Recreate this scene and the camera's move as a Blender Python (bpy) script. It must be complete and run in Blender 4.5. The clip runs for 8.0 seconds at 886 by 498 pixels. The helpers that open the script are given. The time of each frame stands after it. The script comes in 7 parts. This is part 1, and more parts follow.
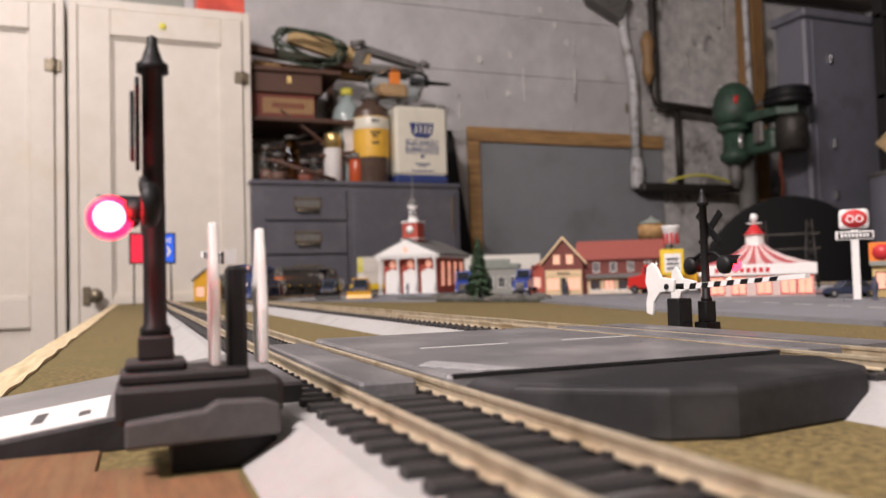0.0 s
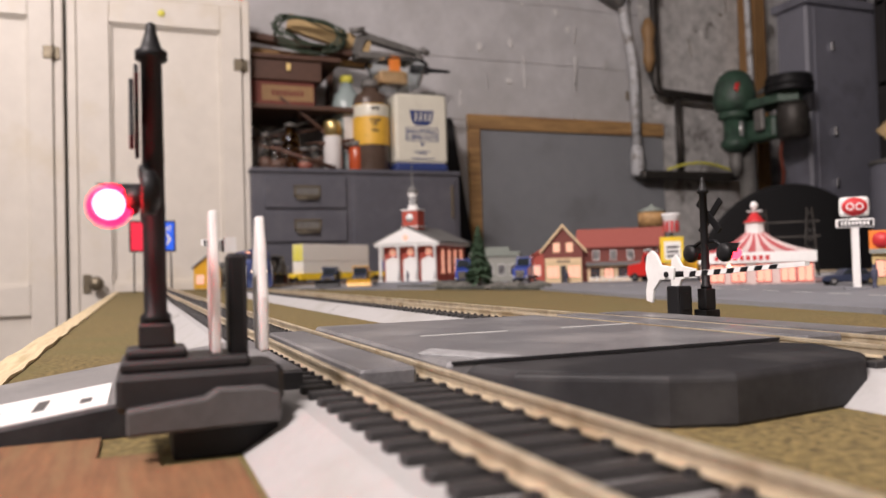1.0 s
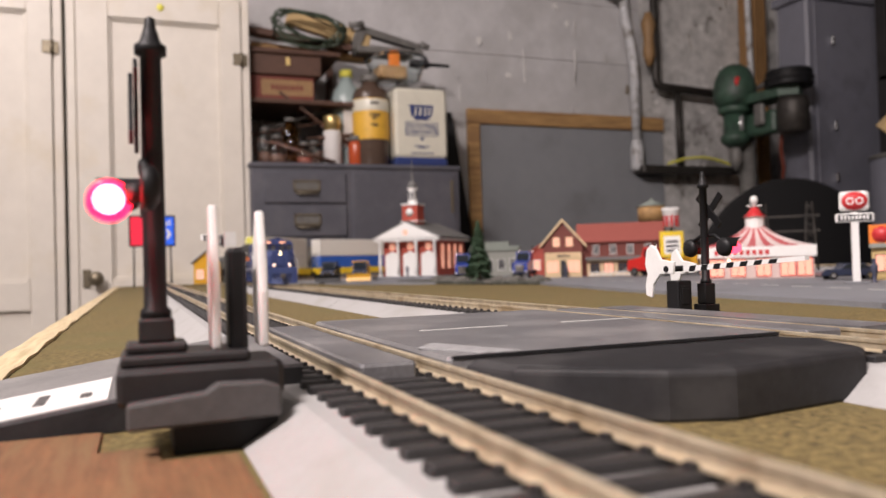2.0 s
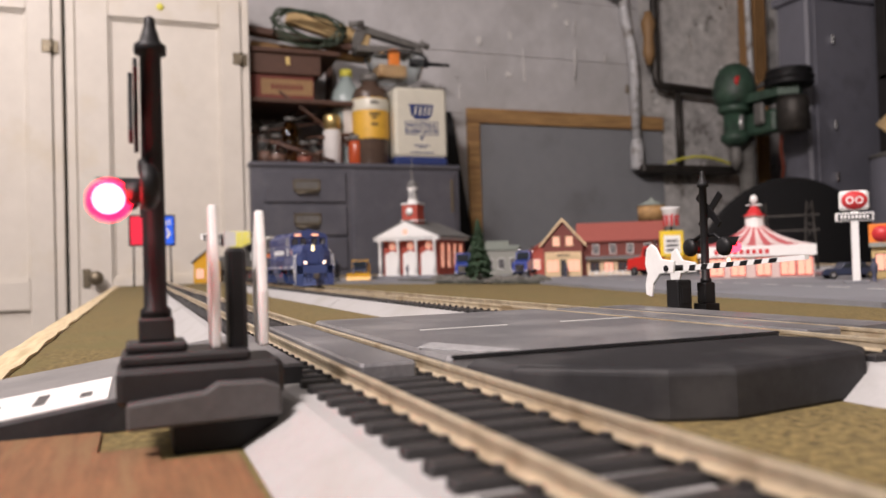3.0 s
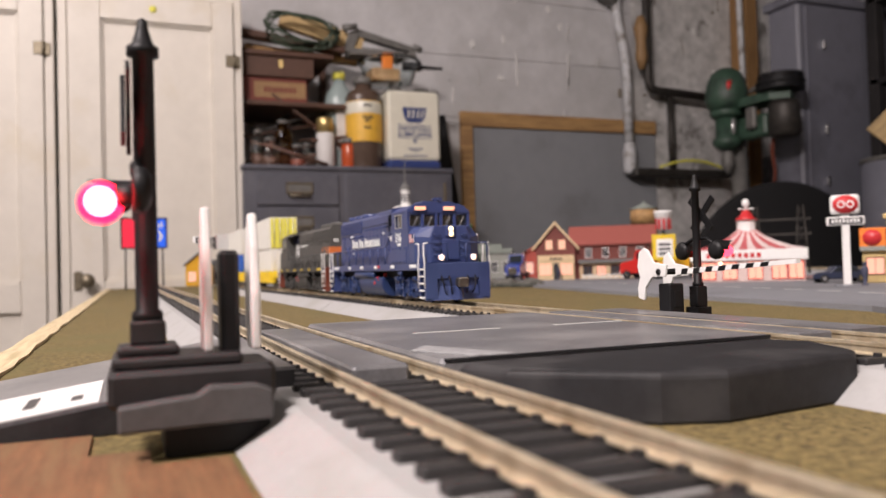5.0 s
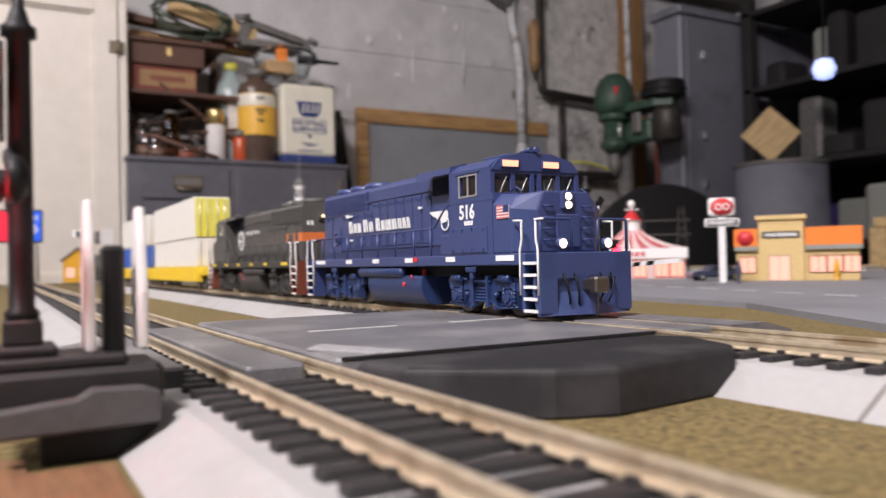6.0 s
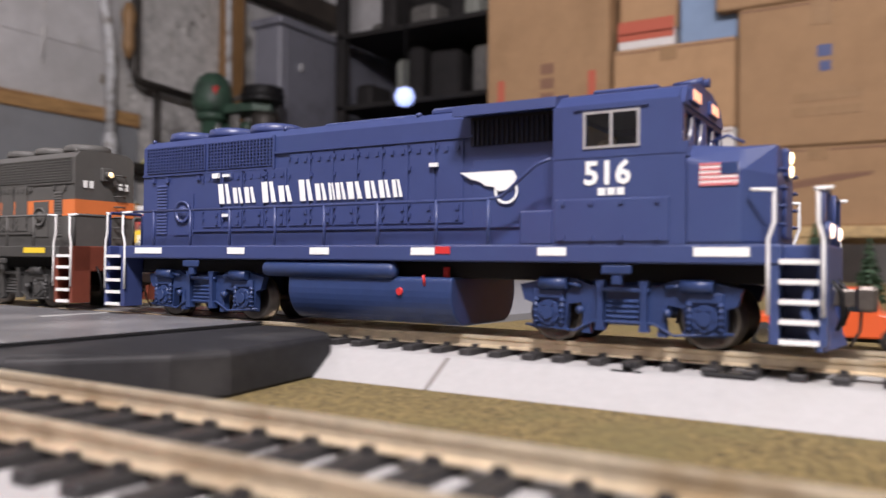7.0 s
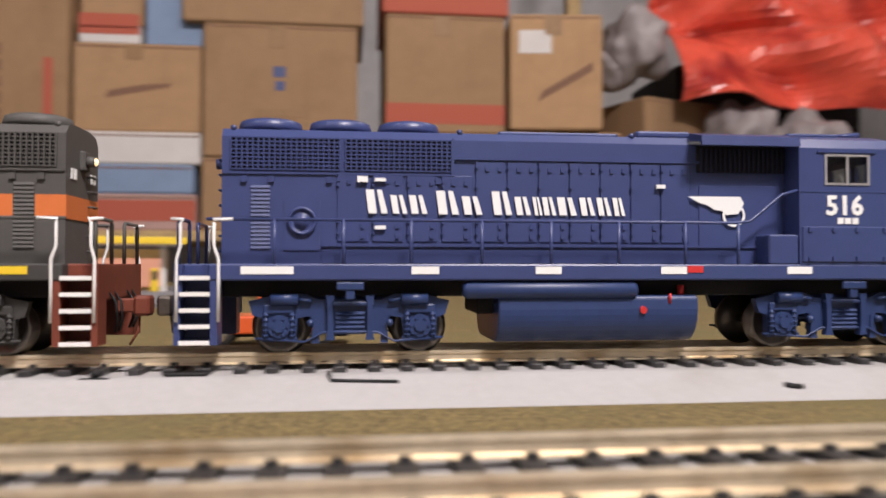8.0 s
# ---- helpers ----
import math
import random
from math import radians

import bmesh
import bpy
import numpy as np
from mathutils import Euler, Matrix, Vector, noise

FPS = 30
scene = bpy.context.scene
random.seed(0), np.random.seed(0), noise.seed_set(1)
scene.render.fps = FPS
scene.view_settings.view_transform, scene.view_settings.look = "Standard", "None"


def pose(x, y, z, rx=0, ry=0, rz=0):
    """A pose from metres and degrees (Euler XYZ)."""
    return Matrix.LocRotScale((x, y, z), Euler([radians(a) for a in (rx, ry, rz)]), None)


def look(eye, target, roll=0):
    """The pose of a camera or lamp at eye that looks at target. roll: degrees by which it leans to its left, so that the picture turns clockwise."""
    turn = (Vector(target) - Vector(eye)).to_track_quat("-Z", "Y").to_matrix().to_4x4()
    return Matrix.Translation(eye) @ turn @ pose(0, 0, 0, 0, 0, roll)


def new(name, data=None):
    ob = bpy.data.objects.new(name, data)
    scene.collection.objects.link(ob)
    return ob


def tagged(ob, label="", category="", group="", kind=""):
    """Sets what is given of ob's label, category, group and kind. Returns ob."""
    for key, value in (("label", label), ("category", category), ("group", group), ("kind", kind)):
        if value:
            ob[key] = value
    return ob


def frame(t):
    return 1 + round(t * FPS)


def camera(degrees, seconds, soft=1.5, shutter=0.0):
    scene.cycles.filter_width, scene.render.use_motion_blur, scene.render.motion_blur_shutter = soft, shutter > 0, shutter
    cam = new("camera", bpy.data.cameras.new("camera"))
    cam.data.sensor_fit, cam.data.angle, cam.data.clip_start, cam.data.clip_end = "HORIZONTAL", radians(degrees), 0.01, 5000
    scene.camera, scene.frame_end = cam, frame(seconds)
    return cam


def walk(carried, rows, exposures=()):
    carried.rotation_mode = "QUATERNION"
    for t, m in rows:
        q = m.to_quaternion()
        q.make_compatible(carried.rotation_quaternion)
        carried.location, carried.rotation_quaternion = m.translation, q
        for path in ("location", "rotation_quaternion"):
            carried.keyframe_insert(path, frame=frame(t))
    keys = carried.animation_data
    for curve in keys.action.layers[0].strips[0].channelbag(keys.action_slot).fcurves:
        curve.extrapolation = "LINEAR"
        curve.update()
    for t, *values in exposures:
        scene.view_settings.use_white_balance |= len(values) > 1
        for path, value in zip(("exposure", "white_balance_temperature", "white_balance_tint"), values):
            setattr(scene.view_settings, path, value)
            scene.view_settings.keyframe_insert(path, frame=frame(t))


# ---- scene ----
cam = camera(59.16, 8.0, soft=1.4, shutter=0.3)
cam.data.dof.use_dof = True
cam.data.dof.focus_distance = 0.237
cam.data.dof.aperture_fstop = 23.5
K = 0.001  # the models are laid out in millimetres


def key(t, x, y, z, yaw, pitch, roll):
    return (t, pose(x * K, y * K, z * K, 90 + pitch, roll, yaw))


PATH = [
    key(0.0, 0, -151.8, 18.1, 68.57, 2.41, 1.60),
    key(0.5, 0, -151.8, 18.1, 68.56, 1.96, 1.62),
    key(1.0, 0, -151.8, 18.1, 68.57, 1.52, 1.61),
    key(1.5, 0, -151.8, 18.1, 68.57, 1.24, 1.61),
    key(3.0, 0, -151.8, 18.1, 68.55, 1.08, 1.66),
    key(3.5, 0, -151.8, 18.1, 68.56, 1.10, 1.68),
    key(4.0, 0, -151.8, 18.1, 68.56, 1.21, 1.64),
    key(5.5, 0, -151.8, 18.1, 66.80, 1.48, 1.45),
    key(6.0, -1.1, -152.1, 18.2, 60.30, 0.90, 1.25),
    key(6.5, 2.0, -156.4, 17.4, 46.90, 0.26, -0.28),
    key(7.0, 5.6, -164.6, 16.4, 30.96, 0.95, -0.62),
    key(7.5, 12.0, -174.8, 18.1, 13.80, 0.72, -0.30),
    key(8.0, 12.4, -190.8, 19.8, -6.80, 1.22, -0.05),
]
walk(cam, PATH, exposures=[(0.0, 0.0, 6500, 10), (5.5, 0.0, 6500, 10), (6.2, 0.12, 6050, 9), (7.5, 0.13, 6200, 9), (8.0, -0.08, 6350, 9)])

# ---- light: a dim cellar lit by unseen area lamps at ceiling height, without fixtures ----
world = bpy.data.worlds.new("cellar_air")
scene.world = world
world.use_nodes = True
world.node_tree.nodes["Background"].inputs[0].default_value = (0.9, 0.93, 1.0, 1)
world.node_tree.nodes["Background"].inputs[1].default_value = 0.006


def area_lamp(name, eye, target, size, watts, colour):
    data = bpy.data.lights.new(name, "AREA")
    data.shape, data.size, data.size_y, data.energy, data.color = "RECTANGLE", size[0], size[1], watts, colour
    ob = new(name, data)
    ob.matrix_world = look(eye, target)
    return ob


# unseen main lamp, placed to suit the shadow direction on the west wall
area_lamp("ceiling_lamp_main", (0.45, -1.05, 1.50), (-0.9, 0.42, 0), (0.5, 0.22), 65, (1.0, 0.88, 0.86))
# added fill with no fixture, brightens the cupboards on the left
area_lamp("ceiling_lamp_side", (-1.1, -0.75, 1.50), (-1.7, 0.1, 0.1), (0.9, 0.3), 12, (1.0, 0.88, 0.86))
# added fill with no fixture, brightens the cartons on the north side
area_lamp("ceiling_lamp_north", (0.95, 0.60, 1.52), (0.25, 1.45, 0.1), (0.7, 0.3), 9, (1.0, 0.86, 0.78))


# ---- materials ----
def tex_nodes(nt, kind, **vals):
    n = nt.nodes.new(kind)
    for k, v in vals.items():
        n.inputs[k].default_value = v
    return n


def mat(name, colour, rough=0.6, metal=0.0, grain=0.0, scale=600.0, bump=0.0, stain=None, stain_scale=6.0, stain_cut=(0.5, 0.65), vary=0.0, emit=0.0, emit_colour=None, coat=0.0, stretch=None, spec=None):
    """A Principled surface with grain at one scale, stains at another, and a fine relief."""
    m = bpy.data.materials.new(name)
    m.use_nodes = True
    nt = m.node_tree
    b = nt.nodes["Principled BSDF"]
    b.inputs["Roughness"].default_value = rough
    b.inputs["Metallic"].default_value = metal
    if spec is not None:
        b.inputs["Specular IOR Level"].default_value = spec
    if coat:
        b.inputs["Coat Weight"].default_value = coat
    c = (*colour, 1)
    b.inputs["Base Color"].default_value = c
    if emit:
        b.inputs["Emission Color"].default_value = (*(emit_colour or colour), 1)
        b.inputs["Emission Strength"].default_value = emit
    if not (grain or bump or stain or vary):
        return m
    co = nt.nodes.new("ShaderNodeTexCoord")
    src = co.outputs["Object"]
    if stretch:
        mp = nt.nodes.new("ShaderNodeMapping")
        mp.inputs["Scale"].default_value = stretch
        nt.links.new(src, mp.inputs["Vector"])
        src = mp.outputs["Vector"]
    last = None
    if grain or bump:
        nz = tex_nodes(nt, "ShaderNodeTexNoise", Scale=scale, Detail=5.0, Roughness=0.65)
        nt.links.new(src, nz.inputs["Vector"])
    if grain:
        ramp = nt.nodes.new("ShaderNodeValToRGB")
        ramp.color_ramp.elements[0].position, ramp.color_ramp.elements[1].position = 0.3, 0.72
        ramp.color_ramp.elements[0].color = (*[max(0, v * (1 - grain)) for v in colour], 1)
        ramp.color_ramp.elements[1].color = (*[min(1, v * (1 + grain * 0.8)) for v in colour], 1)
        nt.links.new(nz.outputs["Fac"], ramp.inputs["Fac"])
        last = ramp.outputs["Color"]
    if stain:
        n2 = tex_nodes(nt, "ShaderNodeTexNoise", Scale=stain_scale, Detail=6.0, Roughness=0.6)
        nt.links.new(src, n2.inputs["Vector"])
        r2 = nt.nodes.new("ShaderNodeValToRGB")
        r2.color_ramp.elements[0].position, r2.color_ramp.elements[1].position = stain_cut
        nt.links.new(n2.outputs["Fac"], r2.inputs["Fac"])
        mx = nt.nodes.new("ShaderNodeMix")
        mx.data_type = "RGBA"
        mx.inputs[6].default_value, mx.inputs[7].default_value = c, (*stain, 1)
        nt.links.new(r2.outputs["Color"], mx.inputs[0])
        if last:
            nt.links.new(last, mx.inputs[6])
        last = mx.outputs[2]
    if vary:
        oi = nt.nodes.new("ShaderNodeObjectInfo")
        hs = nt.nodes.new("ShaderNodeHueSaturation")
        mr = nt.nodes.new("ShaderNodeMapRange")
        mr.inputs[3].default_value, mr.inputs[4].default_value = 1 - vary, 1 + vary
        nt.links.new(oi.outputs["Random"], mr.inputs[0])
        nt.links.new(mr.outputs[0], hs.inputs["Value"])
        hs.inputs["Color"].default_value = c
        if last:
            nt.links.new(last, hs.inputs["Color"])
        last = hs.outputs["Color"]
    if last:
        nt.links.new(last, b.inputs["Base Color"])
    if bump:
        bp = nt.nodes.new("ShaderNodeBump")
        bp.inputs["Strength"].default_value, bp.inputs["Distance"].default_value = 0.6, bump
        nt.links.new(nz.outputs["Fac"], bp.inputs["Height"])
        nt.links.new(bp.outputs["Normal"], b.inputs["Normal"])
    return m


def glass(name, colour=(0.9, 0.95, 0.95), rough=0.03):
    m = bpy.data.materials.new(name)
    m.use_nodes = True
    b = m.node_tree.nodes["Principled BSDF"]
    b.inputs["Base Color"].default_value = (*colour, 1)
    b.inputs["Transmission Weight"].default_value, b.inputs["Roughness"].default_value, b.inputs["IOR"].default_value = 1.0, rough, 1.45
    return m


M = {
    "grass": mat("scatter_grass", (0.188, 0.140, 0.052), 0.95, grain=0.75, scale=620, bump=0.0016, stain=(0.150, 0.124, 0.045), stain_scale=22),
    "board_edge": mat("raw_pine_edge", (0.62, 0.50, 0.31), 0.8, grain=0.22, scale=30, stretch=(1, 14, 14), bump=0.0008, stain=(0.45, 0.36, 0.2), stain_scale=12),
    "fascia": mat("plywood", (0.42, 0.29, 0.15), 0.8, grain=0.25, scale=40, stretch=(1, 10, 10)),
    "foam": mat("white_foam", (0.385, 0.38, 0.375), 0.75, grain=0.05, scale=500, bump=0.0002, stain=(0.31, 0.30, 0.275), stain_scale=30, stain_cut=(0.52, 0.8)),
    "bare_wood": mat("bare_orange_wood", (0.19, 0.095, 0.042), 0.8, grain=0.3, scale=60, stretch=(1, 8, 8), stain=(0.20, 0.12, 0.055), stain_scale=25),
    "flake_pale": mat("pale_paint_flake", (0.66, 0.65, 0.63), 0.7, grain=0.15, scale=60),
    "flake_brown": mat("brown_plaster_spot", (0.22, 0.19, 0.15), 0.85, grain=0.3, scale=60),
    "joint": mat("foam_joint", (0.20, 0.19, 0.175), 0.9),
    # loco blue lowered by hand for the shade inside the intake
    "grille_shade": mat("grille_shadow_blue", (0.012, 0.016, 0.045), 0.7),
    "rail": mat("nickel_silver_rail", (0.72, 0.62, 0.45), 0.36, 0.6, grain=0.2, scale=260, stain=(0.46, 0.35, 0.21), stain_scale=60),
    "tie": mat("black_plastic_tie", (0.026, 0.025, 0.026), 0.55, grain=0.3, scale=900, bump=0.0002),
    "asphalt": mat("model_asphalt", (0.145, 0.145, 0.152), 0.34, grain=0.3, scale=900, bump=0.0003, stain=(0.27, 0.265, 0.265), stain_scale=28, stain_cut=(0.46, 0.72)),
    "black_ramp": mat("black_plastic_ramp", (0.012, 0.012, 0.014), 0.68, grain=0.4, scale=400, stain=(0.035, 0.034, 0.035), stain_scale=40),
    "street": mat("grey_card_street", (0.215, 0.222, 0.24), 0.75, grain=0.1, scale=500, stain=(0.17, 0.175, 0.19), stain_scale=9),
    "marking": mat("road_marking", (0.52, 0.52, 0.50), 0.75, grain=0.2, scale=700),
    "blue": mat("loco_blue", (0.041, 0.058, 0.166), 0.38, grain=0.06, scale=120, stain=(0.044, 0.068, 0.176), stain_scale=14, spec=0.5),
    "blue_dark": mat("loco_blue_truck", (0.023, 0.043, 0.128), 0.42, grain=0.12, scale=300, spec=0.45),
    "grey_loco": mat("loco_grey", (0.085, 0.083, 0.078), 0.55, grain=0.1, scale=150, spec=0.35),
    "grey_dark": mat("loco_grey_dark", (0.045, 0.044, 0.042), 0.6, grain=0.15, scale=200),
    "orange_loco": mat("loco_orange", (0.62, 0.17, 0.045), 0.5, grain=0.06, scale=150),
    "rust": mat("loco_rust_red", (0.16, 0.038, 0.02), 0.6, grain=0.15, scale=200),
    "white_paint": mat("white_paint", (0.80, 0.80, 0.78), 0.5, grain=0.04, scale=300),
    "letter": mat("white_lettering", (0.82, 0.84, 0.82), 0.5),
    "red_paint": mat("red_paint", (0.55, 0.03, 0.03), 0.45),
    "flag_red": mat("faded_flag_red", (0.55, 0.16, 0.17), 0.5),
    "black": mat("black_plastic", (0.009, 0.009, 0.010), 0.5, grain=0.2, scale=300, spec=0.3),
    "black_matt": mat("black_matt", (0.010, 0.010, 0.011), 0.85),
    "steel": mat("wheel_steel", (0.20, 0.18, 0.16), 0.4, 0.9, grain=0.2, scale=400),
    "silver": mat("silver_frame", (0.62, 0.62, 0.62), 0.35, 0.7),
    "seat_tan": mat("tan_interior", (0.45, 0.32, 0.22), 0.7, grain=0.1, scale=300),
    "stone_cab": mat("grey_interior", (0.25, 0.25, 0.26), 0.6),
    "cab_glass": glass("cab_glass", (0.75, 0.80, 0.80)),
    "clear_glass": glass("clear_glass"),
    "amber_glass": glass("amber_glass", (0.55, 0.25, 0.06)),
    "headlight": mat("headlight_glow", (1.0, 0.86, 0.55), 0.3, emit=3.6, emit_colour=(1.0, 0.76, 0.40)),
    "ditchlight": mat("ditch_light_glow", (1.0, 0.8, 0.65), 0.3, emit=2.4, emit_colour=(1.0, 0.70, 0.52)),
    "numberboard": mat("lit_number_board", (0.9, 0.45, 0.28), 0.4, emit=1.0, emit_colour=(1.0, 0.45, 0.25)),
    "red_led": mat("red_led_glow", (1.0, 0.05, 0.05), 0.3, emit=75.0, emit_colour=(1.0, 0.026, 0.034)),
    "red_lens": mat("red_halo_glow", (0.8, 0.03, 0.04), 0.3, emit=9.0, emit_colour=(1.0, 0.004, 0.03)),
    "warm_lens": mat("warm_lens_glow", (1.0, 0.8, 0.5), 0.3, emit=1.6, emit_colour=(1.0, 0.66, 0.32)),
    "red_led_dim": mat("red_led_faint", (1.0, 0.05, 0.05), 0.3, emit=10.0, emit_colour=(1.0, 0.02, 0.04)),
    "pale_edge": mat("pale_plastic_edge", (0.33, 0.33, 0.335), 0.5, grain=0.3, scale=500),
    "yellow": mat("yellow_paint", (0.78, 0.56, 0.03), 0.5, grain=0.06, scale=200),
    "yellow_lemon": mat("container_yellow", (0.72, 0.68, 0.10), 0.55, grain=0.06, scale=200),
    "container_white": mat("container_white", (0.72, 0.71, 0.66), 0.55, grain=0.05, scale=200),
    "container_blue": mat("container_blue", (0.03, 0.12, 0.48), 0.5, grain=0.06, scale=200),
    "wall": mat("painted_block_wall", (0.53, 0.525, 0.53), 0.6, grain=0.12, scale=14, bump=0.006, stain=(0.40, 0.395, 0.39), stain_scale=3.2, stain_cut=(0.45, 0.70)),
    "wall_rough": mat("flaking_plaster", (0.50, 0.49, 0.475), 0.85, grain=0.3, scale=22, bump=0.006, stain=(0.19, 0.18, 0.165), stain_scale=10, stain_cut=(0.55, 0.64)),
    "ceiling_dark": mat("dark_joists", (0.045, 0.035, 0.028), 0.9, grain=0.4, scale=8),
    "concrete": mat("cellar_floor", (0.22, 0.21, 0.20), 0.85, grain=0.2, scale=14),
    "cream": mat("old_cream_paint", (0.67, 0.63, 0.56), 0.5, grain=0.05, scale=18, bump=0.0008, stain=(0.60, 0.53, 0.40), stain_scale=5, stain_cut=(0.55, 0.8)),
    "hinge": mat("dull_brass", (0.20, 0.17, 0.12), 0.45, 0.7, grain=0.3, scale=200),
    "cabinet": mat("grey_steel_cabinet", (0.100, 0.102, 0.122), 0.42, 0.15, grain=0.08, scale=40, stain=(0.145, 0.145, 0.165), stain_scale=12, stain_cut=(0.5, 0.8)),
    "panel_grey": mat("grey_painted_board", (0.23, 0.24, 0.255), 0.7, grain=0.05, scale=20, stain=(0.19, 0.195, 0.205), stain_scale=5),
    "pine": mat("aged_pine", (0.38, 0.225, 0.09), 0.7, grain=0.35, scale=14, stretch=(10, 1, 10), stain=(0.25, 0.14, 0.06), stain_scale=4),
    "post_wood": mat("brown_post", (0.28, 0.155, 0.06), 0.75, grain=0.35, scale=14, stretch=(12, 12, 1)),
    "green_machine": mat("green_machine_paint", (0.036, 0.075, 0.050), 0.5, grain=0.35, scale=30, stain=(0.02, 0.035, 0.028), stain_scale=14),
    "pipe_dark": mat("dark_iron_pipe", (0.05, 0.045, 0.04), 0.5, 0.5, grain=0.4, scale=60),
    "pipe_white": mat("painted_pipe", (0.52, 0.53, 0.54), 0.5, grain=0.15, scale=40, stain=(0.22, 0.2, 0.18), stain_scale=30),
    "heater": mat("grey_enamel_casing", (0.165, 0.168, 0.20), 0.5, grain=0.06, scale=20, stain=(0.10, 0.10, 0.12), stain_scale=4),
    "card": mat("brown_cardboard", (0.36, 0.225, 0.118), 0.85, grain=0.08, scale=30, stain=(0.30, 0.185, 0.095), stain_scale=6, vary=0.18),
    "card_print": mat("carton_print", (0.20, 0.11, 0.07), 0.85),
    "card_red": mat("carton_red_print", (0.42, 0.10, 0.06), 0.8),
    "red_plastic": mat("red_cover", (0.72, 0.10, 0.06), 0.28, grain=0.25, scale=9, stain=(0.30, 0.02, 0.02), stain_scale=5),
}


# ---- mesh helpers (millimetres) ----
class Shape:
    """Collects faces in millimetres and turns them into one mesh."""

    def __init__(self):
        self.v, self.f, self.smooth = [], [], []

    def add(self, verts, faces, smooth=False):
        n = len(self.v)
        self.v += [tuple(p) for p in verts]
        self.f += [tuple(i + n for i in q) for q in faces]
        self.smooth += [smooth] * len(faces)
        return self

    def box(self, x0, x1, y0, y1, z0, z1, c=0.0):
        """A box; c cuts its upright and level edges off."""
        x0, x1, y0, y1, z0, z1 = min(x0, x1), max(x0, x1), min(y0, y1), max(y0, y1), min(z0, z1), max(z0, z1)
        c = min(c, 0.45 * (x1 - x0), 0.45 * (y1 - y0), 0.45 * (z1 - z0))
        if c <= 0:
            v = [(x, y, z) for z in (z0, z1) for y in (y0, y1) for x in (x0, x1)]
            return self.add(v, [(0, 2, 3, 1), (4, 5, 7, 6), (0, 1, 5, 4), (2, 6, 7, 3), (0, 4, 6, 2), (1, 3, 7, 5)])
        def ring(z, i):
            a, b, d, e = x0 + i, x1 - i, y0 + i, y1 - i
            return [(a + c, d, z), (b - c, d, z), (b, d + c, z), (b, e - c, z), (b - c, e, z), (a + c, e, z), (a, e - c, z), (a, d + c, z)]
        rings = ring(z0, c * 0.6) + ring(z0 + c, 0) + ring(z1 - c, 0) + ring(z1, c * 0.6)
        faces = [tuple(range(7, -1, -1)), tuple(range(24, 32))]
        for k in range(3):
            for i in range(8):
                j = (i + 1) % 8
                faces.append((k * 8 + i, k * 8 + j, k * 8 + 8 + j, k * 8 + 8 + i))
        return self.add(rings, faces)

    def prism(self, outline, a0, a1, axis="y"):
        """An outline drawn in the two other axes, pushed from a0 to a1 along axis."""
        def put(p, a):
            return {"x": (a, p[0], p[1]), "y": (p[0], a, p[1]), "z": (p[0], p[1], a)}[axis]
        n = len(outline)
        v = [put(p, a0) for p in outline] + [put(p, a1) for p in outline]
        faces = [tuple(range(n)), tuple(range(2 * n - 1, n - 1, -1))]
        faces += [(i, i + n, (i + 1) % n + n, (i + 1) % n) for i in range(n)]
        return self.add(v, faces)

    def lathe(self, profile, centre=(0, 0, 0), n=24, axis="z", smooth=True):
        """A profile of (radius, height) turned round an axis through centre."""
        cx, cy, cz = centre
        v = []
        for r, h in profile:
            for i in range(n):
                a = 2 * math.pi * i / n
                p, q = r * math.cos(a), r * math.sin(a)
                v.append({"z": (cx + p, cy + q, cz + h), "x": (cx + h, cy + p, cz + q), "y": (cx + q, cy + h, cz + p)}[axis])
        faces = []
        for k in range(len(profile) - 1):
            for i in range(n):
                j = (i + 1) % n
                faces.append((k * n + i, k * n + j, k * n + n + j, k * n + n + i))
        self.add(v, faces, smooth)
        m = len(self.v) - len(v)
        for k in (0, len(profile) - 1) if profile[0] != profile[-1] else ():
            if profile[k][0] > 1e-6:
                self.f.append(tuple(m + k * n + i for i in range(n)))
                self.smooth.append(False)
        return self

    def cyl(self, p0, p1, r, n=12, r1=None, smooth=True):
        """A round bar from p0 to p1."""
        a, b = Vector(p0), Vector(p1)
        d = (b - a).normalized()
        u = d.orthogonal().normalized()
        w = d.cross(u)
        r1 = r if r1 is None else r1
        v = [tuple(c + (u * math.cos(2 * math.pi * i / n) + w * math.sin(2 * math.pi * i / n)) * q) for c, q in ((a, r), (b, r1)) for i in range(n)]
        self.add(v, [(i, (i + 1) % n, (i + 1) % n + n, i + n) for i in range(n)], smooth)
        m = len(self.v) - 2 * n
        self.f += [tuple(m + i for i in range(n - 1, -1, -1)), tuple(m + n + i for i in range(n))]
        self.smooth += [False, False]
        return self

    def tube(self, path, r, n=8):
        """A round bar bent along a path."""
        pts = [Vector(p) for p in path]
        ref = Vector((0.31, 0.17, 0.93))
        v = []
        for i, p in enumerate(pts):
            d = (pts[min(i + 1, len(pts) - 1)] - pts[max(i - 1, 0)]).normalized()
            u = d.cross(ref).normalized()
            w = d.cross(u)
            v += [tuple(p + (u * math.cos(2 * math.pi * k / n) + w * math.sin(2 * math.pi * k / n)) * r) for k in range(n)]
        faces = [(i * n + k, i * n + (k + 1) % n, (i + 1) * n + (k + 1) % n, (i + 1) * n + k) for i in range(len(pts) - 1) for k in range(n)]
        self.add(v, faces, True)
        m = len(self.v) - len(v)
        self.f += [tuple(m + k for k in range(n)), tuple(len(self.v) - n + k for k in range(n))]
        self.smooth += [False, False]
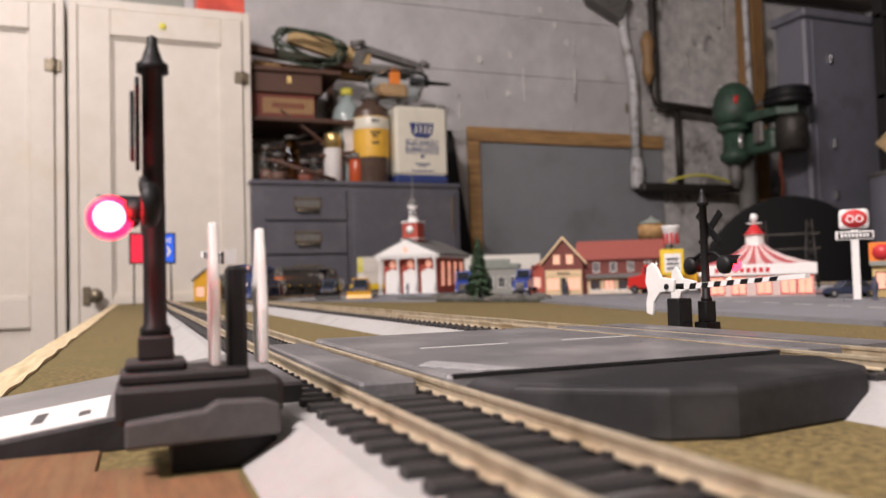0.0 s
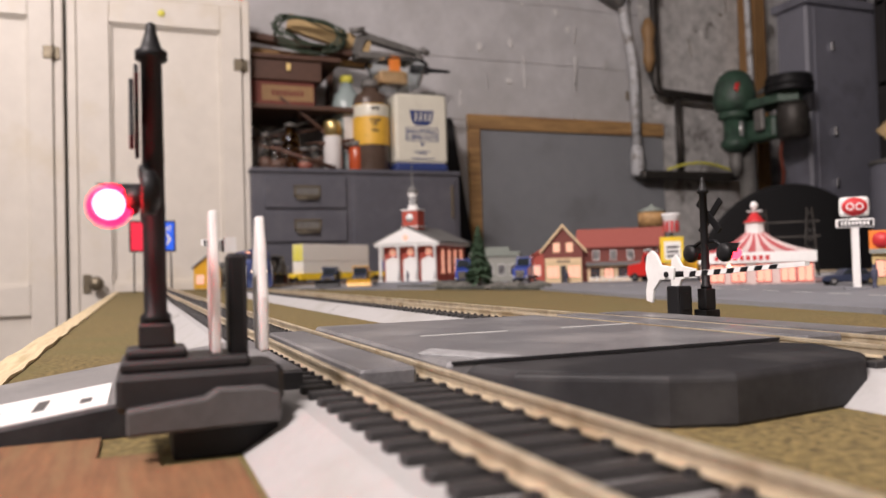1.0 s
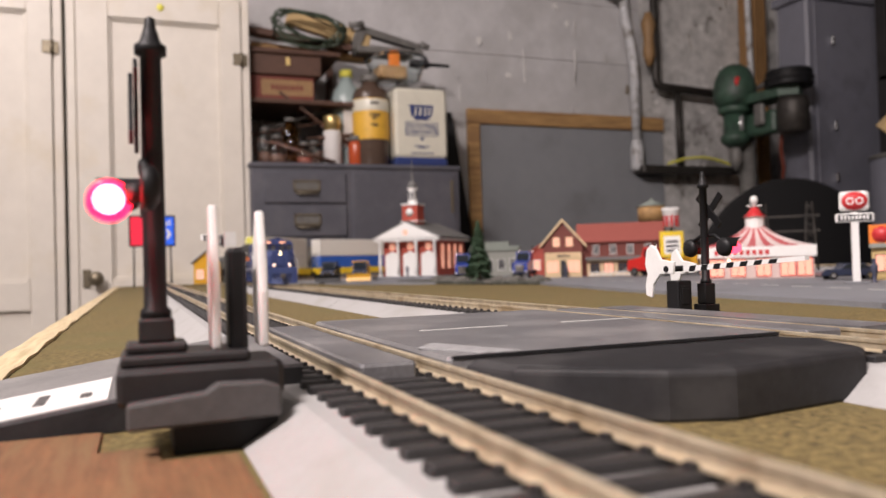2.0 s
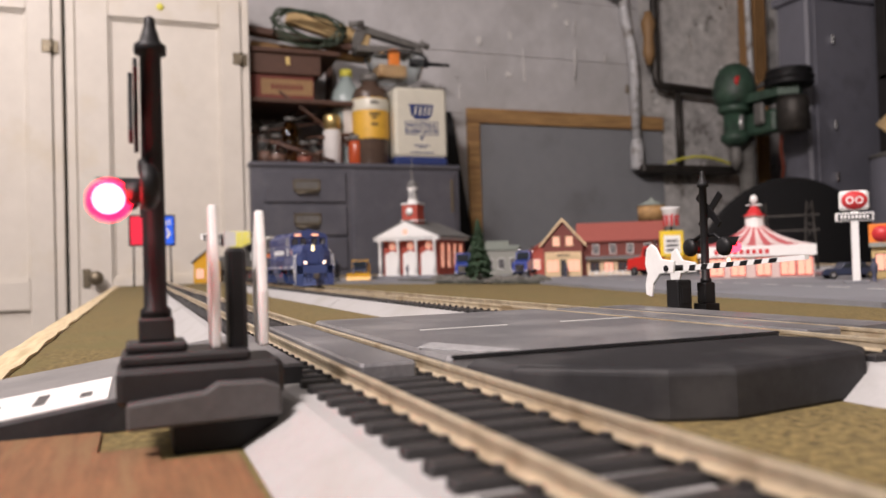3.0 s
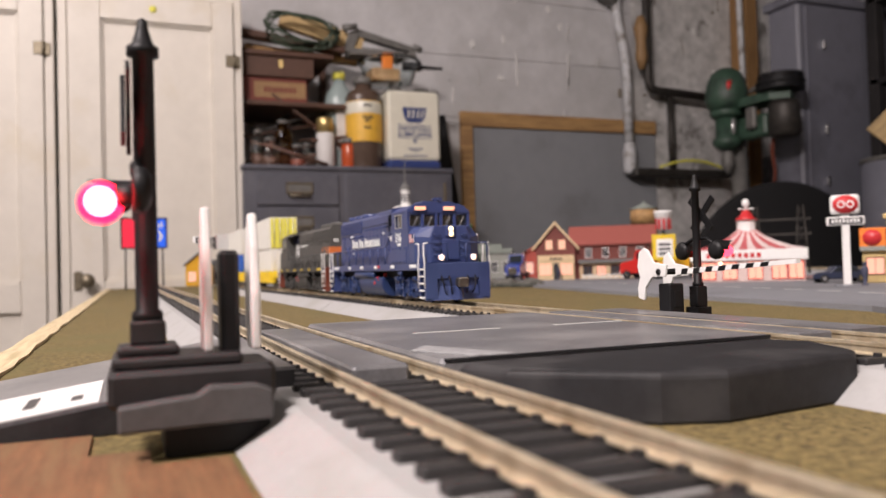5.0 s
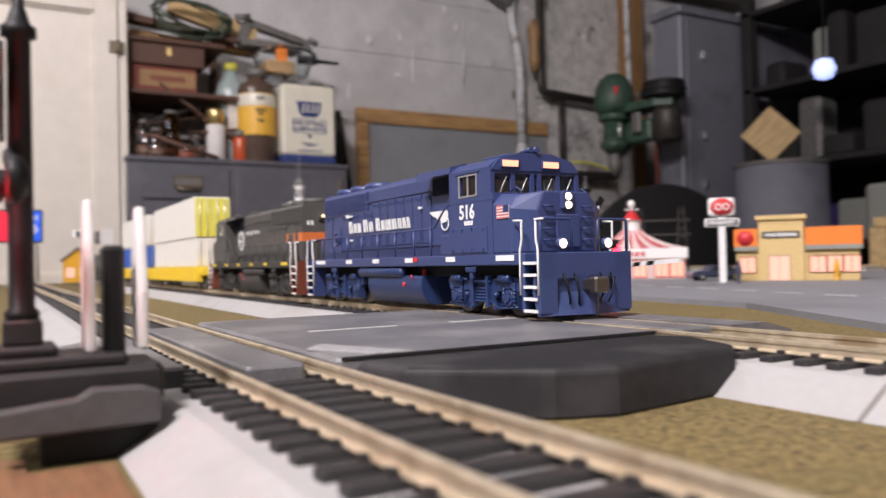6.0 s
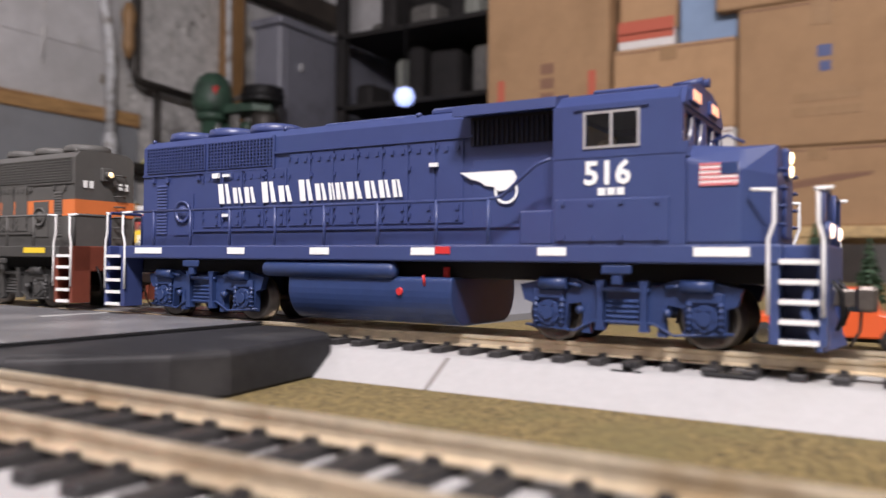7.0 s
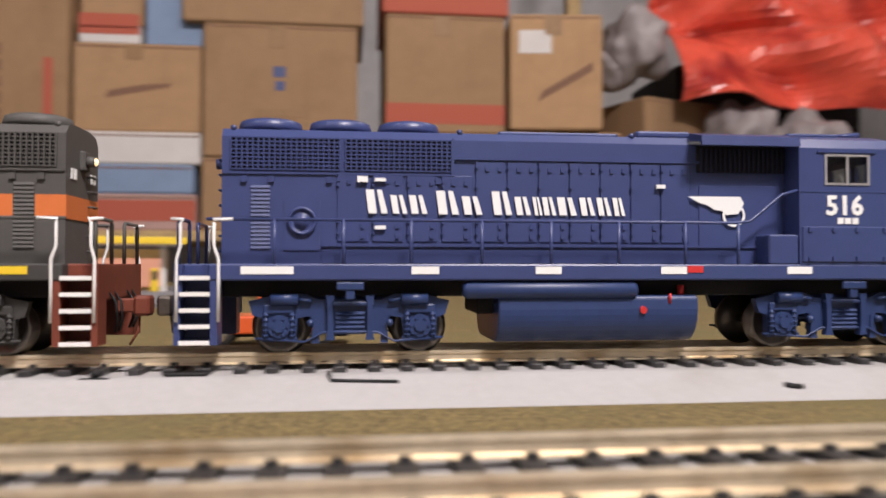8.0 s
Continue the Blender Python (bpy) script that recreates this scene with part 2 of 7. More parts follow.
        return self

    def mesh(self, name, material, bevel=0.0):
        me = bpy.data.meshes.new(name)
        me.from_pydata([(x * K, y * K, z * K) for x, y, z in self.v], [], self.f)
        me.polygons.foreach_set("use_smooth", self.smooth)
        bm = bmesh.new()
        bm.from_mesh(me)
        bmesh.ops.recalc_face_normals(bm, faces=bm.faces)
        if bevel:
            edges = [e for e in bm.edges if len(e.link_faces) == 2 and e.calc_face_angle(0) > 0.6]
            bmesh.ops.bevel(bm, geom=edges, offset=bevel * K, segments=2, affect="EDGES", profile=0.5, clamp_overlap=True)
        bm.to_mesh(me)
        bm.free()
        me.materials.append(M[material] if isinstance(material, str) else material)
        return me


def thing(name, label, category, x=0, y=0, z=0, rz=0, group="", kind=""):
    """An Empty at a thing's base, in millimetres and degrees."""
    ob = new(name)
    ob.empty_display_size = 0.01
    ob.matrix_basis = pose(x * K, y * K, z * K, 0, 0, rz)
    return tagged(ob, label, category, group, kind)


def solo(name, shape, material, label, category, x=0, y=0, z=0, rz=0, group="", kind="", bevel=0.0, rx=0, ry=0):
    """A thing that is one mesh."""
    ob = new(name, shape.mesh(name, material, bevel))
    ob.matrix_basis = pose(x * K, y * K, z * K, rx, ry, rz)
    return tagged(ob, label, category, group, kind)


def part(name, shape, material, parent, label="", bevel=0.0, m=None, kind=""):
    ob = new(name, shape if isinstance(shape, bpy.types.Mesh) else shape.mesh(name, material, bevel))
    ob.parent = parent
    if m is not None:
        ob.matrix_basis = m
    if material in ("cab_glass", "clear_glass"):
        ob.visible_shadow = False
    return tagged(ob, label, kind=kind)


def mm(x, y, z, rx=0, ry=0, rz=0):
    return pose(x * K, y * K, z * K, rx, ry, rz)


def text_part(name, body, size, material, parent, m, label=""):
    """Lettering in the built-in font, size in millimetres, as a thin mesh."""
    cu = bpy.data.curves.new(name, "FONT")
    cu.body, cu.size, cu.extrude, cu.align_x = body, size * K, 0.08 * K, "CENTER"
    cu.resolution_u, cu.offset = 2, size * K * 0.03
    tmp = new(name, cu)
    me = bpy.data.meshes.new_from_object(tmp.evaluated_get(bpy.context.evaluated_depsgraph_get()))
    bpy.data.objects.remove(tmp)
    me.materials.clear()
    me.materials.append(M[material])
    ob = new(name, me)
    ob.parent = parent
    ob.matrix_basis = m
    return tagged(ob, label)


# ---- the cellar ----
def room():
    s = Shape().box(-2450, -2352, -1300, 2700, -900, 1700)
    solo("wall_west", s, "wall", "grey painted block wall with stains and flaking plaster", "wall", kind="structure")
    solo("wall_south", Shape().box(-2450, 1700, -1400, -1300, -900, 1700), "wall", "grey painted cellar wall", "wall", kind="structure")
    solo("wall_north", Shape().box(-2450, 1700, 2700, 2800, -900, 1700), "wall", "grey painted cellar wall", "wall", kind="structure")
    solo("wall_east", Shape().box(1700, 1800, -1400, 2800, -900, 1700), "wall", "grey painted cellar wall", "wall", kind="structure")
    solo("floor", Shape().box(-2450, 1800, -1400, 2800, -1000, -900), "concrete", "grey concrete cellar floor", "floor", kind="structure")
    s = Shape().box(-2450, 1800, -1400, 2800, 1760, 1860)
    for i in range(11):
        s.box(-2350 + i * 405, -2350 + i * 405 + 45, -1300, 2700, 1560, 1760)
    solo("ceiling", s, "ceiling_dark", "dark wooden joists and boards of the cellar ceiling", "ceiling", kind="structure")


room()

# ---- the layout board ----
X_END = -1800


def layout_board():
    rng = random.Random(4)
    base = thing("layout_board", "large table top of the model railway, covered with scatter grass", "layout board", kind="structure")
    part("grass_sheet", Shape().box(X_END, 900, -186, 1250, -24, -10), "grass", base, "olive brown scatter grass sheet")
    # the raw edge strip, slightly wavy
    s = Shape()
    v, fcs = [], []
    n = 140
    for i in range(n + 1):
        x = X_END + (900 - X_END) * i / n
        inner = -186 + rng.uniform(-.7, .7)
        v += [(x, -199, -28), (x, -199, -11.5), (x, -197.5, -10.2 + rng.uniform(-.4, .5)), (x, inner, -9.0 + rng.uniform(-.3, .5)), (x, inner, -28)]
    for i in range(n):
        for k in range(5):
            a, b = i * 5 + k, i * 5 + (k + 1) % 5
            fcs.append((a, b, b + 5, a + 5))
    fcs += [(0, 1, 2, 3, 4), tuple(n * 5 + k for k in range(5))]
    s.add(v, fcs)
    part("edge_strip", s, "board_edge", base, "pale raw wooden edge strip")
    part("fascia", Shape().box(X_END, 900, -196, 1250, -110, -28), "fascia", base)
    for x in (-1650, -600, 700):
        for y in (-150, 1150):
            part("table_leg", Shape().box(x - 45, x + 45, y - 45, y + 45, -900, -110, 4), "fascia", base)

    bare = [(-149, -186), (-149, -158), (-132, -158), (-132, -149), (-122, -149), (-122, -138), (60, -138), (60, -186)]
    part("bare_wood", Shape().prism(bare, -10.2, -9.4, "z"), "bare_wood", base, "bare orange brown wood without grass")


layout_board()

# ---- tracks: two lines, the far one bending round behind the town ----
R_CURVE, X_BEND = 457.0, -1150.0
Y_NEAR = -108.5


def far_line(s):
    """Place and heading (degrees) at s millimetres along the far track; 0 lies beside the camera."""
    if s >= X_BEND:
        return s, 0.0, 0.0
    a = (X_BEND - s) / R_CURVE
    if a <= math.pi:
        return X_BEND - R_CURVE * math.sin(a), R_CURVE * (1 - math.cos(a)), -math.degrees(a)
    return X_BEND + (a - math.pi) * R_CURVE, 2 * R_CURVE, -180.0


def near_line(s):
    return s, Y_NEAR, 0.0


def sweep(line, s0, s1, step, outline, closed=True):
    """An outline of (offset to the left, height) drawn along a line of track."""
    sh = Shape()
    n = max(1, round((s1 - s0) / step))
    v = []
    for i in range(n + 1):
        x, y, h = line(s0 + (s1 - s0) * i / n)
        c, t = math.cos(radians(h)), math.sin(radians(h))
        v += [(x - t * o, y + c * o, z) for o, z in outline]
    k = len(outline)
    f = [(i * k + j, i * k + (j + 1) % k, (i + 1) * k + (j + 1) % k, (i + 1) * k + j) for i in range(n) for j in range(k if closed else k - 1)]
    f += [tuple(range(k)), tuple(n * k + j for j in range(k))]
    return sh.add(v, f)


TIE = None


def track(name, line, s0, s1, label, near_span):
    global TIE
    base = thing(name, label, "railway track", kind="structure")
    part("roadbed", sweep(line, s0, s1, 60, [(-28.4, -10.4), (-28.2, -9.8), (-19.5, -4.4), (-18.5, -4.0), (18.5, -4.0), (19.5, -4.4), (28.2, -9.8), (28.4, -10.4)]), "foam", base, "white foam roadbed with sloping shoulders")
    prof = [(-1.1, -2.7), (1.1, -2.7), (1.1, -2.45), (.35, -2.1), (.3, -.95), (.62, -.75), (.62, -.12), (.45, 0), (-.45, 0), (-.62, -.12), (-.62, -.75), (-.3, -.95), (-.35, -2.1), (-1.1, -2.45)]
    for side in (-8.6, 8.6):
        part("rail", sweep(line, s0, s1, 30, [(o + side, z) for o, z in prof]), "rail", base, "worn nickel silver rail")
    if TIE is None:
        t = Shape().box(-1.5, 1.5, -15.5, 15.5, -4.3, -2.65, 0.25)
        for sd in (-8.6, 8.6):
            for o in (-1.7, 1.7):
                t.box(-.7, .7, sd + o - .45, sd + o + .45, -2.7, -1.9)
        TIE = t.mesh("tie", "tie")
    rest = Shape()
    i, s = 0, s0 + 3
    while s < s1 - 2:
        x, y, h = line(s)
        if near_span[0] < s < near_span[1]:
            part("tie", TIE, None, base, m=mm(x, y, 0, 0, 0, h + 1.2 * math.sin(i * 2.7)))
        else:
            c, t = math.cos(radians(h)), math.sin(radians(h))
            q = [(ax, ay, z) for z in (-4.3, -2.65) for ay in (-15.5, 15.5) for ax in (-1.5, 1.5)]
            rest.add([(x + ax * c - ay * t, y + ax * t + ay * c, z) for ax, ay, z in q], [(0, 2, 3, 1), (4, 5, 7, 6), (0, 1, 5, 4), (2, 6, 7, 3), (0, 4, 6, 2), (1, 3, 7, 5)])
        s += 7.4
        i += 1
    part("tie_row", rest, "tie", base, kind="stuff")
    return base


def foam_joints(base, y, xs, z=0):
    """Butt joints in the foam shoulders."""
    for x in xs:
        for sd in (-1, 1):
            part("joint", Shape().prism([(28.4 * sd, -9.8), (19.4 * sd, -4.2), (19.2 * sd, -4.4), (28.0 * sd, -10.1)], x - .5, x + .5, "x"), "joint", base, m=mm(0, y, 0, 0, 0, 0))


far_track = track("track_far", far_line, X_BEND - R_CURVE * math.pi - 500, 850, "model railway track on a white foam roadbed, curving behind the town", (-950, 420))
near_track = track("track_near", near_line, X_END + 10, 850, "model railway track on a white foam roadbed beside the board edge", (-700, 420))

foam_joints(far_track, 0, (-80, -308, -536, 148, 376))
foam_joints(near_track, Y_NEAR, (-40, -268, -496, 188))
part("feeder_wire", Shape().tube([(8, -18, -3.4), (8, -19.6, -3.9), (8.5, -20.6, -5.0), (23, -21.2, -5.4)], .5, 6), "black", far_track, "black feeder wire")
part("feeder_wire", Shape().tube([(110, -24.2, -7.0), (112, -24.6, -7.4), (114, -24.8, -7.4)], .7, 6), "black", far_track)
part("rail_joiner", Shape().box(-27, -18, -18.2, -15, -4.6, -3.2, .3), "black", far_track)


# ---- the locomotives ----
def bars_word(s, x, z, y, widths, h, lean=0.0):
    """Letter-like upright strokes in place of a name."""
    for w, big in widths:
        hh = h * (1.0 if big else 0.78)
        s.prism([(x, z), (x + w * .34, z), (x + w * .34 - lean, z + hh), (x - lean, z + hh)], y, y - .12, "y")
        s.prism([(x + w * .52, z), (x + w * .78, z), (x + w * .66 - lean, z + hh), (x + w * .46 - lean, z + hh)], y, y - .12, "y")
        x += w
    return x


def wheelset(parent, x, mat_rim):
    ob = part("wheelset", Shape().cyl((x, -10.2, 5.9), (x, 10.2, 5.9), 1.1, 10), "steel", parent)
    for sd in (-1, 1):
        s = Shape().lathe([(r, h * sd) for r, h in ((0.8, 0), (4.6, .3), (5.1, 0), (5.85, 0), (5.85, 2.2), (6.6, 2.3), (6.6, 2.9), (1.0, 2.9))], (x, -9.7 * sd, 5.9), 28, "y")
        part("wheel", s, "steel", ob, "worn steel wheel")
    return ob


def truck(loco, x, frame_mat):
    t = part("truck", Shape().box(x - 12, x + 12, -6, 6, 6, 13.5, .5).cyl((x, 0, 12), (x, 0, 17), 4), frame_mat, loco, "detailed truck with moulded side frames")
    for w in (-15.75, 15.75):
        wheelset(t, x + w, frame_mat)
    for sd in (-1, 1):
        y0, y1 = 11.4 * sd, 13.4 * sd
        s = Shape()
        out = [(-22.5, 11.2), (-21.5, 8.2), (-19.6, 7.6), (-19.4, 2.6), (-12.2, 2.6), (-11.6, 7.6), (-8.8, 8.0), (-7.6, 4.2), (7.6, 4.2), (8.8, 8.0), (11.6, 7.6), (12.2, 2.6), (19.4, 2.6), (19.6, 7.6), (21.5, 8.2), (22.5, 11.2), (20.5, 11.6), (17, 12.4), (10, 12.6), (7, 11.4), (-7, 11.4), (-10, 12.6), (-17, 12.4), (-20.5, 11.6)]
        s.prism([(x + a, b) for a, b in out], y0, y1, "y")
        part("side_frame", s, frame_mat, t)
        for w in (-15.75, 15.75):
            jb = Shape().cyl((x + w, y1 - .2 * sd, 5.9), (x + w, y1 + 1.0 * sd, 5.9), 2.5, 14).cyl((x + w, y1 + .9 * sd, 5.9), (x + w, y1 + 1.6 * sd, 5.9), 1.3, 10)
            for q in range(6):
                jb.cyl((x + w + 1.9 * math.cos(q * 1.047), y1 + .9 * sd, 5.9 + 1.9 * math.sin(q * 1.047)), (x + w + 1.9 * math.cos(q * 1.047), y1 + 1.3 * sd, 5.9 + 1.9 * math.sin(q * 1.047)), .32, 6)
            part("journal_box", jb, frame_mat, t)
            part("pedestal_cap", Shape().box(x + w - 3.4, x + w + 3.4, y1, y1 + .7 * sd, 8.6, 10.4, .2), frame_mat, t)
            part("pedestal_tie", Shape().box(x + w - 4.1, x + w + 4.1, y1, y1 + .5 * sd, 2.9, 3.6), frame_mat, t)
            for q in (-2.9, 2.9):
                sp = Shape().cyl((x + w + q, y1 + .5 * sd, 3.4), (x + w + q, y1 + .5 * sd, 8.8), .5, 8)
                for k in range(5):
                    sp.lathe([(.5, -.22), (.85, 0), (.5, .22), (.5, -.22)], (x + w + q, y1 + .5 * sd, 4.0 + k * 1.05), 8)
                part("coil_spring", sp, frame_mat, t)
        zig = [(y1 + (.95 if k % 2 else .45) * sd, 4.1 + k * .48) for k in range(11)]
        leaf = Shape().prism([(y1 - .2 * sd, 4.1)] + zig + [(y1 - .2 * sd, 8.9)], x - 3.2, x + 3.2, "x")
        part("bolster_spring", leaf, frame_mat, t)
        for k in (-4.4, 4.4):
            part("swing_hanger", Shape().prism([(x + k - 1.0, 3.0), (x + k + 1.0, 3.0), (x + k + .6, 5.0), (x + k + .6, 10.6), (x + k + 1.0, 12.4), (x + k - 1.0, 12.4), (x + k - .6, 10.6), (x + k - .6, 5.0)], y1 - .3 * sd, y1 + 1.5 * sd, "y"), frame_mat, t)
            part("bolt_head", Shape().lathe([(0, -.9), (.8, -.7), (.8, .7), (0, .9)], (x + k * 2.0, y1 + .5 * sd, 6.6), 8, "y"), frame_mat, t)
            part("brake_shoe", Shape().prism([(x + k * 1.75 - .9, 2.2), (x + k * 1.75 + .9, 2.2), (x + k * 1.75 + .5, 7.4), (x + k * 1.75 - .5, 7.4)], y1 - 1.6 * sd, y1 + .3 * sd, "y"), frame_mat, t)
        part("spring_plank", Shape().box(x - 5.4, x + 5.4, y1 - .3 * sd, y1 + 1.2 * sd, 10.2, 11.0, .2), frame_mat, t)
        for k in (-1, 1):
            part("brake_cylinder", Shape().cyl((x + k * 17.5, y1 + .9 * sd, 11.6), (x + k * 11.5, y1 + .9 * sd, 11.6), 1.25, 12).cyl((x + k * 11.5, y1 + .9 * sd, 11.6), (x + k * 8.6, y1 + .9 * sd, 11.2), .4, 8), frame_mat, t)
        part("brake_rod", Shape().tube([(x - 21, y1 + .5 * sd, 3.4), (x - 10, y1 + .5 * sd, 2.6), (x - 6, y1 + .7 * sd, 4.6), (x + 6, y1 + .7 * sd, 4.6), (x + 10, y1 + .5 * sd, 2.6), (x + 21, y1 + .5 * sd, 3.4)], .26, 6), frame_mat, t)
    return t


def louvres(x0, x1, z0, z1, y, n, sd, depth=.45):
    s = Shape().box(x0, x1, y, y + .15 * sd, z0, z1)
    for i in range(n):
        z = z0 + (z1 - z0) * (i + .5) / n
        h = (z1 - z0) / n
        s.prism([(y + .1 * sd, z - h * .4), (y + depth * sd, z - h * .4), (y + .1 * sd, z + h * .4)], x0 + .2, x1 - .2, "x")
    return s


def mesh_grille(x0, x1, z0, z1, y, sd, nx, nz):
    s = Shape()
    for i in range(nx + 1):
        x = x0 + (x1 - x0) * i / nx
        s.box(x - .17, x + .17, y, y + .55 * sd, z0, z1)
    for j in range(nz + 1):
        z = z0 + (z1 - z0) * j / nz
        s.box(x0, x1, y, y + .5 * sd, z - .15, z + .15)
    return s


def locomotive(name, label, body, frame_mat, sill, step_mat, lit_front, dash):
    g = thing(name, label, "locomotive")
    # underframe and walkway
    sill_s = Shape().box(-90, 89, -17.6, 17.6, 15.6, 19.0, .3)
    # core painted black in place of the shade below the sill
    part("frame_core", Shape().box(-88, 87, -11, 11, 12.0, 15.6, .3), "black_matt", g, "frame core under the walkway, blackened for the shade there")
    part("underframe", sill_s, sill, g)
    # long hood
    s = Shape()
    s.prism([(-11, 19), (-11, 48.6), (-9.2, 50.6), (-5, 51.3), (5, 51.3), (9.2, 50.6), (11, 48.6), (11, 19)], -88.3, 46, "x")
    hood = part("long_hood", s, body, g)
    for sd in (-1, 1):
        y = 11 * sd
        for a, b in ((-86.3, -62.0), (-60.6, -36.0)):
            rg = part("radiator_grille", mesh_grille(a, b, 41, 48.4, y, sd, 20, 8), body, hood)
            # black sheet behind the bars paints the shade in the grille holes
            part("grille_backing", Shape().box(a, b, y, y + .1 * sd, 41, 48.4), "black_matt", hood, "black backing for the shade between the bars")
        part("louvre_panel", louvres(-82, -77.4, 22.5, 37.5, y, 16, sd), body, hood)
        fan = Shape().box(-74.5, -66.4, y, y + .35 * sd, 22.2, 34.2).lathe([(0, 0), (3.3, .0), (3.3, .8), (2.6, .8), (2.6, .3), (1.6, .3), (1.4, 1.0), (0, 1.0)] if sd > 0 else [(0, 0), (3.3, 0), (3.3, -.8), (2.6, -.8), (2.6, -.3), (1.6, -.3), (1.4, -1.0), (0, -1.0)], (-70.4, y + .3 * sd, 29), 24, "y")
        part("fan_cover", fan, body, hood)
        for i, a in enumerate((-62.5, -54.5, -46.5, -38.5, -30.5, -23, -15.5, -8, -.5, 7, 14.5)):
            doors = Shape()
            top = 40 if a < -36 else 43.5
            doors.box(a, a + 7.0, y, y + .38 * sd, 24.3, top, .1)
            for z in (26, 28.6, 37.2, top - 1.7):
                doors.box(a - .1, a + .55, y + .1 * sd, y + .8 * sd, z, z + .8)
            for dx, z in ((2.2, top - 2.3), (5.2, top - 2.3), (5.2, 27.4), (5.2, 25.0)):
                doors.box(a + dx, a + dx + .9, y + .1 * sd, y + .75 * sd, z, z + 1.1)
            part("hood_door", doors, body, hood)
        doors = Shape()
        doors.box(-36, 24, y, y + .7 * sd, 43.9, 44.5)
        doors.box(24, 44, y, y + .3 * sd, 21, 38.5, .1)
        doors.box(-66, 42, y, y + .9 * sd, 23.1, 23.8)
        doors.box(-66, 42, y, y + .5 * sd, 19.2, 22.4)
        doors.box(-88.2, -36, y, y + .45 * sd, 39.9, 40.4)
        for x in (-84, -78, -65, -52, -40):
            doors.box(x, x + 1.3, y, y + .7 * sd, 38.0, 39.4)
        doors.box(-36.3, -35.6, y, y + .6 * sd, 40, 49)
        part("hood_seam", doors, body, hood)
        # inertial filter housing: overhanging roof; the shade under it is a flat black screen
        part("filter_screen", Shape().box(23.5, 45.8, y, y + .5 * sd, 41.8, 48.4), "black_matt", hood, "flat intake screen, black for the shade under its roof")
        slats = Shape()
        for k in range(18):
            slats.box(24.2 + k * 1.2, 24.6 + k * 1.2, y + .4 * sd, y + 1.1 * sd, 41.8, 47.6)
        # slats take the blue that is darkened for shade
        part("screen_slats", slats, "grille_shade", hood, kind="stuff")
        part("filter_hood", Shape().prism([(y - .5 * sd, 51.6), (y + 6.3 * sd, 50.0), (y + 6.6 * sd, 47.7), (y + 5.9 * sd, 47.7), (y + 5.4 * sd, 48.8), (y - .5 * sd, 49.6)], 22, 46.5, "x"), body, hood)
    part("hood_roof_box", Shape().box(10, 24, -7, 7, 50.9, 52.6, .5).box(-24, 6, -5.5, 5.5, 50.9, 52.0, .4), body, hood)
    for x in (-78.5, -62, -45.5):
        part("roof_fan", Shape().lathe([(0, 0), (7.4, 0), (7.6, .8), (7.2, 2.3), (6.3, 2.7), (6.0, 2.0), (1.2, 2.0), (1.0, 2.6), (0, 2.6)], (x, 0, 51.2), 32), body, hood)
    for x in (-86, -34, 8, 23):
        for yy in (-9, 9):
            part("lifting_lug", Shape().lathe([(0, 0), (.7, 0), (.7, 1.0), (0, 1.3)], (x, yy, 50.3), 8), body, hood)
    # rear end of the hood: headlight, number boards
    part("end_headlight", Shape().box(-89.4, -88.0, -2, 2, 41.2, 45.8, .3).cyl((-89.0, 0, 43.4), (-91.2, 0, 43.4), 1.3, 14), body, hood)
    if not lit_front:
        part("end_lens", Shape().lathe([(0, -.7), (.7, -.5), (1.0, 0), (0, 0)], (-91.1, 0, 43.4), 14, "x"), "warm_lens", hood, "small warm rear headlight")
    grab = Shape()
    for k in range(7):
        z = 22 + k * 3.6
        grab.tube([(-88.2, -7, z), (-89.4, -7, z), (-89.4, -3.4, z), (-88.2, -3.4, z)], .28, 6)
    part("grab_irons", grab, body, hood)
    # cab
    cabin = part("cab", Shape().prism([(-17.6, 19), (-17.6, 47.4), (-14.5, 50.0), (-6, 52.2), (6, 52.2), (14.5, 50.0), (17.6, 47.4), (17.6, 19)], 46, 47.2, "x"), body, g)
    for sd in (-1, 1):  # side walls round the window opening
        y0, y1 = 17.6 * sd, 16.4 * sd
        part("cab_side", Shape().box(47.2, 72.5, y0, y1, 19, 38.8).box(47.2, 52.8, y0, y1, 38.8, 45.6).box(63.5, 70.8, y0, y1, 38.8, 45.6).box(47.2, 71.5, y0, y1, 45.6, 47.4), body, cabin)
    part("cab_roof", Shape().prism([(-17.6, 45.6), (-17.6, 47.4), (-14.5, 50.0), (-6, 52.2), (6, 52.2), (14.5, 50.0), (17.6, 47.4), (17.6, 45.6), (14, 47.6), (-14, 47.6)], 47.2, 71.0, "x"), body, cabin)
    front = Shape()
    front.box(70.6, 71.8, -17.6, 17.6, 45.2, 46.4).prism([(-17.6, 46.2), (-14.5, 50.0), (-6, 52.2), (6, 52.2), (14.5, 50.0), (17.6, 46.2)], 70.4, 72.2, "x")
    for y in (-16.9, -9.0, -1.4, 1.4, 9.0, 16.9):
        front.box(70.8, 71.9, y - .75, y + .75, 38.6, 45.4)
    front.box(70.8, 73.0, -17.6, 17.6, 36, 38.8)
    part("windscreen_frame", front, body, cabin)
    part("windscreen", Shape().box(71.1, 71.3, -16.6, 16.6, 38.6, 45.4), "cab_glass", cabin, "clear cab window")
    wip = Shape()
    for y in (-13, -5, 5, 13):
        wip.tube([(72.2, y - 1.5, 38.6), (72.3, y - .4, 41), (72.2, y + 1.2, 44)], .22, 5)
    part("wipers", wip, "silver", cabin, "thin silver wipers")
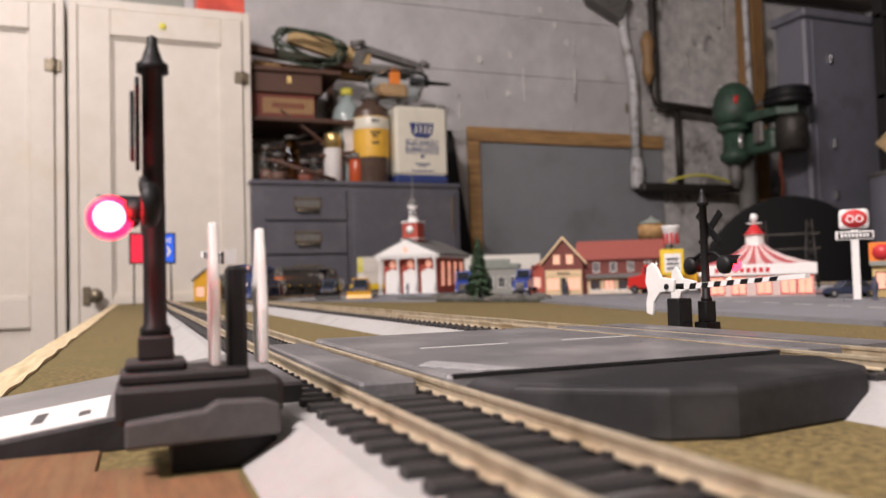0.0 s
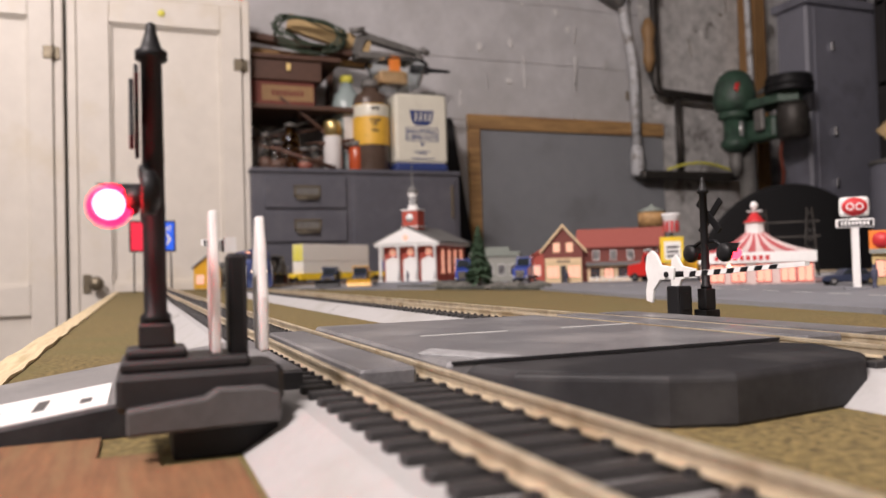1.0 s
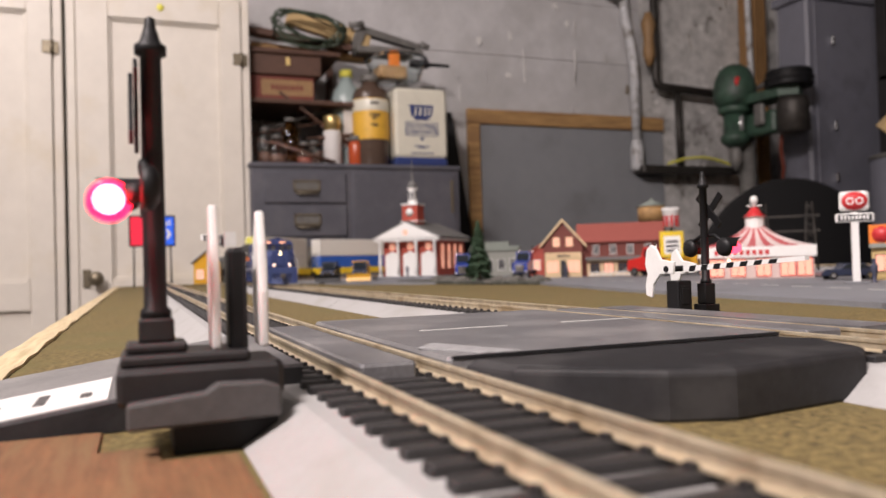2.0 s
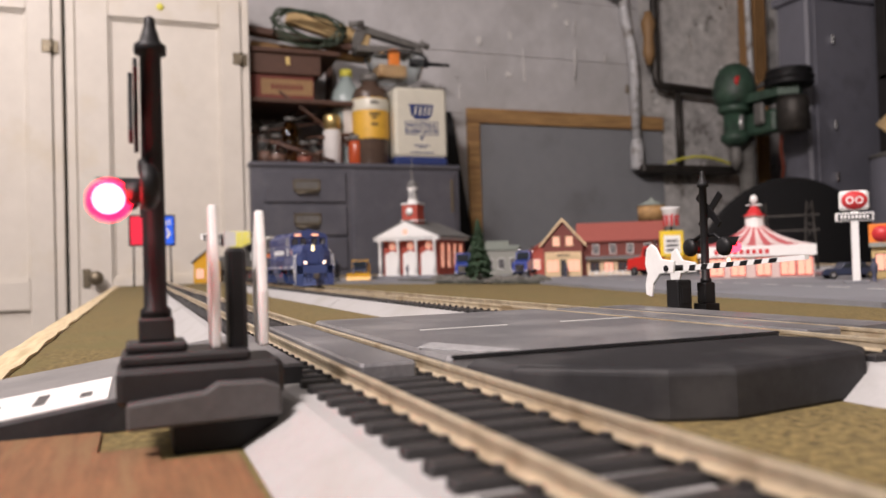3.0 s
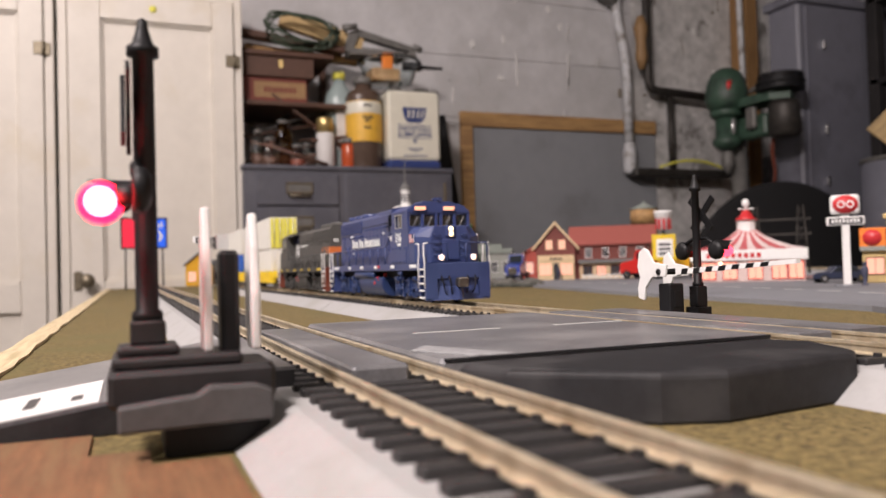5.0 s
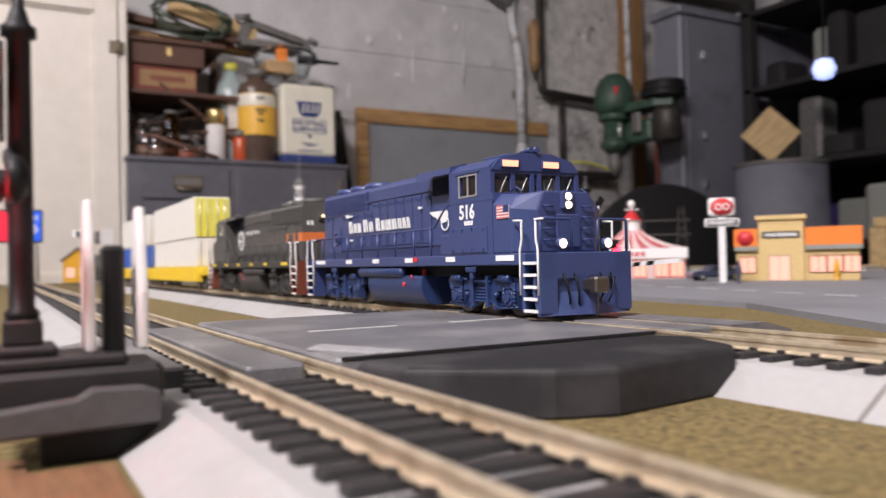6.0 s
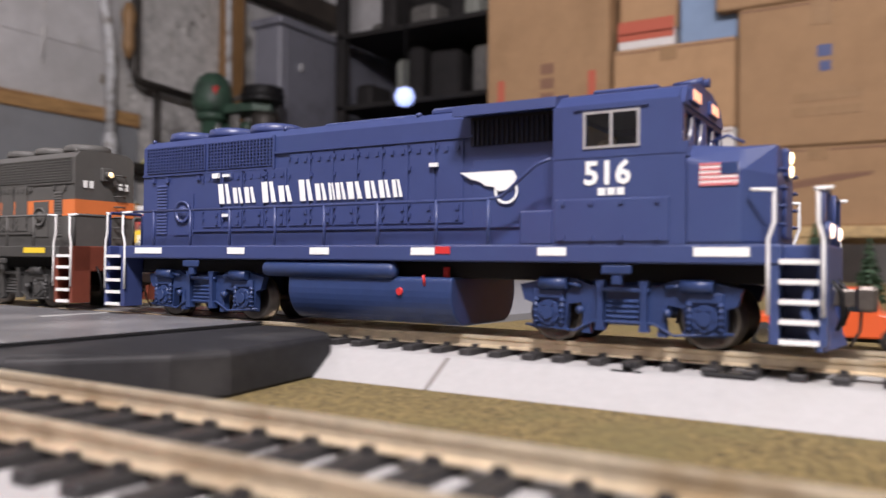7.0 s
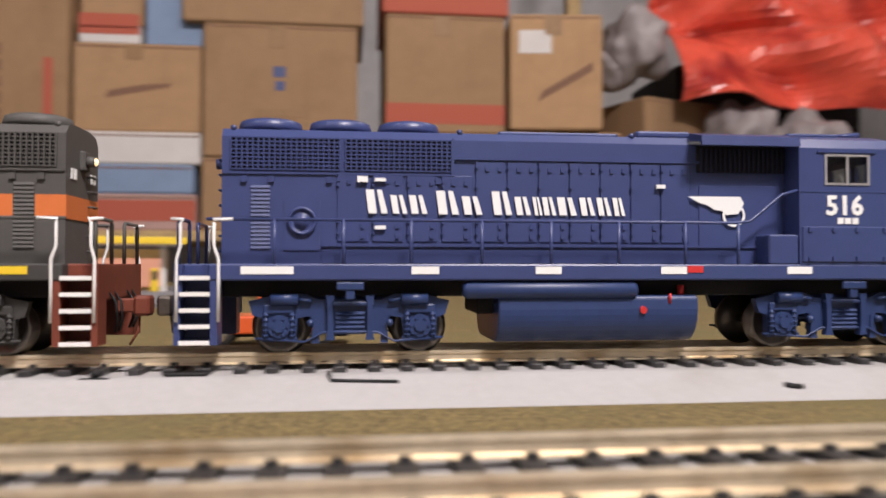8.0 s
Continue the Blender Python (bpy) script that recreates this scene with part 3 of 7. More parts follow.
    for sd in (-1, 1):
        y = 17.5 * sd
        part("side_glass", Shape().box(52.8, 63.5, y - .6 * sd, y - .75 * sd, 38.8, 45.6), "cab_glass", cabin, "clear cab window")
        fr = Shape().box(52.4, 63.9, y, y + .35 * sd, 38.4, 38.9).box(52.4, 63.9, y, y + .35 * sd, 45.4, 45.9)
        for x in (52.4, 57.9, 63.3):
            fr.box(x, x + .6, y, y + .35 * sd, 38.4, 45.9)
        part("window_frame", fr, "silver", cabin, "silver sliding window frame")
        part("rain_gutter", Shape().box(50.5, 65.5, y, y + .5 * sd, 46.3, 46.7), body, cabin)
        bb = Shape().box(46.6, 69.6, y, y + .45 * sd, 19.6, 28.2, .15)
        for x in (48, 54, 60, 67):
            bb.box(x, x + .8, y + .4 * sd, y + .85 * sd, 27.0, 28.0).box(x, x + .8, y + .4 * sd, y + .85 * sd, 19.9, 20.9)
        bb.box(46, 72.5, y, y + .22 * sd, 36.6, 37.0)
        part("battery_box", bb, body, cabin)
        part("seat_back", Shape().box(53, 56, 6 * sd, 12 * sd, 33, 41, .8).box(53, 59, 6 * sd, 12 * sd, 30, 33, .8), "seat_tan", cabin)
    part("cab_floor", Shape().box(47.2, 71, -16.4, 16.4, 24, 30).box(47.2, 48, -16.4, 16.4, 30, 46), "seat_tan", cabin, "tan cab interior")
    part("control_stand", Shape().box(64, 68, -10, -4, 30, 40, .6), "stone_cab", cabin)
    for y0, y1 in ((-13.6, -7.6), (2.4, 8.6)):
        nb = part("number_board", Shape().box(72.0, 72.9, y0 - .5, y1 + .5, 47.0, 49.9, .2), body, cabin)
        part("number_panel", Shape().box(72.9, 73.05, y0, y1, 47.4, 49.4), "numberboard" if lit_front else "white_paint", nb, "lit orange number panel" if lit_front else "")
    horn = Shape()
    for y, l in ((-1.6, 6), (0, 7), (1.6, 5)):
        horn.cyl((66, y, 53.4), (66 + l, y, 53.4), .35, 8, 1.0)
    horn.cyl((66.5, 0, 51.8), (66.5, 0, 53.6), .5, 8)
    part("horn", horn, body, cabin)
    ant = Shape().box(50, 64, -6, 6, 52.0, 53.0, .4)
    part("roof_hatch", ant, body, cabin)
    for sd in (-1, 1):
        part("equipment_box", Shape().box(38.5, 45.9, 11.2 * sd, 17.4 * sd, 19.05, 26.2, .3), body, g)
    # nose
    v = [(72.4, -17.6, 19), (82.2, -17.6, 19), (87.4, -11, 19), (87.4, 11, 19), (82.2, 17.6, 19), (72.4, 17.6, 19),
         (72.4, -17.6, 35.2), (82.2, -17.6, 33.0), (87.4, -11, 32.2), (87.4, 11, 32.2), (82.2, 17.6, 33.0), (72.4, 17.6, 35.2),
         (72.4, -14.5, 38.4), (81.8, -14.0, 37.4), (87.2, -8.6, 38.4), (87.2, 8.6, 38.4), (81.8, 14.0, 37.4), (72.4, 14.5, 38.4)]
    f = [(0, 1, 7, 6), (1, 2, 8, 7), (2, 3, 9, 8), (3, 4, 10, 9), (4, 5, 11, 10), (6, 7, 13, 12), (7, 8, 14, 13), (8, 9, 15, 14), (9, 10, 16, 15), (10, 11, 17, 16), (12, 13, 14, 15, 16, 17), (0, 6, 12, 17, 11, 5), (0, 5, 4, 3, 2, 1)]
    nose = part("nose", Shape().add(v, f), body, g, bevel=.6)
    det = Shape()
    for z in (23, 26.5, 30, 33.5):
        for y in (-9.2, 5.8):
            det.tube([(87.3, y, z), (88.4, y, z), (88.4, y + 3.2, z), (87.3, y + 3.2, z)], .28, 6)
    det.box(87.2, 88.1, -4.6, 4.6, 20.5, 31, .3)
    for y in (-12.8, 12.8):
        det.tube([(76, y, 38.9), (79, y, 40), (82, y, 38.4)], .3, 6)
    part("nose_detail", det, body, nose)
    part("headlight_housing", Shape().box(86.5, 88.3, -2.6, 2.6, 32.2, 38.4, .7), body, nose)
    for z in (36.6, 33.9):
        part("headlight", Shape().lathe([(0, 0), (1.25, 0), (1.05, .5), (0, .7)], (88.2, 0, z), 14, "x"), "headlight" if lit_front else "white_paint", nose, "round lit headlight" if lit_front else "")
    # platforms, steps, plow, handrails at both ends
    for e in (-1, 1):
        xs = 88 if e > 0 else 89
        dk = Shape().box(xs * e, (xs + 8) * e, -13.8, 13.8, 16.2, 19, .3)
        dk.box((xs + 6.6) * e, (xs + 8.2) * e, -17, 17, 11.5, 19, .3)
        deck = part("end_platform", dk, step_mat, g)
        for sd in (-1, 1):
            st = Shape()
            for k in range(5):
                st.box((xs + .6) * e, (xs + 7) * e, 12.2 * sd, 17.5 * sd, 2.6 + k * 3.3, 3.3 + k * 3.3)
            st.box((xs - 1.0) * e, (xs + .6) * e, 12 * sd, 17.3 * sd, 2.4, 19)
            st.box((xs + 6.9) * e, (xs + 8.2) * e, 12 * sd, 17.3 * sd, 2.4, 19)
            st.box((xs - 1.0) * e, (xs + 8.2) * e, 11.2 * sd, 12 * sd, 2.4, 19)
            part("step_well", st, step_mat, deck)
            for k in range(5):
                part("step_edge", Shape().box((xs + .6) * e, (xs + 7) * e, 17.4 * sd, 17.9 * sd, 2.5 + k * 3.3, 3.35 + k * 3.3), "white_paint", deck, "white step edge")
        for sd in (-1, 1):
            y = 17.6 * sd
            for a, b in ((xs - 1.2, 3.0), (xs + 7.6, -1.4)):
                hr = Shape().tube([(a * e, y, 7.2), (a * e, y, 16), (a * e, y, 20), ((a + (1.0 if b > 0 else -.8)) * e, y, 23), ((a + (1.0 if b > 0 else -.8)) * e, y, 28.0), ((a + (1.2 if b > 0 else -1.4)) * e, y, 28.8), ((a - b) * e, y * (1 if b > 0 else .93), 29)], .36, 8)
                part("step_handrail", hr, "white_paint", deck, "white painted handrail")
        for sd in (-1, 1):
            part("end_railing", Shape().tube([((xs + 7.4) * e, 16.4 * sd, 19), ((xs + 7.4) * e, 16.4 * sd, 28.4), ((xs + 7.4) * e, 15.8 * sd, 29), ((xs + 7.4) * e, 5.6 * sd, 29), ((xs + 7.4) * e, 5 * sd, 28.4), ((xs + 7.4) * e, 5 * sd, 19)], .45, 8), body, deck)
        if e > 0:
            bl = Shape()
            n = 12
            vv = []
            for i in range(n + 1):
                y = -17.2 + 34.4 * i / n
                bow = 2.6 * (1 - abs(y) / 17.2)
                vv += [(94.2 + bow, y, 12.6), (93.4 + bow, y, 8), (95.6 + bow, y, 1.6), (94.4 + bow, y, 1.6), (92.0 + bow, y, 8), (92.8 + bow, y, 12.6)]
            ff = [(i * 6 + k, i * 6 + (k + 1) % 6, i * 6 + 6 + (k + 1) % 6, i * 6 + 6 + k) for i in range(n) for k in range(6)] + [tuple(range(6)), tuple(n * 6 + k for k in range(6))]
            part("snow_plow", bl.add(vv, ff), step_mat, deck)
            for y in (-8.6, 8.6):
                dl = part("ditch_light", Shape().lathe([(0, 0), (1.7, 0), (1.9, 1.8), (0, 1.8)], (94.3, y, 21.6), 16, "x").cyl((95.2, y, 18.8), (95.2, y, 20), .6, 8), body, deck)
                part("ditch_lens", Shape().lathe([(0, 0), (1.45, 0), (1.1, .5), (0, .6)], (96.1, y, 21.6), 14, "x"), "ditchlight" if lit_front else "white_paint", dl, "glowing ditch light" if lit_front else "")
        cp = Shape().box((xs + 7) * e, (xs + 13.5) * e, -1.6, 1.6, 8.4, 11.4, .3).box((xs + 11.6) * e, (xs + 15.2) * e, -2.8, 2.8, 7.6, 12.0, .6)
        cp.tube([((xs + 12.5) * e, 0, 8), ((xs + 12.2) * e, .6, 4), ((xs + 10.5) * e, 1.2, 1.2)], .3, 6)
        part("coupler", cp, "rust" if not lit_front else "steel", deck, "metal knuckle coupler")
        for y in (-9, -5, 5, 9):
            hose = Shape().tube([((xs + 8) * e, y, 13), ((xs + 9.6) * e, y, 11), ((xs + 9.8) * e, y * .9, 7), ((xs + 9) * e, y * .8, 4.6)], .35, 6)
            part("air_hose", hose, "black", deck, "black air hose")
    # side handrails
    for sd in (-1, 1):
        y = 17.0 * sd
        hr = Shape().tube([(-90.5, y, 29), (30, y, 29), (34, y, 29.4), (42, y, 36), (45.6, y * 1.02, 37)], .38, 8)
        for x in (-76, -61, -46, -30, -14, 2, 18, 31):
            hr.cyl((x, y, 17.5), (x, y, 29.2), .42, 8)
        part("side_railing", hr, body, g)
        for a, b in ((-83.1, -71.8), (-46, -39.8), (-17.8, -11.8), (11.8, 18.0), (42.8, 49), (74, 83.8)):
            part("sill_mark", Shape().box(a, b, 17.6 * sd, 17.78 * sd, 16.9, 18.5), dash, g, "small reflective mark")
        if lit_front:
            part("sill_mark", Shape().box(18.2, 22, 17.6 * sd, 17.78 * sd, 17.2, 18.7), "red_paint", g)
        res = Shape().lathe([(0, -34.4), (1.3, -34.2), (1.9, -33.2), (1.9, 5.6), (1.3, 6.6), (0, 6.8)], (0, 15.7 * sd, 13.5), 14, "x")
        part("air_reservoir", res, frame_mat, g)
    # fuel tank
    tank = Shape().prism([(-15.4, 12.2), (-16.0, 11.6)] + [(-9.6 - 6.6 * math.cos(radians(a)), 9.2 - 7.4 * math.sin(radians(a))) for a in range(0, 91, 10)] + [(9.6 + 6.6 * math.cos(radians(a)), 9.2 - 7.4 * math.sin(radians(a))) for a in range(90, -1, -10)] + [(16.0, 11.6), (15.4, 12.2)], -26, 21.5, "x")
    tk = part("fuel_tank", tank, frame_mat, g, bevel=.5)
    for sd in (-1, 1):
        part("filler_cap", Shape().cyl((8, 15.4 * sd, 9.2), (8, 16.8 * sd, 9.0), .8, 12).cyl((14.5, 16 * sd, 10.4), (14.5, 16.6 * sd, 12.6), .35, 8).cyl((18.5, 13 * sd, 12), (18.5, 13 * sd, 14.4), .8, 10), "red_paint", tk, "small red fuel filler")
    part("tank_cradle", Shape().box(20, 24, -10, 10, 12, 15.6, .4), "black_matt", tk)
    part("tank_cradle", Shape().box(-30, -26, -10, 10, 8, 15.6, .4), "black_matt", tk)
    for sd in (-1, 1):
        for x in (-59.5, 59.5):
            br = Shape().box(x - 3.0, x + 3.0, 17.5 * sd, 18.3 * sd, 13.6, 15.2, .2).box(x - 1, x + 1, 16.5 * sd, 18 * sd, 11.6, 13.6, .2)
            part("bolster_bracket", br, frame_mat, g)
    for x in (-59.5, 59.5):
        truck(g, x, frame_mat)
    return g


def fitted_height(z):
    """Height over the rail, stretched to fit the camera's view, for a height drawn on the side view (metres)."""
    return z * 1.06 if z < 0.019 else 0.02014 + (z - 0.019) * 0.975


def fit_height(g):
    """Stretch frame and body heights to fit the camera's view; the wheels keep their round shape."""
    for ob in g.children_recursive:
        if ob.type != "MESH" or ob.name.split(".")[0] in ("wheel", "wheelset"):
            continue
        if abs(ob.matrix_basis[2][2]) < 0.9:
            z = ob.matrix_basis.translation.z
            ob.matrix_basis = Matrix.Translation((0, 0, fitted_height(z) - z)) @ ob.matrix_basis
            continue
        for v in ob.data.vertices:
            v.co.z = fitted_height(v.co.z)


lead_loco = locomotive("locomotive", "dark blue model diesel locomotive with white lettering and lit headlights", "blue", "blue_dark", "blue", "blue", True, "letter")


def lead_markings(g):
    for sd in (-1, 1):
        y = 11.75 * sd
        s = Shape()
        big = 5.6
        flip = 1 if sd < 0 else -1
        x = bars_word(s, -55.4, 30.9, -11.75, [(5.6, 1), (4.3, 0), (4.7, 0)], big, .7)
        x = bars_word(s, x + 1.6, 30.8, -11.75, [(6.0, 1), (5.4, 0)], big, .7)
        bars_word(s, x + 1.6, 30.8, -11.75, [(5.4, 1), (4.3, 0), (2.3, 0), (3.6, 0), (5.4, 0), (4.2, 0), (3.9, 0), (3.2, 0)], big, .7)
        part("name_lettering", s, "letter", g, "white painted name along the hood", m=Matrix.Rotation(math.pi, 4, "Z") @ mm(22 if sd > 0 else 0, 0, 0) if sd > 0 else None)
        w = Shape().prism([(21, 35.8), (34.2, 35.8), (35.2, 34.2), (33.8, 31.6), (30.8, 31.2), (29.6, 32.2), (27.4, 32.6), (26.0, 33.6), (23.8, 34.2)], y, y + .14 * sd, "y")
        w.lathe([(2.3, -.07), (2.9, -.07), (2.9, .07), (2.3, .07), (2.3, -.07)], (32.6, y + .07 * sd, 31.2), 24, "y", False)
        part("winged_emblem", w, "letter", g, "white winged emblem")
        fl = Shape().box(75.0, 81.8, 17.62 * sd, 17.78 * sd, 30.0, 34.2)
        flag = part("flag_sticker", fl, "letter", g, "small striped flag sticker")
        for k in range(5):
            part("flag_stripe", Shape().box(75.0, 81.8, 17.78 * sd, 17.86 * sd, 30.0 + k * .93, 30.5 + k * .93), "flag_red", flag)
        part("flag_canton", Shape().box(78.8 if sd < 0 else 75.0, 81.8 if sd < 0 else 78.0, 17.86 * sd, 17.92 * sd, 32.0, 34.2), "blue_dark", flag)
        for a, b, c, d in ((-58, -55.6, 38.2, 39.6), (-54, -51.5, 38.4, 39.2), (-54, -51.5, 27.2, 28.0), (13, 15.2, 37.6, 38.5)):
            part("warning_label", Shape().box(a, b, 11.6 * sd, 12.35 * sd, c, d), "letter", g)
        rot = pose(0, 0, 0, 90, 0, 0 if sd < 0 else 180)
        text_part("road_number", "516", 6.4, "letter", g, mm(57.4, 17.75 * sd, 31.2) @ rot, "white road number")
        bb = Shape()
        for k in range(3):
            bb.box(55.6 + k * 1.9, 57.1 + k * 1.9, 17.6 * sd, 17.78 * sd, 28.9, 30.4)
        part("reporting_mark", bb, "letter", g)


lead_markings(lead_loco)
fit_height(lead_loco)
second_loco = locomotive("locomotive", "grey model diesel locomotive with an orange band and white letter", "grey_loco", "grey_dark", "grey_dark", "rust", False, "yellow")


# ---- freight cars behind the locomotives ----
def well_car(name, label, low, high, low_end, high_end, car_col):
    g = thing(name, label, "freight car")
    well = Shape().box(-104, 104, -16.5, 16.5, 6, 18, .6).box(-112, -104, -14, 14, 11, 17, .5).box(104, 112, -14, 14, 11, 17, .5)
    w = part("well", well, car_col, g, "well body of the car")
    ribs = Shape()
    for i in range(14):
        for sd in (-1, 1):
            ribs.box(-98 + i * 15, -96 + i * 15, 16.4 * sd, 17.3 * sd, 6.5, 17.6)
    part("side_ribs", ribs, car_col, w, kind="stuff")
    for nm, z0, z1, col, endcol in (("container", 8.0, 41.0, low, low_end), ("container", 41.6, 74.5, high, high_end)):
        c = part(nm, Shape().box(-93, 93, -14, 14, max(z0, 18.2) if z0 < 18 else z0, z1, .4), col, g, "ribbed steel shipping container")
        rib = Shape()
        for i in range(38):
            for sd in (-1, 1):
                rib.box(-90.6 + i * 4.9, -88.4 + i * 4.9, 13.9 * sd, 14.35 * sd, max(z0, 18.2) + 1.4, z1 - 1.2)
        part("ribs", rib, col, c, kind="stuff")
        for e in (-1, 1):
            dr = Shape()
            for y0, y1 in ((-13.4, -.3), (.3, 13.4)):
                dr.box(93 * e, 93.5 * e, y0, y1, max(z0, 18.2) + .8, z1 - .8)
            d = part("door_leaf", dr, endcol, c, "plain painted end")
            bar = Shape()
            for y in (-10, -4, 4, 10):
                bar.cyl((93.9 * e, y, max(z0, 18.2) + 1), (93.9 * e, y, z1 - 1), .4, 6)
            part("lock_bars", bar, "silver", c)
    for x in (-95, 95):
        t = part("truck", Shape().box(x - 12, x + 12, -11, 11, 4, 9.5, .8), "black", g)
        for dx in (-9, 9):
            part("wheelset", Shape().cyl((x + dx, -9.8, 5.4), (x + dx, -7.2, 5.4), 5.4, 20).cyl((x + dx, 7.2, 5.4), (x + dx, 9.8, 5.4), 5.4, 20).cyl((x + dx, -8, 5.4), (x + dx, 8, 5.4), 1, 8), "steel", t)
        part("coupler", Shape().box(112 if x > 0 else -118, 118 if x > 0 else -112, -1.8, 1.8, 8.5, 11.5, .4), "rust", g)
    return g


car_a = well_car("container_car", "yellow well car with stacked white and yellow containers", "container_white", "container_white", "container_white", "yellow_lemon", "yellow")
car_b = well_car("container_car", "well car with a blue container under a white one", "container_blue", "container_white", "container_blue", "container_white", "yellow")


def second_markings(g):
    for sd in (-1, 1):
        band = Shape().box(-88.4, 20, 11 * sd, 11.12 * sd, 29.2, 34.6)
        part("orange_band", band, "orange_loco", g, "orange band along the hood")
        c = Shape().lathe([(4.2, -.1), (6.6, -.1), (6.6, .1), (4.2, .1), (4.2, -.1)], (29, 11.6 * sd, 34), 28, "y", False).box(29, 34.8, 11.5 * sd, 11.75 * sd, 32.6, 34.6)
        part("white_letter", c, "letter", g, "large round white letter")
        s = Shape()
        x = -10
        for w in (2, 1.6, 1.6, 2, 1.6, 1.8, 1.6, 2, 1.6, 1.6):
            s.box(x, x + w * .75, 11.3 * sd, 11.45 * sd, 37.0, 39.4)
            x += 3
        part("name_lettering", s, "letter", g)
    part("orange_end", Shape().box(-88.5, -88.35, -11, 11, 29.2, 34.6), "orange_loco", g)
    for y0 in (-8.6, 4.6):
        s = Shape()
        for k in range(2):
            s.box(-88.6, -88.4, y0 + k * 2.2, y0 + 1.4 + k * 2.2, 38.6, 41)
        part("road_number", s, "letter", g)


second_markings(second_loco)
fit_height(second_loco)


# ---- the level crossing ----
M["base_grey"] = mat("dark_grey_base", (0.075, 0.071, 0.071), 0.55, grain=0.2, scale=300)


def crossing():
    g = thing("road_crossing", "dark grey plastic road crossing over both tracks with a worn surface", "road crossing", kind="structure")
    part("deck", Shape().box(-262, -141, -96, -12, -10, .1, .9), "asphalt", g, "grey asphalt deck between the tracks")
    part("deck", Shape().box(-258, -140, -5.6, 5.6, -3.8, .15, .4), "asphalt", g)
    part("deck", Shape().prism([(12, -9.8), (12, .1), (26, .1), (36, -2.2), (44, -9.8)], -256, -140, "x"), "asphalt", g)
    part("pad", Shape().box(-246, -139, -114, -103, -3.8, .1, .6), "asphalt", g, "dark pad between the rails")
    s = Shape()  # the thick ramp piece beside the deck
    out = [(-139.6, -93), (-139.6, -16), (-130, -12), (-117, -14), (-111, -21), (-106, -57), (-110, -68), (-127, -89)]
    n = len(out)
    lo = [(x, y, -10.0) for x, y in out]
    mid = [(x, y, -1.6) for x, y in out]
    cx, cy = -122, -55
    top = [(x + (cx - x) * .07, y + (cy - y) * .045, -.35 if x < -120 else -.9) for x, y in out]
    v = lo + mid + top
    f = [tuple(range(n - 1, -1, -1)), tuple(range(2 * n, 3 * n))]
    for k in (0, 1):
        f += [(k * n + i, k * n + (i + 1) % n, k * n + n + (i + 1) % n, k * n + n + i) for i in range(n)]
    part("ramp", s.add(v, f), "black_ramp", g, "thick black plastic ramp with rounded edges", bevel=1.3)
    for a, b in ((-80, -54), (-36, -13)):
        part("marking", Shape().box(-201.6, -200.2, a, b, .1, .28), "marking", g, "faint white road line")
    part("worn_lip", Shape().prism([(-166, -90), (-158, -96), (-142, -88), (-141, -80), (-150, -84)], .05, .5, "z"), "pale_edge", g, "pale corner piece", bevel=.15)
    part("groove", Shape().box(-141.6, -140.8, -95, -13, -.4, .16), "black_matt", g)
    # the ramp on the open side of the near track
    part("ramp", Shape().prism([(-122.5, -9.8), (-122.5, -.8), (-128, -.8), (-187, -9.0), (-187, -9.8)], -226, -150, "x"), "black_ramp", g, "black ramp sloping to the board edge")
    part("ramp_top", Shape().prism([(-122.5, -.8), (-122.5, -.2), (-128, -.2), (-187, -8.4), (-187, -9.0), (-128, -.8)], -226, -150.6, "x"), "asphalt", g, "worn grey ramp surface")
    sl = 8.2 / 59.0

    def on_slope(a, b, x0, x1, lift):
        return Shape().prism([(a, -.2 + (a + 128) * sl + lift), (b, -.2 + (b + 128) * sl + lift), (b, -.2 + (b + 128) * sl + lift - .2), (a, -.2 + (a + 128) * sl + lift - .2)], x0, x1, "x")
    part("marking", on_slope(-157, -184, -182, -151.5, .25), "white_paint", g, "white painted panel on the ramp")
    for a, b, x0, x1 in ((-160, -162, -164, -159), (-168, -170, -172, -160), (-176, -178, -168, -163)):
        part("marking_bar", on_slope(a, b, x0, x1, .4), "base_grey", g)
    part("nail", Shape().cyl((-41, -17.5, -3.9), (-41, -17.5, -2.6), 1.0, 8).box(-44, -38, -19, -17.6, -5.0, -4.0), "black", g)


crossing()


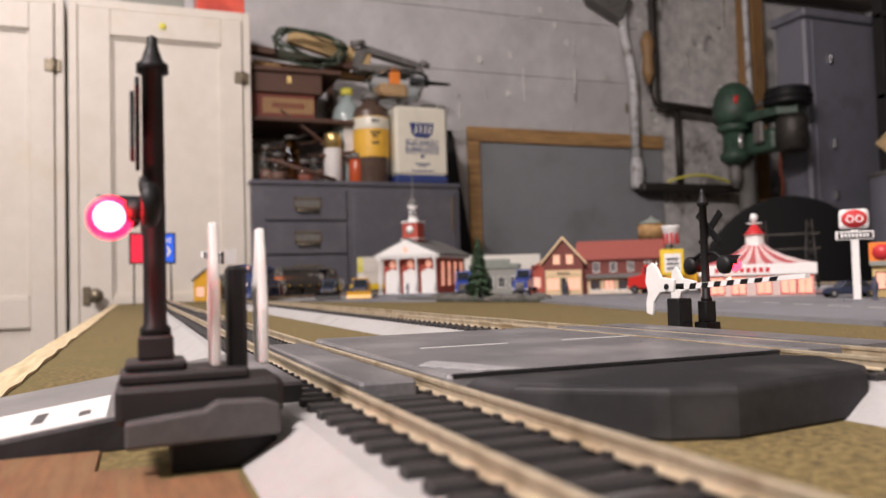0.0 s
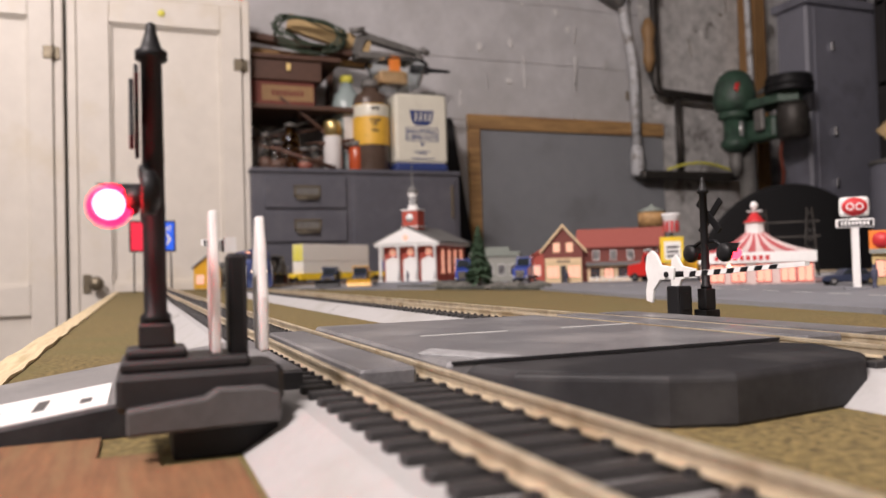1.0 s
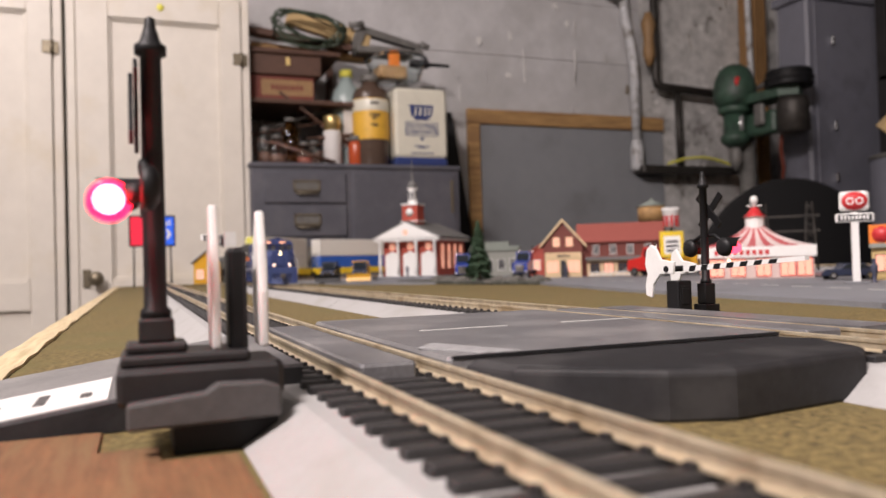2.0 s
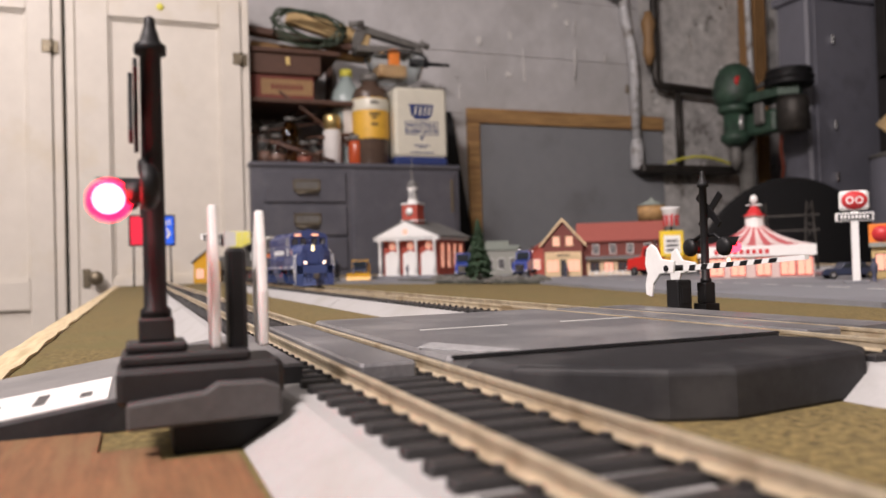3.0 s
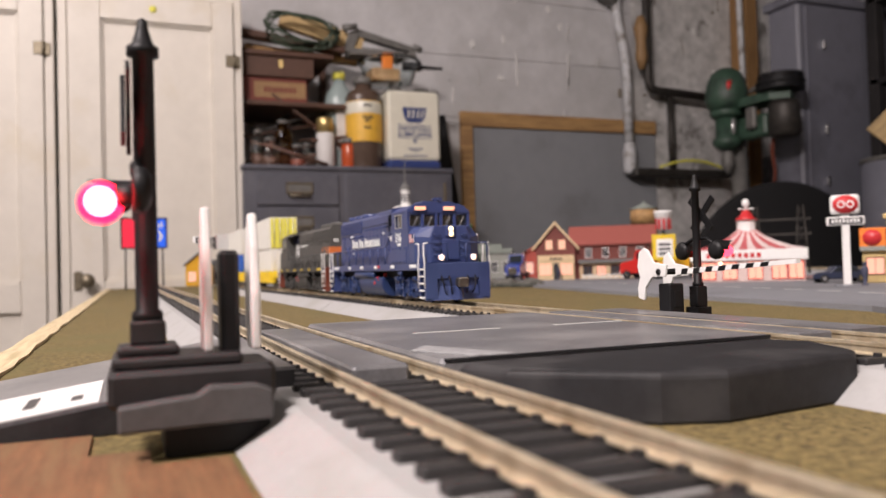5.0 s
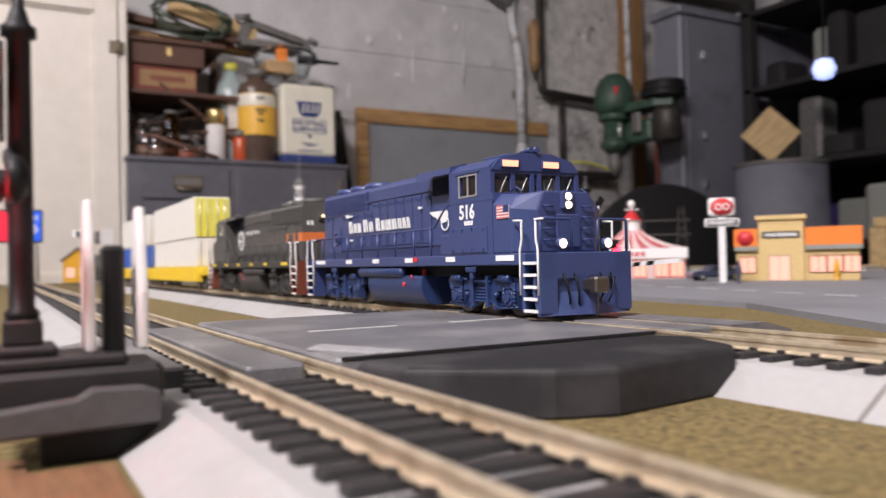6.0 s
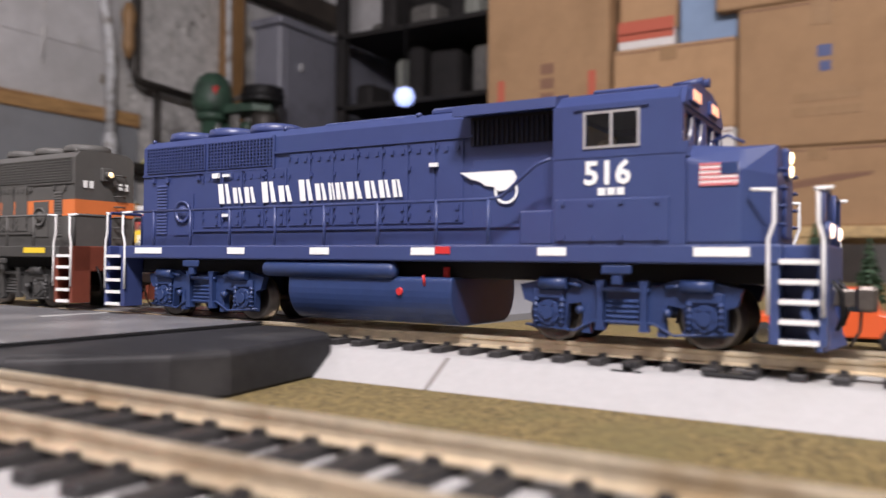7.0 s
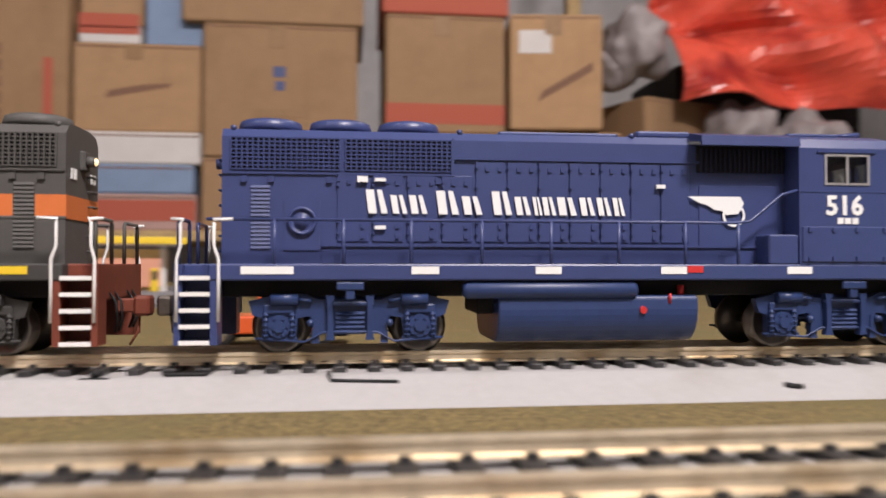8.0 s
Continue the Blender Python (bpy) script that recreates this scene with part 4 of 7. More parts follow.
def crossing_signal(name, label, m, lit, low):
    g = thing(name, label, "crossing signal")
    g.matrix_basis = m
    near = low < -12
    if near:
        part("base", Shape().box(-8.6, 8, -19, 6, -10.6, -4.8, .9), "base_shaded", g, "dark plastic base")
        part("base_plate", Shape().box(-7, 7, -14, 5.4, -4.8, -3.0, .5), "base_shaded", g)
        part("mast_foot", Shape().box(-4.6, 4.6, -4.6, 4.6, -3.0, -1.4, .5).box(-2.7, 2.7, -2.7, 2.7, -1.4, 2.4, .4), "base_shaded", g, "stepped mast foot")
        part("ledge", Shape().prism([(-18, -13.2), (-18, -8.6), (-15.5, -7.6), (-8.5, -7.4), (-6.5, -8.6), (4.6, -9.6), (4.6, -13.6)], -11.8, -8.7, "x"), "base_grey", g, "stepped grey ledge along the base", bevel=.5)
        part("foot", Shape().box(-8, 5.5, -18, -2, low, -10.6, .3), "black", g, "dark plinth block")
    else:
        part("base", Shape().box(-8.6, 8, -19, 6, -6.4, -3.6, .6), "black", g, "flat dark plastic base")
        part("base_plate", Shape().box(-5, 5, -5, 5, -3.6, -1.6, .3), "black", g)
        part("mast_foot", Shape().box(-3.4, 3.4, -3.4, 3.4, -1.6, 1.4, .3).box(-2.4, 2.4, -2.4, 2.4, 1.4, 9.2, .3), "black", g, "stepped mast foot")
        part("foot", Shape().box(-8, 5.5, -18, -2, low, -6.4, .3), "black", g, "dark plinth block")
    z0 = 2.4 if near else 9.2
    r = 1.0 if near else .85
    mast = Shape().lathe([(2.4 * r, z0), (2.4 * r, z0 + 1.2), (1.8 * r, z0 + 1.8), (1.65 * r, 45), (2.5 * r, 45.2), (2.5 * r, 46.6), (1.7 * r, 47.2), (.9, 49.8), (.8, 51), (0, 51.6)], (0, 0, 0), 20)
    part("mast", mast, "black", g)
    for a in (45, -45):  # crossbuck boards, facing the road
        c, s_ = math.cos(radians(a)), math.sin(radians(a))
        v = []
        for y in (2.0, 2.7):
            for (u, w) in ((-8.2, -1.3), (8.2, -1.3), (8.2, 1.3), (-8.2, 1.3)):
                v.append((u * c - w * s_, y + (.8 if a > 0 else 0), 36.5 + u * s_ + w * c))
        part("crossbuck_board", Shape().add(v, [(0, 1, 2, 3), (4, 7, 6, 5), (0, 4, 5, 1), (1, 5, 6, 2), (2, 6, 7, 3), (3, 7, 4, 0)]), "black", g)
    part("lamp_bar", Shape().tube([(-9, .8, 24.4), (-4, 1.6, 27), (4, 1.6, 27), (9, .8, 24.4)], .7, 8), "black", g)
    for x in (-9.4, 9.4):
        lamp = part("lamp_housing", Shape().lathe([(0, -1.6), (1.9, -1.4), (3.3, -.6), (3.5, 0), (3.5, 1.2), (2.9, 1.4), (2.7, 1.0), (0, 1.0)], (x, .6, 22.6), 24, "y"), "black", g, "round black lamp housing")
        n = 12
        vv = []
        for i in range(n + 1):
            th = math.pi * i / n
            for r in (3.3, 3.45):
                for y in (1.6, 9.0 - 5.2 * abs(math.cos(th))):
                    vv.append((x + r * math.cos(th), y, 22.6 + r * math.sin(th)))
        ff = []
        for i in range(n):
            a, b = i * 4, i * 4 + 4
            ff += [(a, a + 1, b + 1, b), (a + 2, b + 2, b + 3, a + 3), (a + 1, a + 3, b + 3, b + 1), (a, b, b + 2, a + 2)]
        ff += [(0, 2, 3, 1), (n * 4, n * 4 + 1, n * 4 + 3, n * 4 + 2)]
        on = x * lit > 0
        if on and near:
            def ball(r, cx):
                return Shape().lathe([(0, -r)] + [(r * math.cos(radians(q)), r * math.sin(radians(q))) for q in range(-75, 76, 15)] + [(0, r)], (cx, 6.4, 20.7), 24, "y")
            # glowing red ball, shifted away from the camera, paints the bulb's halo
            part("lens", ball(3.3, x + 1.6), "red_lens", lamp, "red halo ball behind the bulb")
            part("lamp_bulb", ball(2.2, x - 1.0), "red_led", lamp, "glowing red bulb")
            part("lamp_neck", Shape().cyl((x + .6, 1.0, 22.0), (x + .6, 4.2, 21.4), 1.6, 14), "black", lamp)
            continue
        part("lamp_hood", Shape().add(vv, ff), "black", lamp)
        part("lens", Shape().lathe([(0, 1.6), (1.2, 1.8), (1.7, 2.6), (2.1, 3.8), (2.2, 5.0), (2.1, 6.2), (1.6, 7.2), (.8, 7.8), (0, 8.0)], (x, .4, 22.2), 20, "y"), "red_led_dim" if on else "red_dark", lamp, "glowing red lens" if on else "dark red lens")
    if near:
        gm = part("gate_motor", Shape().box(-3.2, 3.2, -14.2, -11.2, -4.8, 13.4, .7), "black", g, "slim black gate motor")
        part("counterweight", Shape().prism([(-4, -3), (3, -3), (4.4, 4), (4.2, 10), (2.4, 16), (.6, 20.6), (-1.6, 20.6), (-3.4, 14), (-4.6, 6)], -9.8, -8.4, "y"), "white_paint", g, "white counterweight blade", bevel=.4)
        part("counterweight", Shape().prism([(-4, -3), (3, -3), (4.4, 4), (4.2, 10), (2.4, 15), (.6, 19.6), (-1.6, 19.6), (-3.4, 14), (-4.6, 6)], -17.4, -16.0, "y"), "white_paint", g, "white counterweight blade", bevel=.4)
    else:
        gm = part("gate_motor", Shape().box(-3.4, 3.4, -15.8, -9.2, -3.6, 10.6, .5), "black", g, "black gate motor box")
        part("motor_door", Shape().box(3.4, 3.7, -14.9, -10.1, 0, 8.8, .2).box(3.7, 4.0, -14.1, -10.9, 2, 7.8, .1), "black", gm)
        pad = Shape().prism([(-13, 5), (-9.5, 4.2), (-8.4, 9), (-4.2, 13), (3.4, 13.2), (4.2, 17.6), (-3.5, 18.6), (-6.2, 22.6), (-9, 24.2), (-12, 22.6), (-13.2, 17), (-11.8, 13), (-13.2, 9)], -17.8, -16.7, "y")
        part("counterweight", pad, "white_paint", g, "white counterweight plate", bevel=.3)
        pad2 = Shape().prism([(-10, 6), (-7, 6.6), (-4.2, 12.8), (4.2, 13.4), (4.2, 16.8), (-3.4, 18), (-6.8, 22.4), (-9.4, 21), (-10.4, 15)], -8.3, -7.2, "y")
        part("counterweight", pad2, "white_paint", g, "white counterweight plate", bevel=.3)
    if not near:
        part("pivot", Shape().cyl((0, -18.4, 15), (0, -6.6, 15), 1.1, 10), "black", g)
    arm = part("gate_arm", Shape().prism([(4, 13.8), (4, 16.4), (10, 16.2), (60, 18.6), (60, 17.2), (10, 14.2)], -13.4, -11.6, "y"), "white_paint", g, "white gate arm with black bands")
    for k in range(7):
        x = 7 + k * 6.4
        z = 13.7 + (x - 10) * .064
        part("band", Shape().prism([(x, z + .4), (x + 3.2, z + .6), (x + 4.0, z + 2.7 - k * .12), (x + .8, z + 2.5 - k * .12)], -13.55, -11.45, "y"), "black", arm)
    return g


# dark base tone lowered further to paint the shadow that falls on it
M["base_shaded"] = mat("shaded_plastic_base", (0.017, 0.015, 0.016), 0.5, grain=0.3, scale=300)
M["red_dark"] = mat("dark_red_lens", (0.16, 0.008, 0.01), 0.2)
crossing_signal("crossing_signal", "black crossing signal with a striped gate arm beside the far track", mm(-238, 48, -1), 1, -9)
crossing_signal("crossing_signal", "black crossing signal with a glowing red lamp beside the near ramp", mm(-135, -149, 8.4, 0, 0, 180), -1, -18.4)


# ---- the town ----
def street():
    g = thing("street", "grey card street of the model town with a dashed line", "street", kind="structure")
    out = [(-154, 112), (-280, 190), (-570, 238), (-900, 318), (-1150, 180), (-1390, 120), (-1490, 400), (-1330, 800), (-700, 840), (-100, 840), (-120, 400)]
    part("street_sheet", Shape().prism(out, -10.2, -7.0, "z"), "street", g, "grey card street sheet")
    for i in range(18):
        t = i / 17
        x, y = -1000 + t * 760, 410 - t * 150 + 30 * math.sin(t * 3)
        part("dash", Shape().box(-11, 11, -1.1, 1.1, -7, -6.75), "marking", g, m=mm(x, y, 0, 0, 0, -11))


street()


def window(name, parent, x, z, w, h, y, glow, frame="white_paint", d=1.0):
    """A framed window on a wall face that looks along -y."""
    wi = part(name, Shape().box(x - w / 2 - 1, x + w / 2 + 1, y - d, y, z - 1, z).box(x - w / 2 - 1, x + w / 2 + 1, y - d, y, z + h, z + h + 1).box(x - w / 2 - 1, x - w / 2, y - d, y, z, z + h).box(x + w / 2, x + w / 2 + 1, y - d, y, z, z + h).box(x - .3, x + .3, y - d * .8, y, z, z + h), frame, parent)
    part("pane", Shape().box(x - w / 2, x + w / 2, y - .4, y - .1, z, z + h), glow, wi)
    return wi


M.update({
    # restaurant wall and stripe colours carry the pinkish glow that lies on them
    "pale_pink": mat("pink_tinted_wall", (0.66, 0.52, 0.48), 0.6, grain=0.06, scale=200),
    "stripe_red": mat("muted_red_stripe", (0.48, 0.10, 0.11), 0.5, grain=0.05, scale=300),
    "stripe_pale": mat("pink_tinted_stripe", (0.68, 0.56, 0.54), 0.5, grain=0.05, scale=300),
    "brick_red": mat("model_red_brick", (0.42, 0.075, 0.05), 0.7, grain=0.15, scale=500, stain=(0.33, 0.06, 0.045), stain_scale=60),
    "maroon": mat("maroon_siding", (0.17, 0.045, 0.035), 0.7, grain=0.12, scale=300),
    "roof_red": mat("red_shingle_roof", (0.31, 0.085, 0.068), 0.8, grain=0.18, scale=700, bump=0.0003),
    "roof_grey": mat("grey_shingle_roof", (0.15, 0.15, 0.145), 0.85, grain=0.2, scale=700, bump=0.0003),
    "cream_wall": mat("cream_model_wall", (0.66, 0.50, 0.30), 0.7, grain=0.08, scale=300),
    "stone_grey": mat("grey_model_wall", (0.27, 0.28, 0.25), 0.75, grain=0.12, scale=300),
    "pale_green": mat("pale_green_roof", (0.22, 0.25, 0.22), 0.8, grain=0.1, scale=200),
    "window_lit": mat("lit_window", (0.75, 0.40, 0.30), 0.4, emit=0.55, emit_colour=(1.0, 0.45, 0.30)),
    "window_dark": mat("dark_window", (0.05, 0.05, 0.055), 0.15),
    "orange": mat("orange_plastic", (0.80, 0.22, 0.03), 0.45, grain=0.05, scale=200),
    "sand": mat("sand_yellow_wall", (0.62, 0.46, 0.20), 0.65, grain=0.08, scale=300),
    "sign_red": mat("sign_red", (0.55, 0.03, 0.035), 0.4),
    "pine_needles": mat("dark_pine_foliage", (0.045, 0.085, 0.045), 0.9, grain=0.5, scale=600),
    "bark": mat("bark_brown", (0.10, 0.06, 0.035), 0.9, grain=0.3, scale=400),
    "rock": mat("grey_rock", (0.13, 0.125, 0.11), 0.9, grain=0.5, scale=220, bump=0.001),
    "truck_blue": mat("truck_blue", (0.02, 0.05, 0.30), 0.3, coat=0.4),
    "truck_red": mat("truck_red", (0.55, 0.025, 0.02), 0.3, coat=0.4),
    "truck_orange": mat("truck_orange", (0.62, 0.10, 0.025), 0.35, coat=0.4),
    "truck_dark": mat("truck_dark_blue", (0.02, 0.028, 0.06), 0.3, coat=0.4),
    "truck_yellow": mat("truck_yellow", (0.72, 0.38, 0.02), 0.35, coat=0.3),
    "purple": mat("purple_car", (0.12, 0.08, 0.32), 0.3, coat=0.5),
    "chrome": mat("chrome", (0.7, 0.7, 0.7), 0.15, 1.0),
    "glass_dark": mat("tinted_vehicle_glass", (0.02, 0.025, 0.03), 0.08),
    "screen_blue": mat("lit_blue_panel", (0.02, 0.10, 0.6), 0.4, emit=0.5, emit_colour=(0.02, 0.12, 0.8)),
    "screen_red": mat("lit_red_panel", (0.6, 0.02, 0.05), 0.4, emit=0.5, emit_colour=(0.9, 0.02, 0.06)),
    "lamp_warm": mat("warm_glow", (1.0, 0.7, 0.45), 0.4, emit=9.0, emit_colour=(1.0, 0.55, 0.32)),
    "figure": mat("painted_figure", (0.05, 0.055, 0.09), 0.7),
    "tyre": mat("tyre_rubber", (0.015, 0.015, 0.015), 0.8),
})


def church():
    g = thing("church", "white columned brick church with a tall steeple and red banners", "church", -1416, 275, -7, 46)
    W, D = 128, 138
    part("floor_slab", Shape().box(-4, W + 4, -22, D + 2, 0, 5, .6), "street", g, "grey stepped plinth")
    body = part("wall", Shape().box(8, W - 8, 6, D, 5, 70), "brick_red", g, "red brick walls")
    part("front_wall", Shape().box(8, W - 8, 4.6, 6, 5, 70), "brick_red", body)
    for i in range(4):
        x = 8 + i * 37
        c = part("column", Shape().box(x - 3.6, x + 3.6, -14, -7, 5, 8, .4).lathe([(3.1, 8), (3.0, 30), (2.6, 65), (3.4, 66), (3.4, 68)], (x, -10.5, 0), 16).box(x - 3.8, x + 3.8, -14.4, -6.8, 68, 70, .3), "white_paint", g, "white round column")
    for i in range(3):
        x = 26.5 + i * 37
        dr = part("door", Shape().box(x - 15, x + 15, 3.4, 4.6, 5, 45).prism([(x - 15, 45), (x + 15, 45), (x, 52)], 3.4, 4.6, "y"), "white_paint", g, "tall white panelled door")
        for k in (-6, 6):
            part("panel", Shape().box(x + k - 4, x + k + 4, 2.9, 3.4, 9, 26, .3).box(x + k - 4, x + k + 4, 2.9, 3.4, 29, 43, .3), "white_paint", dr)
        part("round_window", Shape().lathe([(0, 0), (4.6, 0), (5.6, .9), (6.6, .9), (6.6, -.2), (0, -.2)], (x, 3.8, 60), 20, "y"), "window_lit", g, "round lit window")
    part("entablature", Shape().box(-2, W + 2, -15, D + 2, 70, 75, .5), "white_paint", g, "white cornice")
    part("pediment", Shape().prism([(-3, 75.2), (W + 3, 75.2), (W / 2, 104.5)], -16.8, -6, "y"), "white_paint", g, "white triangular pediment")
    part("rosette", Shape().lathe([(0, 0), (5, 0), (5, -.9), (3, -.9), (3, -.4), (0, -.4)], (W / 2, -16.8, 86), 16, "y"), "window_lit", g)
    part("roof", Shape().prism([(-6, 75), (W + 6, 75), (W + 6, 77), (W / 2, 108), (-6, 77)], -16, D + 4, "y"), "roof_grey", g, "grey shingle roof")
    den = Shape()
    for i in range(30):
        den.box(i * 4.4, i * 4.4 + 2, -16.2, -15, 72.0, 74.0)
    part("dentils", den, "white_paint", g, kind="stuff")
    for k in range(4):
        y = 24 + k * 31
        for x0, sgn in ((W - 8, 1), (8, -1)):
            ww = part("side_window", Shape().box(x0, x0 + 1.2 * sgn, y - 6, y + 6, 18, 58).lathe([(0, 0), (6, 0), (6, 1.2 * sgn), (0, 1.2 * sgn)], (x0, y, 58), 18, "x"), "window_lit", g, "tall arched window")
    cx, cy = W / 2, 20
    tw = part("tower", Shape().box(cx - 15.5, cx + 15.5, cy - 15.5, cy + 15.5, 92, 138, .4), "brick_red", g, "square brick tower")
    part("clock", Shape().lathe([(0, 0), (7, 0), (7.6, -.8), (0, -.8)], (cx, cy - 15.5, 124), 20, "y"), "white_paint", tw, "white clock face")
    part("cornice", Shape().box(cx - 18.5, cx + 18.5, cy - 18.5, cy + 18.5, 106, 108, .4).box(cx - 17, cx + 17, cy - 17, cy + 17, 137, 140, .4), "white_paint", tw)
    part("lantern", Shape().lathe([(11, 139), (11, 143), (9, 144), (8.6, 168), (10, 169), (10, 171)], (cx, cy, 0), 8, smooth=False), "white_paint", g, "white eight-sided lantern")
    for k in range(8):
        a = radians(22.5 + k * 45)
        part("opening", Shape().box(-1.9, 1.9, -.4, .4, 148, 164), "window_dark", g, m=mm(cx + 8.2 * math.cos(a), cy + 8.2 * math.sin(a), 0, 0, 0, math.degrees(a) + 90))
    part("dome", Shape().lathe([(10.2, 171), (9.6, 175), (6.5, 180), (2.8, 183), (2.0, 186), (1.2, 192), (.7, 226), (0, 232)], (cx, cy, 0), 16), "roof_grey", g, "grey dome with a thin spire")


church()


def bakery():
    g = thing("shop_house", "maroon shop house with cream shopfronts and a red shingle roof", "building", -1076, 440, -7, 57)
    a = part("wall", Shape().box(0, 60, 0, 70, 0, 50).prism([(0, 50), (60, 50), (30, 84)], 0, 70, "y"), "maroon", g, "maroon gable front")
    part("shopfront", Shape().box(2, 58, -2.4, 0, 0, 38, .4), "cream_wall", a, "cream shopfront")
    for x in (14, 46):
        window("shop_window", g, x, 8, 17, 17, -2.4, "window_lit", "cream_wall")
    part("door", Shape().box(26, 34, -3.0, -2.4, 0, 26), "window_dark", g)
    part("shop_sign", Shape().box(8, 52, -3.2, -2.4, 30, 36), "cream_wall", g, "cream name board")
    s = Shape()
    for k in range(5):
        s.box(21 + k * 4, 23.8 + k * 4, -3.5, -3.2, 31.2, 34.8)
    part("sign_lettering", s, "window_dark", g)
    for x in (20, 40):
        window("upper_window", g, x, 48, 9, 13, 0, "window_lit", "cream_wall")
    part("roof", Shape().prism([(-5, 46), (30, 86), (65, 46), (65, 49), (30, 90), (-5, 49)], -4, 72, "y"), "roof_red", g, "red shingle roof with pale bargeboards")
    part("bargeboard", Shape().prism([(-6, 45), (30, 86), (66, 45), (66, 49.5), (30, 91), (-6, 49.5)], -5, -4, "y"), "cream_wall", g)
    w = part("wing", Shape().box(60, 180, 12, 66, 0, 54), "maroon", g, "long maroon wing")
    part("shopfront", Shape().box(66, 176, 9.6, 12, 0, 26, .4), "cream_wall", w)
    for i in range(5):
        window("shop_window", g, 78 + i * 21, 6, 13, 14, 9.6, "window_lit" if i % 2 else "window_dark", "maroon")
    for i in range(4):
        window("upper_window", g, 80 + i * 26, 34, 8, 13, 12, "window_dark", "white_paint")
    part("awning", Shape().prism([(12, 30), (12, 28), (2, 24.5), (2, 26)], 64, 178, "x"), "roof_grey", g)
    part("roof", Shape().prism([(7, 52), (39, 80), (71, 52), (71, 55), (39, 83), (7, 55)], 50, 184, "x"), "roof_red", g, "long red shingle roof")
    fn = Shape()
    for i in range(9):
        fn.box(70 + i * 10, 71 + i * 10, -6, -5, 0, 9)
    fn.box(70, 151, -6, -5, 5, 6.4).box(70, 151, -6, -5, 1.6, 3)
    part("picket_fence", fn, "white_paint", g, "white picket fence")


bakery()


def striped_restaurant():
    g = thing("restaurant", "white and red restaurant with a striped tent roof and cupola", "building", -694, 502, -7, 47)
    g.matrix_basis = g.matrix_basis @ Matrix.Diagonal((.92, .92, 1, 1))
    W, D = 62, 46
    part("wall", Shape().box(-W, W, -D, D, 0, 26, .5), "pale_pink", g, "pale walls tinted pink for the glow, with lit windows")
    part("fascia", Shape().box(-W - 3, W + 3, -D - 3, D + 3, 23, 35, .5), "white_paint", g, "white sign band")
    s = Shape()
    for i in range(9):
        s.box(-46 + i * 7, -41.6 + i * 7, -D - 3.4, -D - 3, 26, 31)
    part("sign_lettering", s, "sign_red", g)
    for x in (-44, -20, 8, 34, 52):
        window("shop_window", g, x, 3, 15, 18, -D, "window_lit", "sign_red")
    for k, y in enumerate((-26, 0, 26)):
        part("side_window", Shape().box(W, W + .8, y - 9, y + 9, 3, 21), "window_lit", g)
        part("side_window", Shape().box(-W - .8, -W, y - 9, y + 9, 3, 21), "window_lit", g)
    n = 40
    for k in range(n):  # swept tent roof in stripes
        a0, a1 = 2 * math.pi * k / n, 2 * math.pi * (k + 1) / n
        prof = [(66, 35), (50, 38.5), (34, 44), (22, 50.5), (13, 57), (11, 59)]
        def pt(a, r, z):
            q = 1 / max(abs(math.cos(a)), abs(math.sin(a)))
            q = q if r > 30 else 1 + (q - 1) * max(0, (r - 13) / 17)
            return (r * math.cos(a) * q * .95, r * math.sin(a) * q * .74, z)
        v = [pt(a, r, z) for r, z in prof for a in (a0, a1)] + [pt(a, r, z - 2) for r, z in prof for a in (a0, a1)]
        m_ = len(prof) * 2
        f = [(i * 2, i * 2 + 1, i * 2 + 3, i * 2 + 2) for i in range(len(prof) - 1)] + [(m_ + i * 2, m_ + i * 2 + 2, m_ + i * 2 + 3, m_ + i * 2 + 1) for i in range(len(prof) - 1)]
        f += [(i * 2, i * 2 + 2, m_ + i * 2 + 2, m_ + i * 2) for i in range(len(prof) - 1)] + [(i * 2 + 1, m_ + i * 2 + 1, m_ + i * 2 + 3, i * 2 + 3) for i in range(len(prof) - 1)]
        f += [(0, m_, m_ + 1, 1)]
        part("roof_stripe", Shape().add(v, f), "stripe_red" if k % 2 else "stripe_pale", g)
    part("cupola", Shape().lathe([(11, 56), (11, 68), (13, 69)], (0, 0, 0), 10, smooth=False), "white_paint", g, "white cupola")
    part("cupola_roof", Shape().lathe([(14, 68.6), (9, 72), (5, 78), (3, 80), (0, 80)], (0, 0, 0), 10), "sign_red", g, "red cupola roof")
    part("weathervane", Shape().lathe([(1.2, 80), (1.2, 83), (4.2, 85), (4.6, 89), (3, 92), (0, 93)], (0, 0, 0), 12).box(-9, 9, -.7, .7, 81, 82.2), "white_paint", g, "small white top ornament")
    part("entrance_lamp", Shape().lathe([(0, -1.6), (1.6, 0), (0, 1.6)], (-30, -D - 4, 20), 10), "lamp_warm", g, "small glowing lamp")


striped_restaurant()


